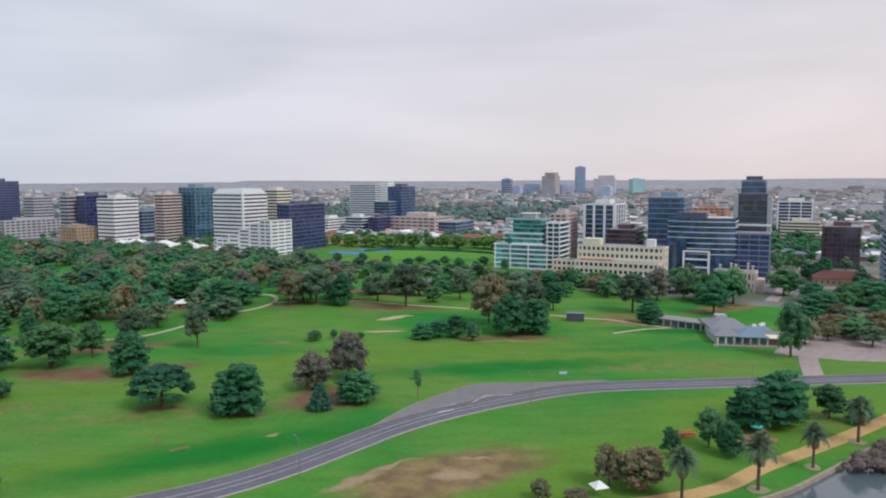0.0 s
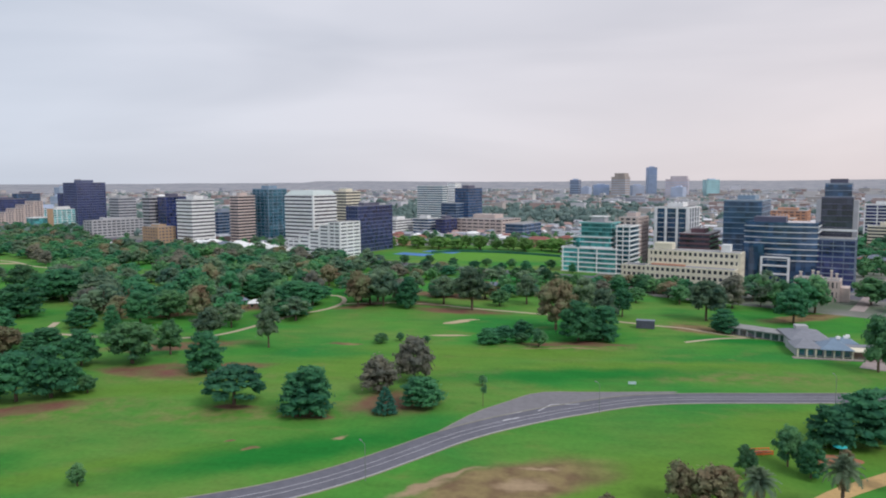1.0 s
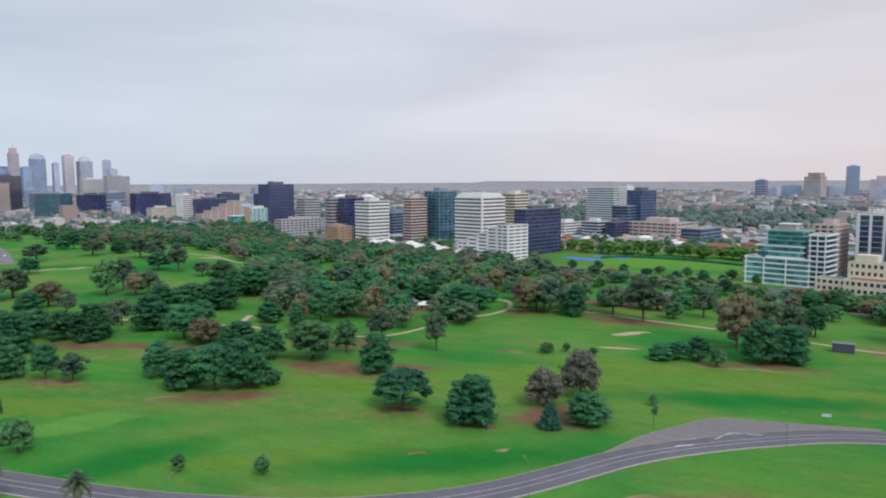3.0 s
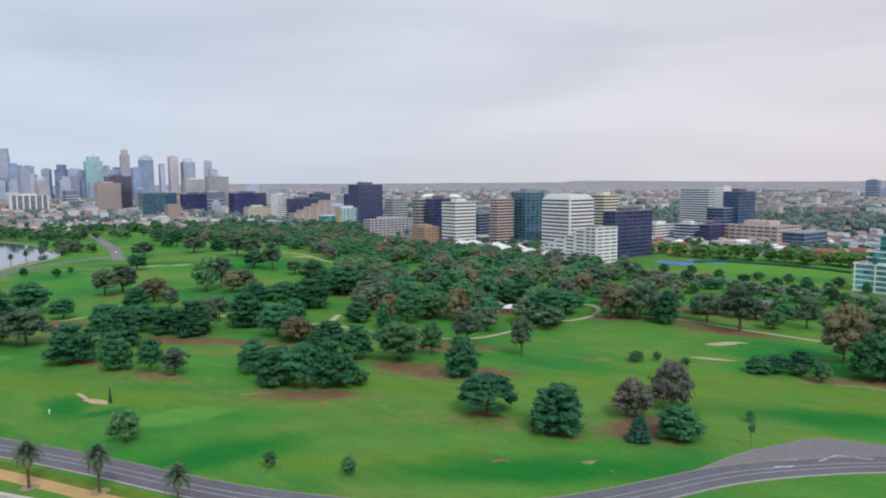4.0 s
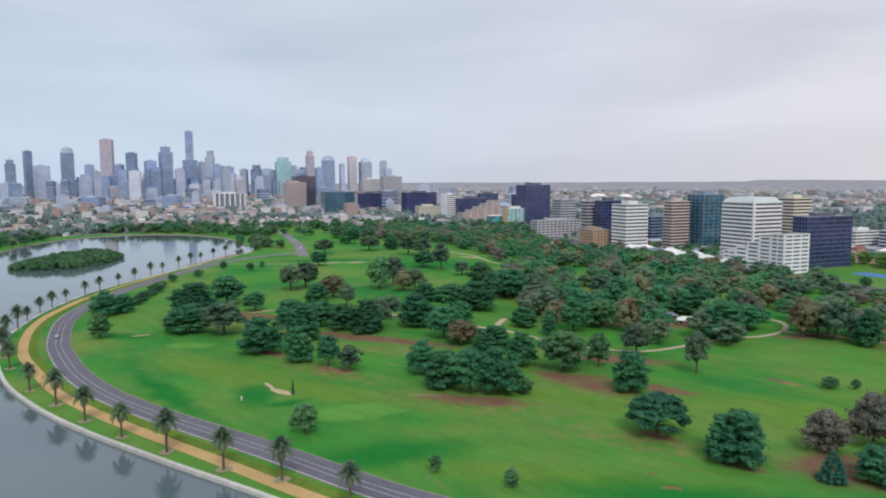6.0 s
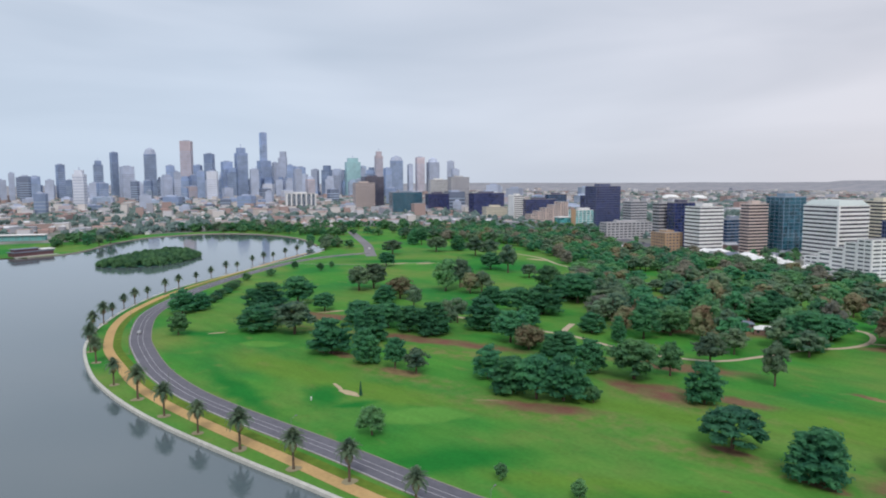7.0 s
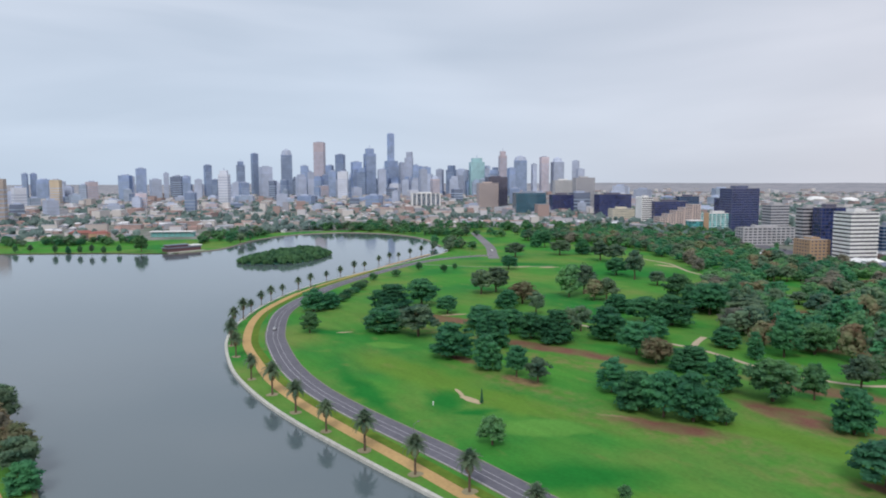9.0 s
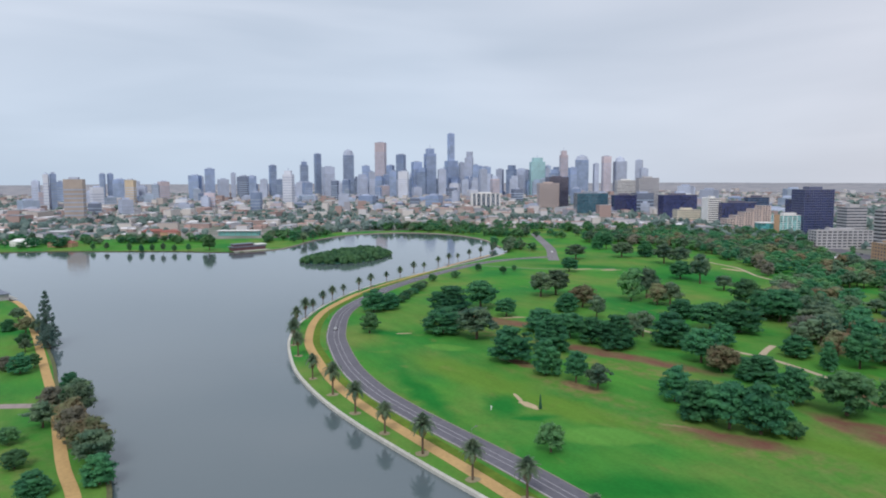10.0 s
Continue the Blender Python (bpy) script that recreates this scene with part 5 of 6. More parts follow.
def tiered_teal():
    ob = thing("apartment_building", pose(45, 498, 0, 0, 0, AVENUE_TURN), "tiered glass apartment building with teal panes and white balconies", "apartment building", "buildings along the avenue")
    storeys(ob, 12, 18, 0, 17, WALL["white"], GLASS["teal"], 3.3, 0.24, 0, 0.5, 1.0, x0=-39)
    storeys(ob, 26, 22, 0, 17, WALL["white"], GLASS["teal"], 3.3, 0.26, 0, 0.5, 1.2, x0=-26)
    block("glass_shaft", -28.5, -0.9, 0, -26.2, 10, 24, GLASS["teal"], ob)
    storeys(ob, 28, 18, 18, 25, WALL["white"], GLASS["teal"], 3.3, 0.18, 0, 0.5, 1.4, x0=-32, y0=2)
    storeys(ob, 22, 16, 26, 35, WALL["teal"], GLASS["teal"], 3.2, 0.18, 0, 0.5, 1.3, x0=-26, y0=2.5)
    storeys(ob, 9, 20, 0, 33, WALL["white"], GLASS["sea"], 3.2, 0.26, 0, 0.5, 1.1, x0=0.4, y0=3)
    for x in (0.2, 4.6, 9.2):
        block("fin", x, 1.6, 0, x + 0.5, 2.4, 34.5, WALL["white"], ob)
    for x, z in ((-38.8, 17.5), (-26.9, 17.5), (-13, 17.5)):
        block("fin", x, -1.7, 0, x + 0.6, -0.9, z, WALL["white"], ob)
    block("penthouse", -20, 6, 36, -10, 14, 39.5, WALL["grey"], ob)
    block("penthouse_cap", -21, 5, 39.52, -9, 15, 40.1, WALL["white"], ob)


def cream_block():
    ob = thing("office_building", pose(111, 431, 0, 0, 0, AVENUE_TURN), "long cream three storey building with rows of square windows", "office building", "buildings along the avenue")
    storeys(ob, 54, 14, 0, 21.5, WALL["cream"], GLASS["dark"], 4.4, 0.52, 3.0, 1.3, 0.35, x0=-54)
    storeys(ob, 16, 12, 0, 11, WALL["cream"], GLASS["dark"], 4.2, 0.5, 3.0, 1.2, 0.35, x0=-71)
    storeys(ob, 52, 9, 0, 12.5, WALL["cream"], GLASS["dark"], 4.2, 0.5, 3.0, 1.2, 0.35, x0=-53, y0=-10)
    # plain salmon block, added for an unidentified pink and yellow spot
    block("terrace_canopy", -50, -7.5, 13.6, -30, -4.5, 14.6, WALL["orange"], ob, "low salmon block on the terrace")
    block("stair_head", -51, 2, 22.5, -40, 10, 26.5, WALL["cream"], ob)
    block("stair_head", -11, 2, 22.5, -6, 8, 27, WALL["white"], ob)


def curved_glass():
    ob = thing("apartment_building", pose(142, 447, 0, 0, 0, AVENUE_TURN), "curved glass apartment block with white balcony edges", "apartment building", "buildings along the avenue")
    n = 12

    def ring(x0, w, bulge, y1, z0, z1, grow):
        v = []
        for z in (z0, z1):
            for k in range(n + 1):
                t = k / n
                v.append((x0 + w * t - grow + 2 * grow * t, -bulge * math.sin(math.pi * t) - grow, z))
            v += [(x0 + w + grow, y1 + grow, z), (x0 - grow, y1 + grow, z)]
        m = n + 3
        f = [tuple(range(m))[::-1], tuple(range(m, 2 * m))] + [(k, (k + 1) % m, m + (k + 1) % m, m + k) for k in range(m)]
        return v, f

    v, f = ring(-24, 40, 3.5, 20, 0, 40, 0)
    part("glazing", mesh_of("glazing", v, f, GLASS["blue"]), ob)
    v, f = ring(-24, 40, 3.5, 20, 0, 0.35, 0.5)
    me = mesh_of("balcony_edge", v, f, WALL["white"])
    for k in range(5, 12):
        part("balcony_edge", me, ob, at=pose(0, 0, 3.4 * k))
    block("glass_wing", -24.5, -5.5, 0, -12, 4, 27, GLASS["blue"], ob)
    for z in (3.5, 8.5, 13.5, 18.5):
        block("frame_rail", -14, -6.2, z, 2.2, -4.4, z + 0.9, WALL["white"], ob)
    for x in (-14, 1.0):
        block("frame_post", x, -6.3, 0, x + 1.2, -4.5, 19.4, WALL["white"], ob)
    block("roof_cabin", -20, 5, 40, -2, 15, 43, WALL["dark"], ob)


def crown_tower():
    ob = thing("office_building", pose(183, 455, 0, 0, 0, AVENUE_TURN), "tall dark glass tower with a stone frame and blue crown", "office building", "buildings along the avenue")
    storeys(ob, 17, 24, 0, 54, WALL["dark"], GLASS["dark"], 3.6, 0.15, 0, 0.5, 0.15, x0=-19)
    storeys(ob, 14.5, 20, 55, 62.5, WALL["blue"], GLASS["blue"], 3.6, 0.1, 0, 0.5, 0.1, x0=-17.5, y0=1)
    for x in (-21.6, -1.7):
        block("stone_pier", x, -1.2, 0, x + 2.6, 12, 53, WALL["grey"], ob)
    for z in (29, 34):
        block("stone_band", -21.6, -1.4, z, 0.9, -0.3, z + 1.4, WALL["white"], ob)
    block("roof_cabin", -15, 4, 63.5, -5.5, 12, 66, WALL["dark"], ob)
    low = thing("office_building", pose(175, 434, 0, 0, 0, AVENUE_TURN), "wide blue glass office block at the foot of a tower", "office building", "buildings along the avenue")
    storeys(low, 34, 18, 0, 30, WALL["blue"], GLASS["navy"], 3.5, 0.2, 5.6, 0.25, 0.2, x0=-34)
    block("end_wall", -36, -0.5, 0, -34.3, 17, 31, WALL["grey"], low)


def mansion():
    ob = thing("mansion", pose(154, 399, 0, 0, 0, AVENUE_TURN), "pale Victorian mansion with arched windows and a balustrade", "mansion")
    storeys(ob, 22, 15, 0, 10.5, WALL["pink"], GLASS["dark"], 5.0, 0.4, 2.2, 1.2, 0.3, x0=-22)
    for k in range(22):
        block("baluster", k - 21.62, -0.3, 11.5, k - 21.38, 0, 12.3, WALL["pink"], ob)
    block("handrail", -22.3, -0.4, 12.3, 0.3, 0.1, 12.6, WALL["pink"], ob)
    for x, z in ((-20, 14.5), (-14, 15.5), (-11.5, 15), (-5, 16), (-2.5, 14.5)):
        chimney = block("chimney", x, 5, 11.5, x + 1.1, 6.4, z, WALL["pink"], ob)
        block("chimney_cap", x - 0.2, 4.8, z + 0.01, x + 1.3, 6.6, z + 0.35, WALL["cream"], chimney)
    block("parapet_block", -13.5, -0.5, 12.7, -8.5, 0.2, 14.2, WALL["pink"], ob)
    block("porch", -15, -3, 0, -7, -0.4, 5.2, WALL["pink"], ob)
    block("side_bay", 0.4, 2, 0, 4.5, 12, 7.5, WALL["pink"], ob)


for build in (tan_terraces, striped_tower, stepped_flats, tiered_teal, cream_block, curved_glass, crown_tower, mansion):
    build()


def house(x, y, w, d, h, roof, wall, turn, label, pitch=0.45):
    ob = thing("house", pose(x, y, 0, 0, 0, turn), label, "house", "low houses")
    block("wall", -w / 2, -d / 2, 0, w / 2, d / 2, h, wall, ob)
    e, t = 0.6, h + d * 0.5 * pitch
    i = min(w, d) * 0.35
    v = [(-w / 2 - e, -d / 2 - e, h), (w / 2 + e, -d / 2 - e, h), (w / 2 + e, d / 2 + e, h), (-w / 2 - e, d / 2 + e, h), (-w / 2 + i, 0, t), (w / 2 - i, 0, t)]
    part("roof", mesh_of("roof", v, [(0, 1, 5, 4), (1, 2, 5), (2, 3, 4, 5), (3, 0, 4), (3, 2, 1, 0)], roof), ob)
    n = max(2, int(w / 3))
    for k in range(n):
        c = -w / 2 + w * (k + 0.5) / n
        for yy in (-d / 2 - 0.06, d / 2 - 0.02):
            block("window", c - 0.6, yy, 1.0, c + 0.6, yy + 0.08, 2.4, GLASS["dark"], ob)
    block("chimney", w * 0.2, -0.5, h, w * 0.2 + 0.8, 0.3, t + 0.8, wall, ob)
    return ob


for x, y, w, d, h, r, c, turn, words in (
        (221, 436, 34, 17, 4, "red", "tan", -20, "long house with a red tiled roof"), (250, 420, 22, 13, 5, "red", "tan", -24, "house with a red tiled roof"), (262, 398, 22, 14, 5, "red", "brown", -20, "house with a red tiled roof"),
        (-151, 345, 11, 7, 2.8, "white", "brown", 20, "small house with a pale metal roof among trees"), (-166, 352, 9, 6, 2.4, "slate", "brown", 40, "small house with a grey roof among trees"),
        (-10, 690, 22, 12, 8, "red", "tan", -24, "brick house with red roof beyond the oval"),
        (20, 650, 18, 12, 8, "slate", "white", -24, "white house beyond the oval"), (-35, 415, 18, 8, 3.5, "slate", "tan", 5, "low pavilion among trees"),
        (-245, 588, 22, 12, 7, "white", "white", -24, "low white terrace house"), (-272, 600, 20, 12, 7, "white", "white", -24, "low white terrace house"), (-220, 578, 16, 11, 6, "white", "white", -24, "low white terrace house"),
        (-300, 615, 22, 12, 7, "slate", "white", -24, "low white terrace house with grey roof"), (-335, 632, 18, 12, 7, "white", "white", -24, "low white terrace house"), (-258, 596, 10, 12, 9, "white", "white", -24, "low white terrace house"),
        (-285, 608, 12, 12, 9, "white", "white", -24, "low white terrace house"), (-318, 622, 14, 12, 9, "white", "white", -24, "low white terrace house")):
    house(x, y, w, d, h, WALL[r], WALL[c], turn, words)

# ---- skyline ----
# Base colours paled and blued for haze; ochre and tan keep their own.
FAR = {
    "a": mat("hazed_blue_glass", (0.30, 0.39, 0.58), 0.45, metal=0.6, var=0.2, scale=0.05, obj=0.22),
    "b": mat("hazed_grey_stone", (0.41, 0.47, 0.61), 0.6, var=0.15, scale=0.05, obj=0.15),
    "c": mat("hazed_pink_stone", (0.52, 0.46, 0.51), 0.6, var=0.15, scale=0.05, obj=0.15),
    "d": mat("hazed_green_glass", (0.37, 0.59, 0.63), 0.45, metal=0.5, var=0.15, scale=0.05, obj=0.1),
    "w": mat("hazed_white_render", (0.63, 0.67, 0.77), 0.6, var=0.1, scale=0.05),
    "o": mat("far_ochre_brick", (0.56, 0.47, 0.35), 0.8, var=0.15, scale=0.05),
    "e": mat("hazed_steel_glass", (0.39, 0.48, 0.61), 0.45, metal=0.6, var=0.2, scale=0.05, obj=0.2),
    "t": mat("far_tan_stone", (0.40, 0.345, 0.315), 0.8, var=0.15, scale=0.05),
    "k": mat("hazed_dark_glass", (0.22, 0.27, 0.38), 0.25, metal=0.5, var=0.15, scale=0.05),
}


def tower(yaw, dist, width, height, look_key, top=0, label="tall city tower in the distance"):
    """A far tower: shaft with window bands, set-back and crown."""
    a = radians(yaw)
    x, y = -math.sin(a) * dist - 4.6, math.cos(a) * dist + 4.7
    ob = thing("skyscraper", pose(x, y, 0, 0, 0, yaw + 20 * math.sin(yaw * 7)), label, "skyscraper", "city skyline")
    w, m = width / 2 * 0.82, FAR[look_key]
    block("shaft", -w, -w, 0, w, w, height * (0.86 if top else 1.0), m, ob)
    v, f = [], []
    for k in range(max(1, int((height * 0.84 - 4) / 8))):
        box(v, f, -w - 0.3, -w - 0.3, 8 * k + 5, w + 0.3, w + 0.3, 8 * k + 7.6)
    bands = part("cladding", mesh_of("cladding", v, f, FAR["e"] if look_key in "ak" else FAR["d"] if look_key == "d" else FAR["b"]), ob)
    tagged(bands, "banded cladding with rows of small windows", kind="stuff")
    if top == 1:
        block("crown", -w * 0.7, -w * 0.7, height * 0.86, w * 0.7, w * 0.7, height * 0.96, m, ob)
        block("mast", -1.2, -1.2, height * 0.96, 1.2, 1.2, height * 1.03, FAR["b"], ob)
    elif top == 2:
        n = 10
        v = [(w * math.cos(2 * math.pi * i / n), w * math.sin(2 * math.pi * i / n), height * 0.86) for i in range(n)]
        v += [(0.75 * w * math.cos(2 * math.pi * i / n), 0.75 * w * math.sin(2 * math.pi * i / n), height * 0.95) for i in range(n)]
        v.append((0, 0, height))
        f = [(i, (i + 1) % n, n + (i + 1) % n, n + i) for i in range(n)] + [(n + i, n + (i + 1) % n, 2 * n) for i in range(n)]
        part("dome", mesh_of("dome", v, f, FAR["b"]), ob)
    elif top == 3:
        block("crown", -w * 0.55, -w, height * 0.86, w * 0.9, w * 0.6, height, m, ob)
    else:
        block("roof_plant", -w * 0.5, -w * 0.5, height, w * 0.5, w * 0.5, height + 4, FAR["b"], ob)
    return ob


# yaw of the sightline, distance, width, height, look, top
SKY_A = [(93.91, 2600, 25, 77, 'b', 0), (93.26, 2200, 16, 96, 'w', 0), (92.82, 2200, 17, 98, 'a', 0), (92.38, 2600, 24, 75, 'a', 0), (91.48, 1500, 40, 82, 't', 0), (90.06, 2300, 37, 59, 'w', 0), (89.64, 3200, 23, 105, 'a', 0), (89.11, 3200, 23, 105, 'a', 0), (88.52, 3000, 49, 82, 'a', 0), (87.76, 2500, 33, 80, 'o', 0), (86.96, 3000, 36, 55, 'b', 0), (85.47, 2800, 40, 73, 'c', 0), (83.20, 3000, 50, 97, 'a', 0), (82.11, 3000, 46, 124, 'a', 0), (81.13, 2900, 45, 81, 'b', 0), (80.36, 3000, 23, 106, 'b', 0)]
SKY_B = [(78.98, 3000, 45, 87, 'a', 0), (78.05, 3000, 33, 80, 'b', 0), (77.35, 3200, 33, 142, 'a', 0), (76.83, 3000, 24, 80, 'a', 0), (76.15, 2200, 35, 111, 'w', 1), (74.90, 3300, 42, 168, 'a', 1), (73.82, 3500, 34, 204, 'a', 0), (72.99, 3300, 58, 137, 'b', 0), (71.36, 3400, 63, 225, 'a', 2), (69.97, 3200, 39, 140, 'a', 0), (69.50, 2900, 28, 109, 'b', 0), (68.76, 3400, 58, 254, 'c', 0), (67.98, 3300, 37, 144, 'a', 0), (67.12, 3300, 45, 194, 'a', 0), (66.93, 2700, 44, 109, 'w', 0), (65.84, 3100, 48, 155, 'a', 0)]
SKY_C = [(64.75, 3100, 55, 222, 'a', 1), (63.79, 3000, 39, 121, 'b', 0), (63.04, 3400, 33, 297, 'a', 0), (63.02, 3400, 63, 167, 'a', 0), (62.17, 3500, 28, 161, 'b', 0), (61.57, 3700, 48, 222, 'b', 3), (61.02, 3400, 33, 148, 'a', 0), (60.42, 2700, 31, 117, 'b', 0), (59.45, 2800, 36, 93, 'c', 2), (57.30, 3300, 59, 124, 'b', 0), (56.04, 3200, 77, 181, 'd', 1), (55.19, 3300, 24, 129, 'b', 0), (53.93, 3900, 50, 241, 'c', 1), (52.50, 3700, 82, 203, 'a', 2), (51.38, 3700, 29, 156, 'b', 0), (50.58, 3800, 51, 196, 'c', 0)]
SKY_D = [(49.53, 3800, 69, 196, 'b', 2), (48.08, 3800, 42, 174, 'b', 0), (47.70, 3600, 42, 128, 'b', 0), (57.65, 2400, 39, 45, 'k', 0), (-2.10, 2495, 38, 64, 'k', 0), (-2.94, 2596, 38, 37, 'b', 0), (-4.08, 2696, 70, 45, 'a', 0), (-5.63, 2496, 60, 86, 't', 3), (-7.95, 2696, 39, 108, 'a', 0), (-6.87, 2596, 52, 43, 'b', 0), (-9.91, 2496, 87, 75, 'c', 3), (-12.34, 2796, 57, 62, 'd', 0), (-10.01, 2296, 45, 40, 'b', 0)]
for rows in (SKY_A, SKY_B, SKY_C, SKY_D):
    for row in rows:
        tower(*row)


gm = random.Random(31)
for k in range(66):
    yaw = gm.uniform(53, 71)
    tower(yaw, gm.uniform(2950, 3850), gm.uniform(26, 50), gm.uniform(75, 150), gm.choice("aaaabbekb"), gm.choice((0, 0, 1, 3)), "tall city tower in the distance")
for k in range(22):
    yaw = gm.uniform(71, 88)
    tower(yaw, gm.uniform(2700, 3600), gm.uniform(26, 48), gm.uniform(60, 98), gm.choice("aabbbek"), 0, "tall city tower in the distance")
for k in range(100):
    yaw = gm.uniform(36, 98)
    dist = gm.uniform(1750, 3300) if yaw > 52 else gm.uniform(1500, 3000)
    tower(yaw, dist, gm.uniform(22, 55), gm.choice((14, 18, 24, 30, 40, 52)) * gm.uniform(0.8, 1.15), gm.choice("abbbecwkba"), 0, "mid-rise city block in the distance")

# ---- suburbs: far too many roofs and trees to count ----


office_spots = []
for o in bpy.data.objects:
    if o.parent is None and o.name.startswith(("office", "apartment", "mansion")):
        c = o.matrix_basis @ Vector((-14, 14, 0))
        office_spots.append((c.x, c.y))


def in_suburb(x, y):
    if inside(park_edge, x, y) or inside(lake_edge, x, y) or (x + 45) ** 2 + (y - 620) ** 2 < 95 ** 2:
        return False
    return not any((x - a) ** 2 + (y - b) ** 2 < 27 ** 2 for a, b in office_spots)


HOUSE_WORDS = [("pale rendered suburban house with a grey roof", "house"), ("brick suburban house with a terracotta roof", "house"), ("white suburban house with a pale metal roof", "house"), ("brown brick suburban house with a dark roof", "house")]
NEAR_SHAPE = [(12, 8, 4.5), (15, 9, 5.5), (10, 7, 3.6)]
NEAR_LOOK = [("white", "slate"), ("tan", "red"), ("white", "white"), ("brown", "slate")]
near_made = {}


def near_mesh(w, d, h, k):
    if (w, k) not in near_made:
        v, f = [], []
        box(v, f, -w / 2, -d / 2, 0, w / 2, d / 2, h)
        e, t, i = 0.5, h + d * 0.25, d * 0.4
        rv = [(-w / 2 - e, -d / 2 - e, h), (w / 2 + e, -d / 2 - e, h), (w / 2 + e, d / 2 + e, h), (-w / 2 - e, d / 2 + e, h), (-w / 2 + i, 0, t), (w / 2 - i, 0, t)]
        rf = [(0, 1, 5, 4), (1, 2, 5), (2, 3, 4, 5), (3, 0, 4), (3, 2, 1, 0)]
        near_made[w, k] = mesh_of("wall", v, f, WALL[NEAR_LOOK[k][0]]), mesh_of("roof", rv, rf, WALL[NEAR_LOOK[k][1]])
    return near_made[w, k]


def suburb():
    near_houses = 0
    g = np.random.default_rng(21)
    hv, hf, hm = [], [], []
    cs, rs, tv, tf = [], [], [], []
    n = 0
    while n < 7800:
        yaw, r = radians(g.uniform(-42, 108)), 620 + 3900 * g.random() ** 1.5
        x, y = -math.sin(yaw) * r, math.cos(yaw) * r
        if not in_suburb(x, y) or near_line(avenue_line, x, y, 45) or near_line(street_line, x, y, 9):
            continue
        deg = math.degrees(yaw)
        if 76.5 < deg < 83 and r < 1140:
            continue
        if (-7 < deg < 13 and 1050 < r < 1750) or (14 < deg < 42 and 1250 < r < 2600 and g.random() < 0.6):
            continue
        n += 1
        if r < 800 and near_houses < 230:
            near_houses += 1
            turn = -24 + (90 if g.random() < 0.4 else 0) + g.normal() * 4
            ob = thing("house", pose(x, y, 0, 0, 0, turn), *HOUSE_WORDS[near_houses % 4][:2], "suburban houses")
            w, d, h = NEAR_SHAPE[near_houses % 3]
            k = near_houses % 4
            part("wall", near_mesh(w, d, h, k)[0], ob)
            part("roof", near_mesh(w, d, h, k)[1], ob)
            continue
        s = len(hv)
        big = g.random() < 0.14 and r > 1000
        w, d, h = (g.uniform(14, 40), g.uniform(10, 20), g.uniform(6, 12)) if big else (g.uniform(7, 16), g.uniform(6, 9), g.uniform(3.2, 5.5))
        t = radians(-24 + (90 if g.random() < 0.4 else 0) + g.normal() * 4)
        c, q = math.cos(t), math.sin(t)
        ridge = h + (0.4 if big else d * 0.28)
        pts = [(-w / 2, -d / 2, 0), (w / 2, -d / 2, 0), (w / 2, d / 2, 0), (-w / 2, d / 2, 0), (-w / 2, -d / 2, h), (w / 2, -d / 2, h), (w / 2, d / 2, h), (-w / 2, d / 2, h), (-w / 2, 0, ridge), (w / 2, 0, ridge)]
        # walls and roof are islands of their own
        for a, b, z in pts[:8]:
            hv.append((x + a * c - b * q, y + a * q + b * c, z))
        for k in range(4):
            hf.append((s + k, s + (k + 1) % 4, s + 4 + (k + 1) % 4, s + 4 + k))
            hm.append(0)
        s2 = len(hv)
        for a, b, z in pts[4:]:
            hv.append((x + a * 1.04 * c - b * 1.1 * q, y + a * 1.04 * q + b * 1.1 * c, z + 0.02))
        for fc in ((0, 1, 5, 4), (2, 3, 4, 5), (3, 0, 4), (1, 2, 5)):
            hf.append(tuple(s2 + i for i in fc))
            hm.append(1)
    # larger far blocks: warehouses, flats and halls that run on to the horizon
    for k in range(3600):
        yaw, r = radians(g.uniform(-44, 108)), 1500 + 3100 * g.random() ** 0.8
        x, y = -math.sin(yaw) * r, math.cos(yaw) * r
        if not in_suburb(x, y):
            continue
        s = len(hv)
        w, d, h = g.uniform(14, 55), g.uniform(12, 26), g.uniform(5, 15) * (1.7 if g.random() < 0.08 else 1)
        t = radians(-24 + g.normal() * 5)
        c, q = math.cos(t), math.sin(t)
        for top in (0, h):
            for a, b in ((-w / 2, -d / 2), (w / 2, -d / 2), (w / 2, d / 2), (-w / 2, d / 2)):
                hv.append((x + a * c - b * q, y + a * q + b * c, top))
        for k2 in range(4):
            hf.append((s + k2, s + (k2 + 1) % 4, s + 4 + (k2 + 1) % 4, s + 4 + k2))
            hm.append(0)
        s2 = len(hv)
        for a, b in ((-w / 2, -d / 2), (w / 2, -d / 2), (w / 2, d / 2), (-w / 2, d / 2)):
            hv.append((x + a * 1.02 * c - b * 1.02 * q, y + a * 1.02 * q + b * 1.02 * c, h + 0.3))
        hf.append((s2, s2 + 1, s2 + 2, s2 + 3))
        hm.append(1)
    # wall and roof tones are paler and cooler, taking in distance haze
    walls = ramp_mat("suburb_walls", ((0.0, (0.60, 0.58, 0.58)), (0.3, (0.46, 0.42, 0.41)), (0.5, (0.37, 0.28, 0.27)), (0.7, (0.58, 0.58, 0.63)), (0.85, (0.34, 0.35, 0.41))), 1, isl=True)
    roofs = ramp_mat("suburb_roofs", ((0.0, (0.34, 0.37, 0.42)), (0.25, (0.40, 0.26, 0.24)), (0.42, (0.25, 0.27, 0.33)), (0.58, (0.71, 0.72, 0.77)), (0.76, (0.42, 0.31, 0.28)), (0.86, (0.42, 0.42, 0.47))), 1, isl=True)
    tagged(new("suburb_houses", mesh_of("suburb_houses", hv, hf, [walls, roofs], hm)), "mixed low suburban houses with grey and terracotta roofs", "houses", kind="stuff")
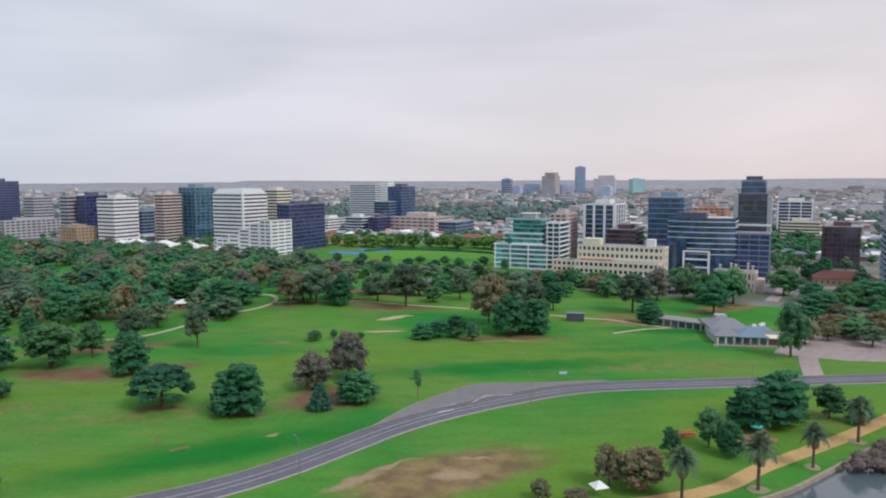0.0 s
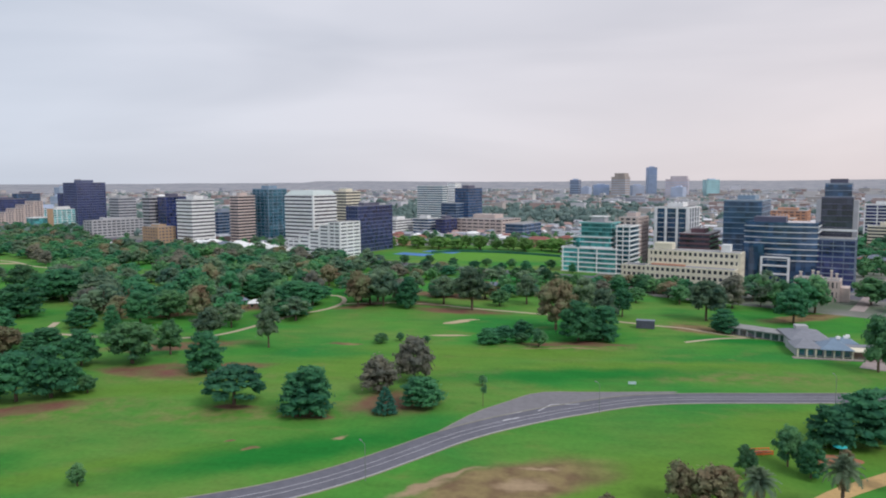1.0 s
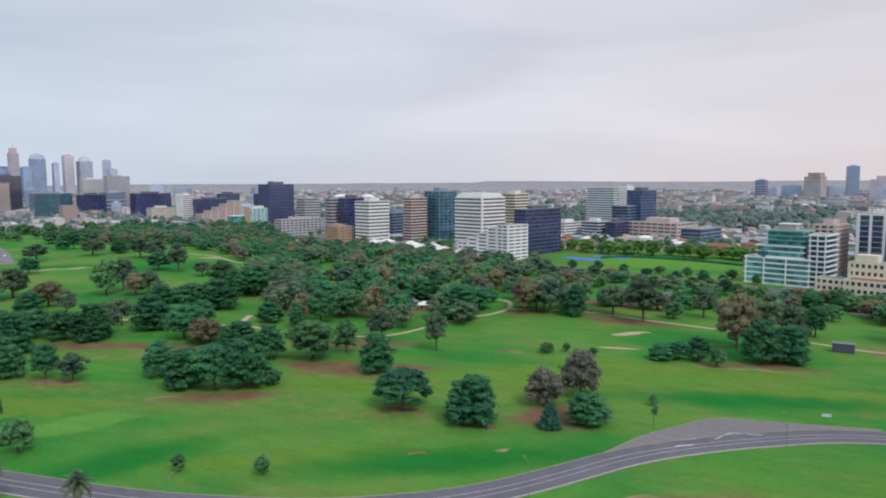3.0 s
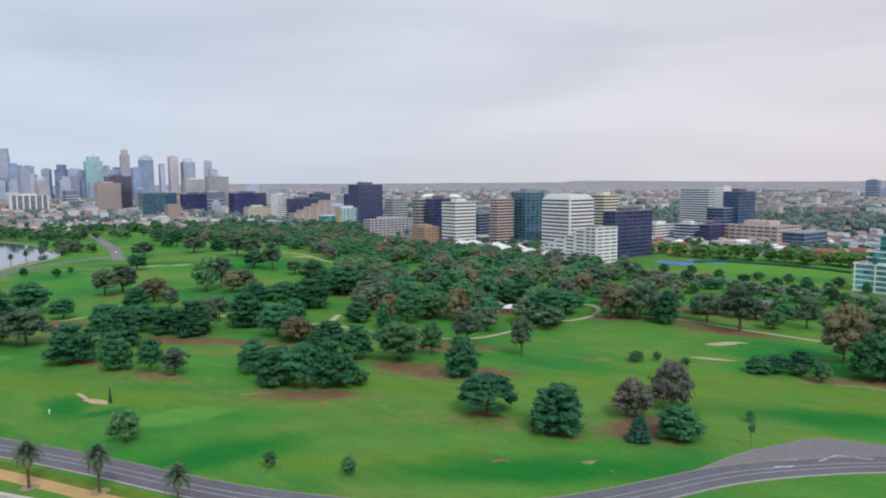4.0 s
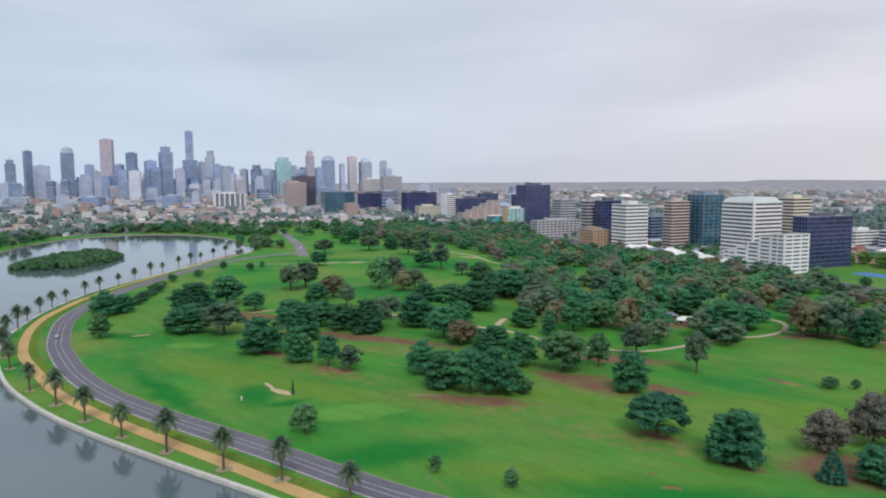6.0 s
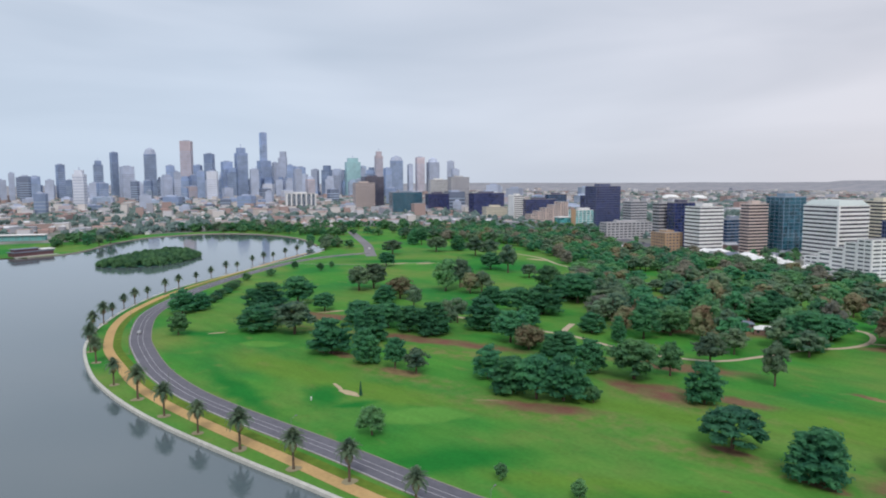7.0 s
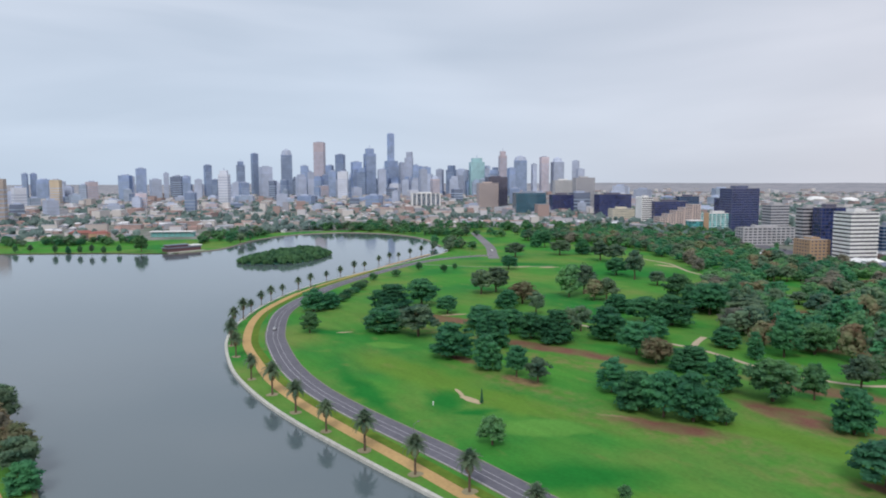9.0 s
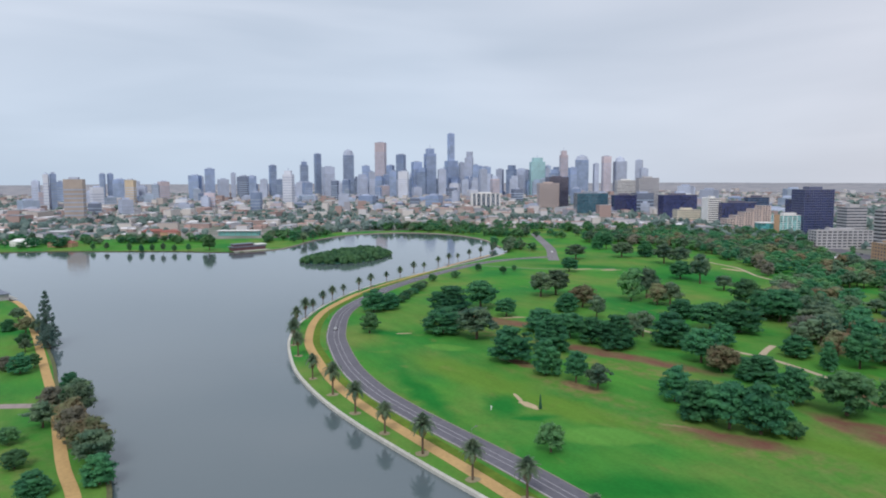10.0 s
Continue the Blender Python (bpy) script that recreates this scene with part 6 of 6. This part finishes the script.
    bm = bmesh.new()
    bmesh.ops.create_icosphere(bm, subdivisions=2, radius=1)
    fine = np.array([v.co[:] for v in bm.verts]), np.array([[v.index for v in f.verts] for f in bm.faces])
    bm.free()
    bm = bmesh.new()
    bmesh.ops.create_icosphere(bm, subdivisions=1, radius=1)
    rough = np.array([v.co[:] for v in bm.verts]), np.array([[v.index for v in f.verts] for f in bm.faces])
    bm.free()
    allv, allf, n, base = [], [], 0, 0
    near_trees = []
    while n < 7600:
        yaw, r = radians(g.uniform(-44, 110)), 520 + 4000 * g.random() ** 1.35
        x, y = -math.sin(yaw) * r, math.cos(yaw) * r
        if not in_suburb(x, y) or near_line(avenue_line, x, y, 8):
            continue
        dens = noise.noise((x / 260, y / 260, 3.0))
        deg = math.degrees(yaw)
        if 76.5 < deg < 83 and r < 1080:
            continue
        if deg < -12 and g.random() < 0.55:
            continue
        leafy = (-7 < deg < 13 and 1050 < r < 1750) or (14 < deg < 42 and 1250 < r < 2600)
        if not leafy and dens < 0.02 and g.random() < 0.86:
            continue
        n += 1
        s = g.uniform(3.2, 7.0)
        if r < 880:
            near_trees.append((x, y, g.uniform(6, 11), s * 0.95, "peoe"[n % 4]))
            continue
        ico, tri = rough if r > 1700 else fine
        hgt = g.uniform(4.0, 6.5)
        jit = 1 + 0.34 * np.sin(ico @ g.normal(size=3) * 3.0 + g.uniform(0, 6))[:, None] + g.normal(size=(len(ico), 1)) * 0.13
        if r > 1700:
            s *= 1.5
        allv.append(ico * jit * [s, s, hgt * 0.9] + [x, y, hgt])
        allf.append(tri + base)
        base += len(ico)
    tagged(new("suburb_trees", mesh_of("suburb_trees", np.concatenate(allv).tolist(), np.concatenate(allf).tolist(), LEAF["wood"])), "street and garden trees between the houses, haze tinted blue green", "trees", kind="stuff")
    for k in range(46):
        near_trees.append((g.uniform(232, 330), g.uniform(575, 720), g.uniform(9, 15), g.uniform(5, 8), "peop"[k % 4]))
    joined_wood(near_trees, "garden_trees", "leafy garden and street trees behind the offices", "distant")


suburb()

# ---- far hills at the horizon ----
v, f = [], []
for k in range(181):
    a = radians(-60 + k)
    top = 50 + 5 * noise.noise((k / 9, 0, 0)) + 3 * noise.noise((k / 2.5, 4, 0)) + (10 if -60 + k < 20 else 0) * max(0, noise.noise((k / 14, 9, 0)) + 0.4)
    for r, z in ((3900, 0), (4450, top * 0.45), (4800, top), (4900, -5)):
        v.append((-math.sin(a) * r, math.cos(a) * r, z))
for k in range(180):
    for j in range(3):
        i = 4 * k + j
        f.append((i, i + 4, i + 5, i + 1))
# wooded slopes coloured blue grey, with the distance haze in the base tone
hills = ramp_mat("hazed_hills", ((0.3, (0.21, 0.225, 0.26)), (0.5, (0.27, 0.275, 0.31)), (0.7, (0.33, 0.32, 0.35))), 0.02)
tagged(new("backdrop_hills", mesh_of("backdrop_hills", v, f, hills, smooth=True)), "low wooded hills along the horizon, tinted blue grey for haze", "hills", kind="structure")

# ---- clubhouse, small buildings ----
WHITE = WALL["white"]
METAL = mat("galvanised_metal", (0.22, 0.23, 0.24), 0.55, metal=0.3, var=0.15)


def hip_roof(name, ob, x0, y0, x1, y1, z, rise, material, e=0.8):
    i = min(x1 - x0, y1 - y0) * 0.45
    yc = (y0 + y1) / 2
    v = [(x0 - e, y0 - e, z), (x1 + e, y0 - e, z), (x1 + e, y1 + e, z), (x0 - e, y1 + e, z), (x0 + i, yc, z + rise), (x1 - i, yc, z + rise),
         (x0 - e, y0 - e, z - 0.25), (x1 + e, y0 - e, z - 0.25), (x1 + e, y1 + e, z - 0.25), (x0 - e, y1 + e, z - 0.25)]
    f = [(0, 1, 5, 4), (1, 2, 5), (2, 3, 4, 5), (3, 0, 4), (9, 8, 7, 6), (6, 7, 1, 0), (7, 8, 2, 1), (8, 9, 3, 2), (9, 6, 0, 3)]
    return part(name, mesh_of(name, v, f, material), ob)


BLUE_ROOF = mat("blue_roof_sheet", (0.155, 0.225, 0.315), 0.5, var=0.15, scale=0.5)
LEAD_ROOF = mat("lead_grey_roof", (0.21, 0.22, 0.26), 0.6, var=0.15, scale=0.5)
club = thing("clubhouse", pose(92, 275, 0, 0, 0, -4), "golf clubhouse with blue grey hip roofs and a glazed front", "clubhouse")
block("body", 0, 0, 0, 19, 16, 3.4, WALL["grey"], club)
block("rear_hall", 1, 16.2, 0, 14, 30, 4.0, WALL["grey"], club)
for k in range(6):
    block("window", 0.7 + 3.1 * k, -0.08, 0.5, 2.9 + 3.1 * k, 0.06, 2.7, GLASS["sea"], club)
for k in range(7):
    block("column", 0.05 + 3.1 * k, -1.3, 0, 0.55 + 3.1 * k, -0.9, 3.2, WALL["cream"], club)
hip_roof("front_roof", club, -0.6, -1.2, 8.6, 9.5, 3.45, 2.6, LEAD_ROOF, 0.4)
hip_roof("bay_roof", club, 8.2, -2.4, 18.6, 8.5, 3.5, 2.9, BLUE_ROOF, 0.4)
hip_roof("rear_roof", club, 0.6, 9.6, 15, 30.5, 4.05, 2.7, LEAD_ROOF, 0.5)
hip_roof("side_roof", club, 15.4, 8.8, 24, 18, 3.5, 1.6, BLUE_ROOF, 0.3)
block("roof_cabin", 5, 21, 6.0, 9.5, 25, 7.4, WALL["grey"], club)
for x, y in ((17, 11), (20, 12.4), (21.5, 14.6)):
    block("roof_unit", x, y, 4.6, x + 1.3, y + 1.1, 5.7, WHITE, club)
block("annex", 19.3, -0.5, 0, 28, 8.4, 2.8, WALL["brown"], club)
block("annex_roof", 18.9, -2.2, 2.85, 28.8, 4.6, 3.15, WALL["cream"], club, "flat cream roof over the annex")
block("annex_back_roof", 18.9, 4.8, 3.0, 28.8, 9.0, 3.4, LEAD_ROOF, club)
block("terrace", -2, -4.5, 0, 29, -2.5, 0.35, PAVING, club)
for k in range(16):
    block("terrace_post", -1.8 + 2.0 * k, -4.4, 0.36, -1.7 + 2.0 * k, -4.3, 1.3, METAL, club)
block("terrace_rail", -1.8, -4.42, 1.3, 28.8, -4.3, 1.38, METAL, club)
wing = thing("range_building", pose(79, 313, 0, 0, 0, -36), "long low building with a grey flat roof behind the clubhouse", "building")
block("body", 0, -3, 0, 30, 4, 3.0, WALL["grey"], wing)
block("roof", -0.8, -4.2, 3.0, 30.8, 4.8, 3.4, WALL["roof"], wing)
for k in range(9):
    block("bay", 0.8 + 3.25 * k, -3.1, 0.2, 3.2 + 3.25 * k, -2.95, 2.6, GLASS["dark"], wing)
box_c = thing("shipping_container", pose(38.5, 317, 0, 0, 0, -8) @ Matrix.Diagonal((1.3, 1.3, 1.35, 1)), "dark navy storage container on the grass", "container")
block("body", 0, 0, 0.1, 6.1, 2.5, 2.6, WALL["dark"], box_c)
block("lid", -0.1, -0.1, 2.62, 6.2, 2.6, 2.75, WALL["slate"], box_c)
for k in range(11):
    block("rib", 0.3 + 0.55 * k, -0.08, 0.2, 0.42 + 0.55 * k, 0.02, 2.5, WALL["dark"], box_c)
shed = thing("boat_house", pose(-572, -72, 0, 0, 0, 20), "grey flat roofed boat house by the water", "boat house")
block("body", 0, 0, 0, 24, 12, 4, WALL["grey"], shed)
block("roof", -1, -1, 4, 25, 13, 4.5, WALL["slate"], shed)
block("deck", -1, 13.2, 0.2, 25, 17, 0.6, CONCRETE, shed)

# lake pavilion and sports ground on the far shore
pav = thing("pavilion", pose(-812, 140, 0, 0, 0, 108), "dark maroon lakeside pavilion with a white canopy", "pavilion")
block("body", 0, 0, 0, 40, 12, 4, WALL["maroon"], pav)
block("roof", -1, -1, 4, 41, 13, 4.8, WALL["slate"], pav)
block("upper", 2, 3, 4.8, 26, 11, 7, WALL["maroon"], pav)
block("upper_roof", 1, 2, 7, 27, 12, 7.6, WALL["slate"], pav)
block("canopy", 28, 0, 5.4, 42, 12, 6.2, WHITE, pav)
block("jetty", -2, -7, -0.4, 42, -1.4, 0.3, CONCRETE, pav)
stand = thing("grandstand", pose(-1046, 158, 0, 0, 0, 64), "low sports stand with a long white roof", "grandstand")
block("body", 0, 0, 0, 58, 12, 6, WALL["teal"], stand)
block("roof", -1, -3, 7, 59, 13, 7.8, WHITE, stand)
for k in range(8):
    block("post", 2 + 7.7 * k, -2.6, 0, 2.4 + 7.7 * k, -2.2, 7, METAL, stand)
for x, y, w, d, h, r, c, turn, words in (
        (-965, -36, 30, 14, 5, "red", "tan", 60, "red roofed house on the far shore"), (-1000, -80, 26, 14, 6, "white", "white", 60, "white house on the far shore"), (-1040, -40, 22, 14, 6, "slate", "white", 60, "white house with grey roof"),
        (-1090, 75, 30, 14, 7, "red", "brown", 64, "red roofed house beyond the sports ground"), (-1060, 95, 24, 14, 7, "red", "tan", 64, "red roofed house beyond the sports ground")):
    house(x, y, w, d, h, WALL[r], WALL[c], turn, words)

# trees of the far shore
for k, (x, y) in enumerate(((-896, -3), (-888, 11), (-862, 34), (-856, 46), (-845, 57), (-839, 68), (-833, 79), (-832, 94))):
    plant(x - 4, y, 7.5 + (k % 3), 2.8, "eoep"[k % 4], "trees on the far shore")
plant(-838, 117, 17, 7, "e", "trees on the far shore")
shore_rows, gs = [], random.Random(17)
for k in range(150):
    t = gs.random()
    if t < 0.36:
        x, y = gs.uniform(-1090, -950), gs.uniform(-260, -30)
    elif t < 0.6:
        x, y = gs.uniform(-985, -850), gs.uniform(205, 300)
        x -= (y - 205) * 0.7
    else:
        u = gs.random()
        x, y = -1060 + 250 * u + gs.uniform(-18, 18), 390 + 130 * u + gs.uniform(0, 60)
    if not inside(lake_edge, x, y) and not inside(lake_edge, x + 9, y - 5):
        shore_rows.append((x, y, gs.uniform(7, 13), gs.uniform(4.5, 8.5), gs.choice("peoe")))
for k in range(70):
    u = gs.random()
    x, y = -1015 + 110 * u + gs.uniform(-30, 12), -70 + 290 * u + gs.uniform(-12, 12)
    if not inside(lake_edge, x + 14, y):
        shore_rows.append((x, y, gs.uniform(6, 11), gs.uniform(4.5, 7.5), gs.choice("peoe")))
for k in range(16):
    shore_rows.append((gs.uniform(-715, -655), gs.uniform(404, 446), gs.uniform(8, 14), gs.uniform(5, 7), gs.choice("oope")))
for k in range(40):
    shore_rows.append((gs.uniform(-800, -690), gs.uniform(560, 740), gs.uniform(8, 14), gs.uniform(5, 8), gs.choice("peo")))
belt_line = smooth_line([(-1030, 480), (-930, 640), (-790, 770), (-640, 790), (-540, 720)], 8)
for k in range(130):
    p = gs.choice(belt_line)
    shore_rows.append((p.x + gs.uniform(-40, 40), p.y + gs.uniform(-40, 40), gs.uniform(8, 14), gs.uniform(6, 9), gs.choice("peoe")))
# the sports ground lies open towards the water
shore_rows = [q for q in shore_rows if not (0.142 < q[1] / -q[0] < 0.216 and -1060 < q[0])]
for x, y in ((-962, 214), (-972, 228), (-984, 243), (-1002, 256), (-1040, 277)):
    shore_rows.append((x, y, 11, 8, "e"))
joined_wood(shore_rows, "shore_trees", "mixed green trees along the far lake shore", "distant")
lime_rows = [(-150 + 22 * k + gs.uniform(-5, 5), 668 - 3.2 * k + gs.uniform(-8, 8), gs.uniform(9, 13), gs.uniform(6, 8.5), "e") for k in range(9)]
lime_rows += [(-172 + 13.5 * k + gs.uniform(-4, 4), 690 - 2.4 * k + gs.uniform(-6, 6), gs.uniform(8, 12), gs.uniform(5, 7.5), "e") for k in range(16)]
for row in lime_rows:
    ob = plant(*row, "plane trees by the oval")
    for c in ob.children:
        if c.name.startswith("crown"):
            c.material_slots[0].link = "OBJECT"
            c.material_slots[0].material = LEAF["lime"]
    tagged(ob, "bright green plane tree beside the sports oval")

# ---- courts, playground, furniture of the park ----
BLUE = mat("court_blue", (0.06, 0.20, 0.52), 0.8, var=0.12)
for x, y, w, d in ((-168, 575, 26, 14), (-140, 612, 34, 17), (-118, 636, 34, 14)):
    c = thing("sports_court", pose(x, y, 0, 0, 0, -24), "blue hard sports court with white lines", "sports court", "sports courts")
    block("surface", 0, 0, 0.02, w, d, 0.10, BLUE, c)
    for q in (0.8, w / 2, w - 0.95):
        block("line", q, 0.8, 0.105, q + 0.15, d - 0.8, 0.112, PAINT, c)
    for q in (0.8, d - 0.95):
        block("line", 0.96, q, 0.113, w - 0.96, q + 0.15, 0.12, PAINT, c)
play = thing("climbing_frame", pose(49, 172.5, 0, 0, 0, 14) @ Matrix.Diagonal((0.72, 0.72, 0.72, 1)), "orange wooden climbing frame lying low on the grass", "climbing frame")
ORANGE = mat("orange_paint", (0.72, 0.17, 0.05), 0.6, var=0.15)
for x in (0, 3.4, 6.8):
    for y in (0, 2.6):
        block("post", x, y, 0, x + 0.3, y + 0.3, 1.5, ORANGE, play)
for y in (0.02, 2.62):
    block("rail", 0.3, y, 1.2, 6.8, y + 0.25, 1.5, ORANGE, play)
    block("board", 0.3, y + 0.05, 0.2, 6.8, y + 0.2, 0.7, ORANGE, play)
block("deck", 0.4, 0.5, 0.7, 6.7, 2.4, 0.85, WALL["brown"], play)
shade = thing("shade_umbrella", pose(69.5, 175.5, 0), "turquoise shade canopy over the playground", "shade canopy")
v = [(1.7 * math.cos(k * math.pi / 4), 1.7 * math.sin(k * math.pi / 4), 2.3) for k in range(8)] + [(0, 0, 3.0)]
part("canopy", mesh_of("canopy", v, [(k, (k + 1) % 8, 8) for k in range(8)], mat("turquoise_cloth", (0.03, 0.45, 0.48), 0.7, var=0.1)), shade)
block("pole", -0.06, -0.06, 0, 0.06, 0.06, 2.4, METAL, shade)
tent = thing("marquee", pose(24, 139, 0, 0, 0, 20), "small white marquee on the grass", "marquee")
v = [(-1.6, -1.6, 2.2), (1.6, -1.6, 2.2), (1.6, 1.6, 2.2), (-1.6, 1.6, 2.2), (0, 0, 3.4)]
part("canopy", mesh_of("canopy", v, [(0, 1, 4), (1, 2, 4), (2, 3, 4), (3, 0, 4)], WHITE), tent)
for x in (-1.55, 1.5):
    for y in (-1.55, 1.5):
        block("pole", x, y, 0, x + 0.06, y + 0.06, 2.2, METAL, tent)
board = thing("sign_board", pose(25.5, 227, 0, 0, 0, 5) @ Matrix.Diagonal((0.75, 1, 0.75, 1)), "pale blue board on two posts beside the road", "sign board")
block("panel", 0, 0, 0.8, 3.4, 0.12, 1.9, mat("pale_blue_board", (0.50, 0.62, 0.72), 0.6, var=0.1), board)
for x in (0.3, 3.0):
    block("post", x, 0.13, 0, x + 0.12, 0.25, 1.8, METAL, board)
for x, y in ((-211.0, 125.4),):
    fl = thing("tee_marker", pose(x, y, 0), "small white marker on the watered green", "marker", "tee markers")
    block("post", -0.12, -0.12, 0, 0.12, 0.12, 0.9, WHITE, fl)
    block("head", -0.35, -0.12, 0.9, 0.35, 0.12, 1.4, WHITE, fl)
plant(-203.5, 141.0, 5.2, 0.6, "c")
# reeds and shrubs in the corner of the lake, along the wall
cs, rs = [], []
for k in range(150):
    t = gs.random() ** 0.8
    out = gs.uniform(0.6, 3.0 + 13 * min(1, t * 2.2))
    cs.append((78.5 + 50 * t + 0.62 * out, 154.5 + 42 * t - 0.78 * out, gs.uniform(-0.2, 1.2) + min(out, 4) * 0.25))
    rs.append(gs.uniform(1.0, 2.1))
cv, cf = core(cs, rs, 0.8, 0.82)
lv, lf = leaf_cloud(cs, rs, 46, 0.34, 9, 0.9)
s0 = len(cv)
tagged(new("reed_bed", mesh_of("reed_bed", cv + lv, cf + [tuple(i + s0 for i in q) for q in lf], LEAF["reed"])), "dull brown and green reeds growing in the lake corner", "reeds", kind="stuff")


def lamp_post(x, y, turn):
    ob = thing("street_lamp", pose(x, y, 0.1, 0, 0, turn), "slim grey street lamp beside the lakeside drive", "street lamp", "street lamps")
    tv, tf = [], []
    limb(tv, tf, (0, 0, 0), (0, 0, 8.5), 0.09, 0.06, 6)
    part("pole", mesh_of("pole", tv, tf, METAL), ob)
    tv, tf = [], []
    limb(tv, tf, (0, 0, 8.4), (1.6, 0, 8.9), 0.05, 0.04, 5)
    part("arm", mesh_of("arm", tv, tf, METAL), ob)
    block("head", 1.4, -0.15, 8.8, 2.2, 0.15, 8.98, METAL, ob)
    return ob


lamp = None
normals = sides(road_line)
for i in range(6, len(road_line) - 8, 17):
    p, nn = road_line[i], normals[i]
    q = p - nn * 6.3
    turn = math.degrees(math.atan2(nn.y, nn.x))
    if lamp is None:
        lamp = lamp_post(q.x, q.y, turn)
    else:
        copy_thing(lamp, pose(q.x, q.y, 0.1, 0, 0, turn))

# ---- cars ----
TYRE = mat("tyre_rubber", (0.03, 0.03, 0.03), 0.9, var=0.2)
bm = bmesh.new()
bmesh.ops.create_cone(bm, cap_ends=True, segments=14, radius1=0.33, radius2=0.33, depth=0.22)
bmesh.ops.rotate(bm, verts=bm.verts, matrix=Matrix.Rotation(radians(90), 3, "X"))
WHEEL = bpy.data.meshes.new("wheel")
bm.to_mesh(WHEEL)
bm.free()
WHEEL.materials.append(TYRE)

bm = bmesh.new()
bmesh.ops.create_cone(bm, cap_ends=True, segments=10, radius1=0.2, radius2=0.2, depth=0.2)
bmesh.ops.rotate(bm, verts=bm.verts, matrix=Matrix.Rotation(radians(90), 3, "X"))
RIM = bpy.data.meshes.new("rim")
bm.to_mesh(RIM)
bm.free()
RIM.materials.append(METAL)


def car(x, y, turn, paint, words):
    ob = thing("car", pose(x, y, 0.10, 0, 0, turn), words, "car", "parked cars")
    prof = [(-2.15, 0.35), (-2.2, 0.75), (-1.75, 0.92), (-1.2, 1.42), (0.45, 1.45), (1.15, 0.98), (2.0, 0.82), (2.2, 0.55), (2.15, 0.32)]
    n = len(prof)
    v = [(px, -0.86, pz) for px, pz in prof] + [(px, 0.86, pz) for px, pz in prof]
    for i in (3, 4):
        v[i] = (v[i][0], -0.66, v[i][2])
        v[n + i] = (v[n + i][0], 0.66, v[n + i][2])
    f = [tuple(range(n)), tuple(range(2 * n - 1, n - 1, -1))] + [(i, n + i, n + (i + 1) % n, (i + 1) % n) for i in range(n)]
    part("body", mesh_of("body", v, f, paint), ob)
    for sgn in (-1, 1):
        vv = [(-1.05, sgn * 0.76, 1.35), (0.38, sgn * 0.76, 1.38), (0.9, sgn * 0.87, 1.02), (-1.45, sgn * 0.87, 1.0)]
        vv += [(a, b + sgn * 0.02, c) for a, b, c in vv]
        part("side_window", mesh_of("side_window", vv, [(4, 5, 6, 7), (0, 1, 5, 4), (1, 2, 6, 5), (2, 3, 7, 6), (3, 0, 4, 7)], GLASS["dark"]), ob)
        for wx in (-1.35, 1.35):
            wh = part("wheel", WHEEL, ob, at=pose(wx, sgn * 0.8, 0.33))
            part("rim", RIM, wh, "silver wheel rim", at=pose(0, sgn * 0.03, 0))
    return ob


PAINTS = [mat("white_car_paint", (0.75, 0.76, 0.78), 0.3, var=0.05), mat("silver_car_paint", (0.40, 0.41, 0.43), 0.3, metal=0.5, var=0.05), mat("dark_car_paint", (0.05, 0.055, 0.07), 0.3, var=0.05), mat("red_car_paint", (0.40, 0.04, 0.04), 0.3, var=0.05)]
car(-362, 116.4, 155, PAINTS[1], "silver car on the lakeside drive")
car(-634, 449, 150, PAINTS[0], "white car on the far road")
for k in range(16):
    i = 14 + k * 7
    if i < len(avenue_line):
        p, q = avenue_line[i], avenue_line[i - 1]
        d = (p - q).normalized()
        nn = Vector((-d.y, d.x)) * (4.5 if k % 2 else -4.5)
        car(p.x + nn.x, p.y + nn.y, math.degrees(math.atan2(d.y, d.x)) + (180 if k % 2 else 0), PAINTS[(k * 5) % 4], "car on the avenue before the offices")

# white domes of a stadium far off
for x, y, r in ((-1327, 2236, 32), (-1245, 2283, 27)):
    ob = thing("stadium_dome", pose(x, y, 0), "white domed stadium roof far off", "dome", "stadium domes")
    bm = bmesh.new()
    bmesh.ops.create_uvsphere(bm, u_segments=20, v_segments=10, radius=r)
    bmesh.ops.delete(bm, geom=[q for q in bm.verts if q.co.z < -0.5], context="VERTS")
    for q in bm.verts:
        q.co.z = q.co.z * 0.42 + 7
    part_bm("shell", bm, WHITE, ob)
    block("drum", -r * 0.9, -r * 0.9, 0, r * 0.9, r * 0.9, 7, WALL["grey"], ob)

# clipped hedge behind the sports oval
hedge_line = smooth_line([(-106, 622), (-83, 636), (-35, 628), (8, 604), (16, 590)], 4)
v, f = strip(hedge_line, -0.9, 0.9, 1.9, 1.95)
tagged(new("hedge", mesh_of("hedge", v, f, LEAF["c"])), "clipped dark green hedge round the sports oval", "hedge", kind="structure")
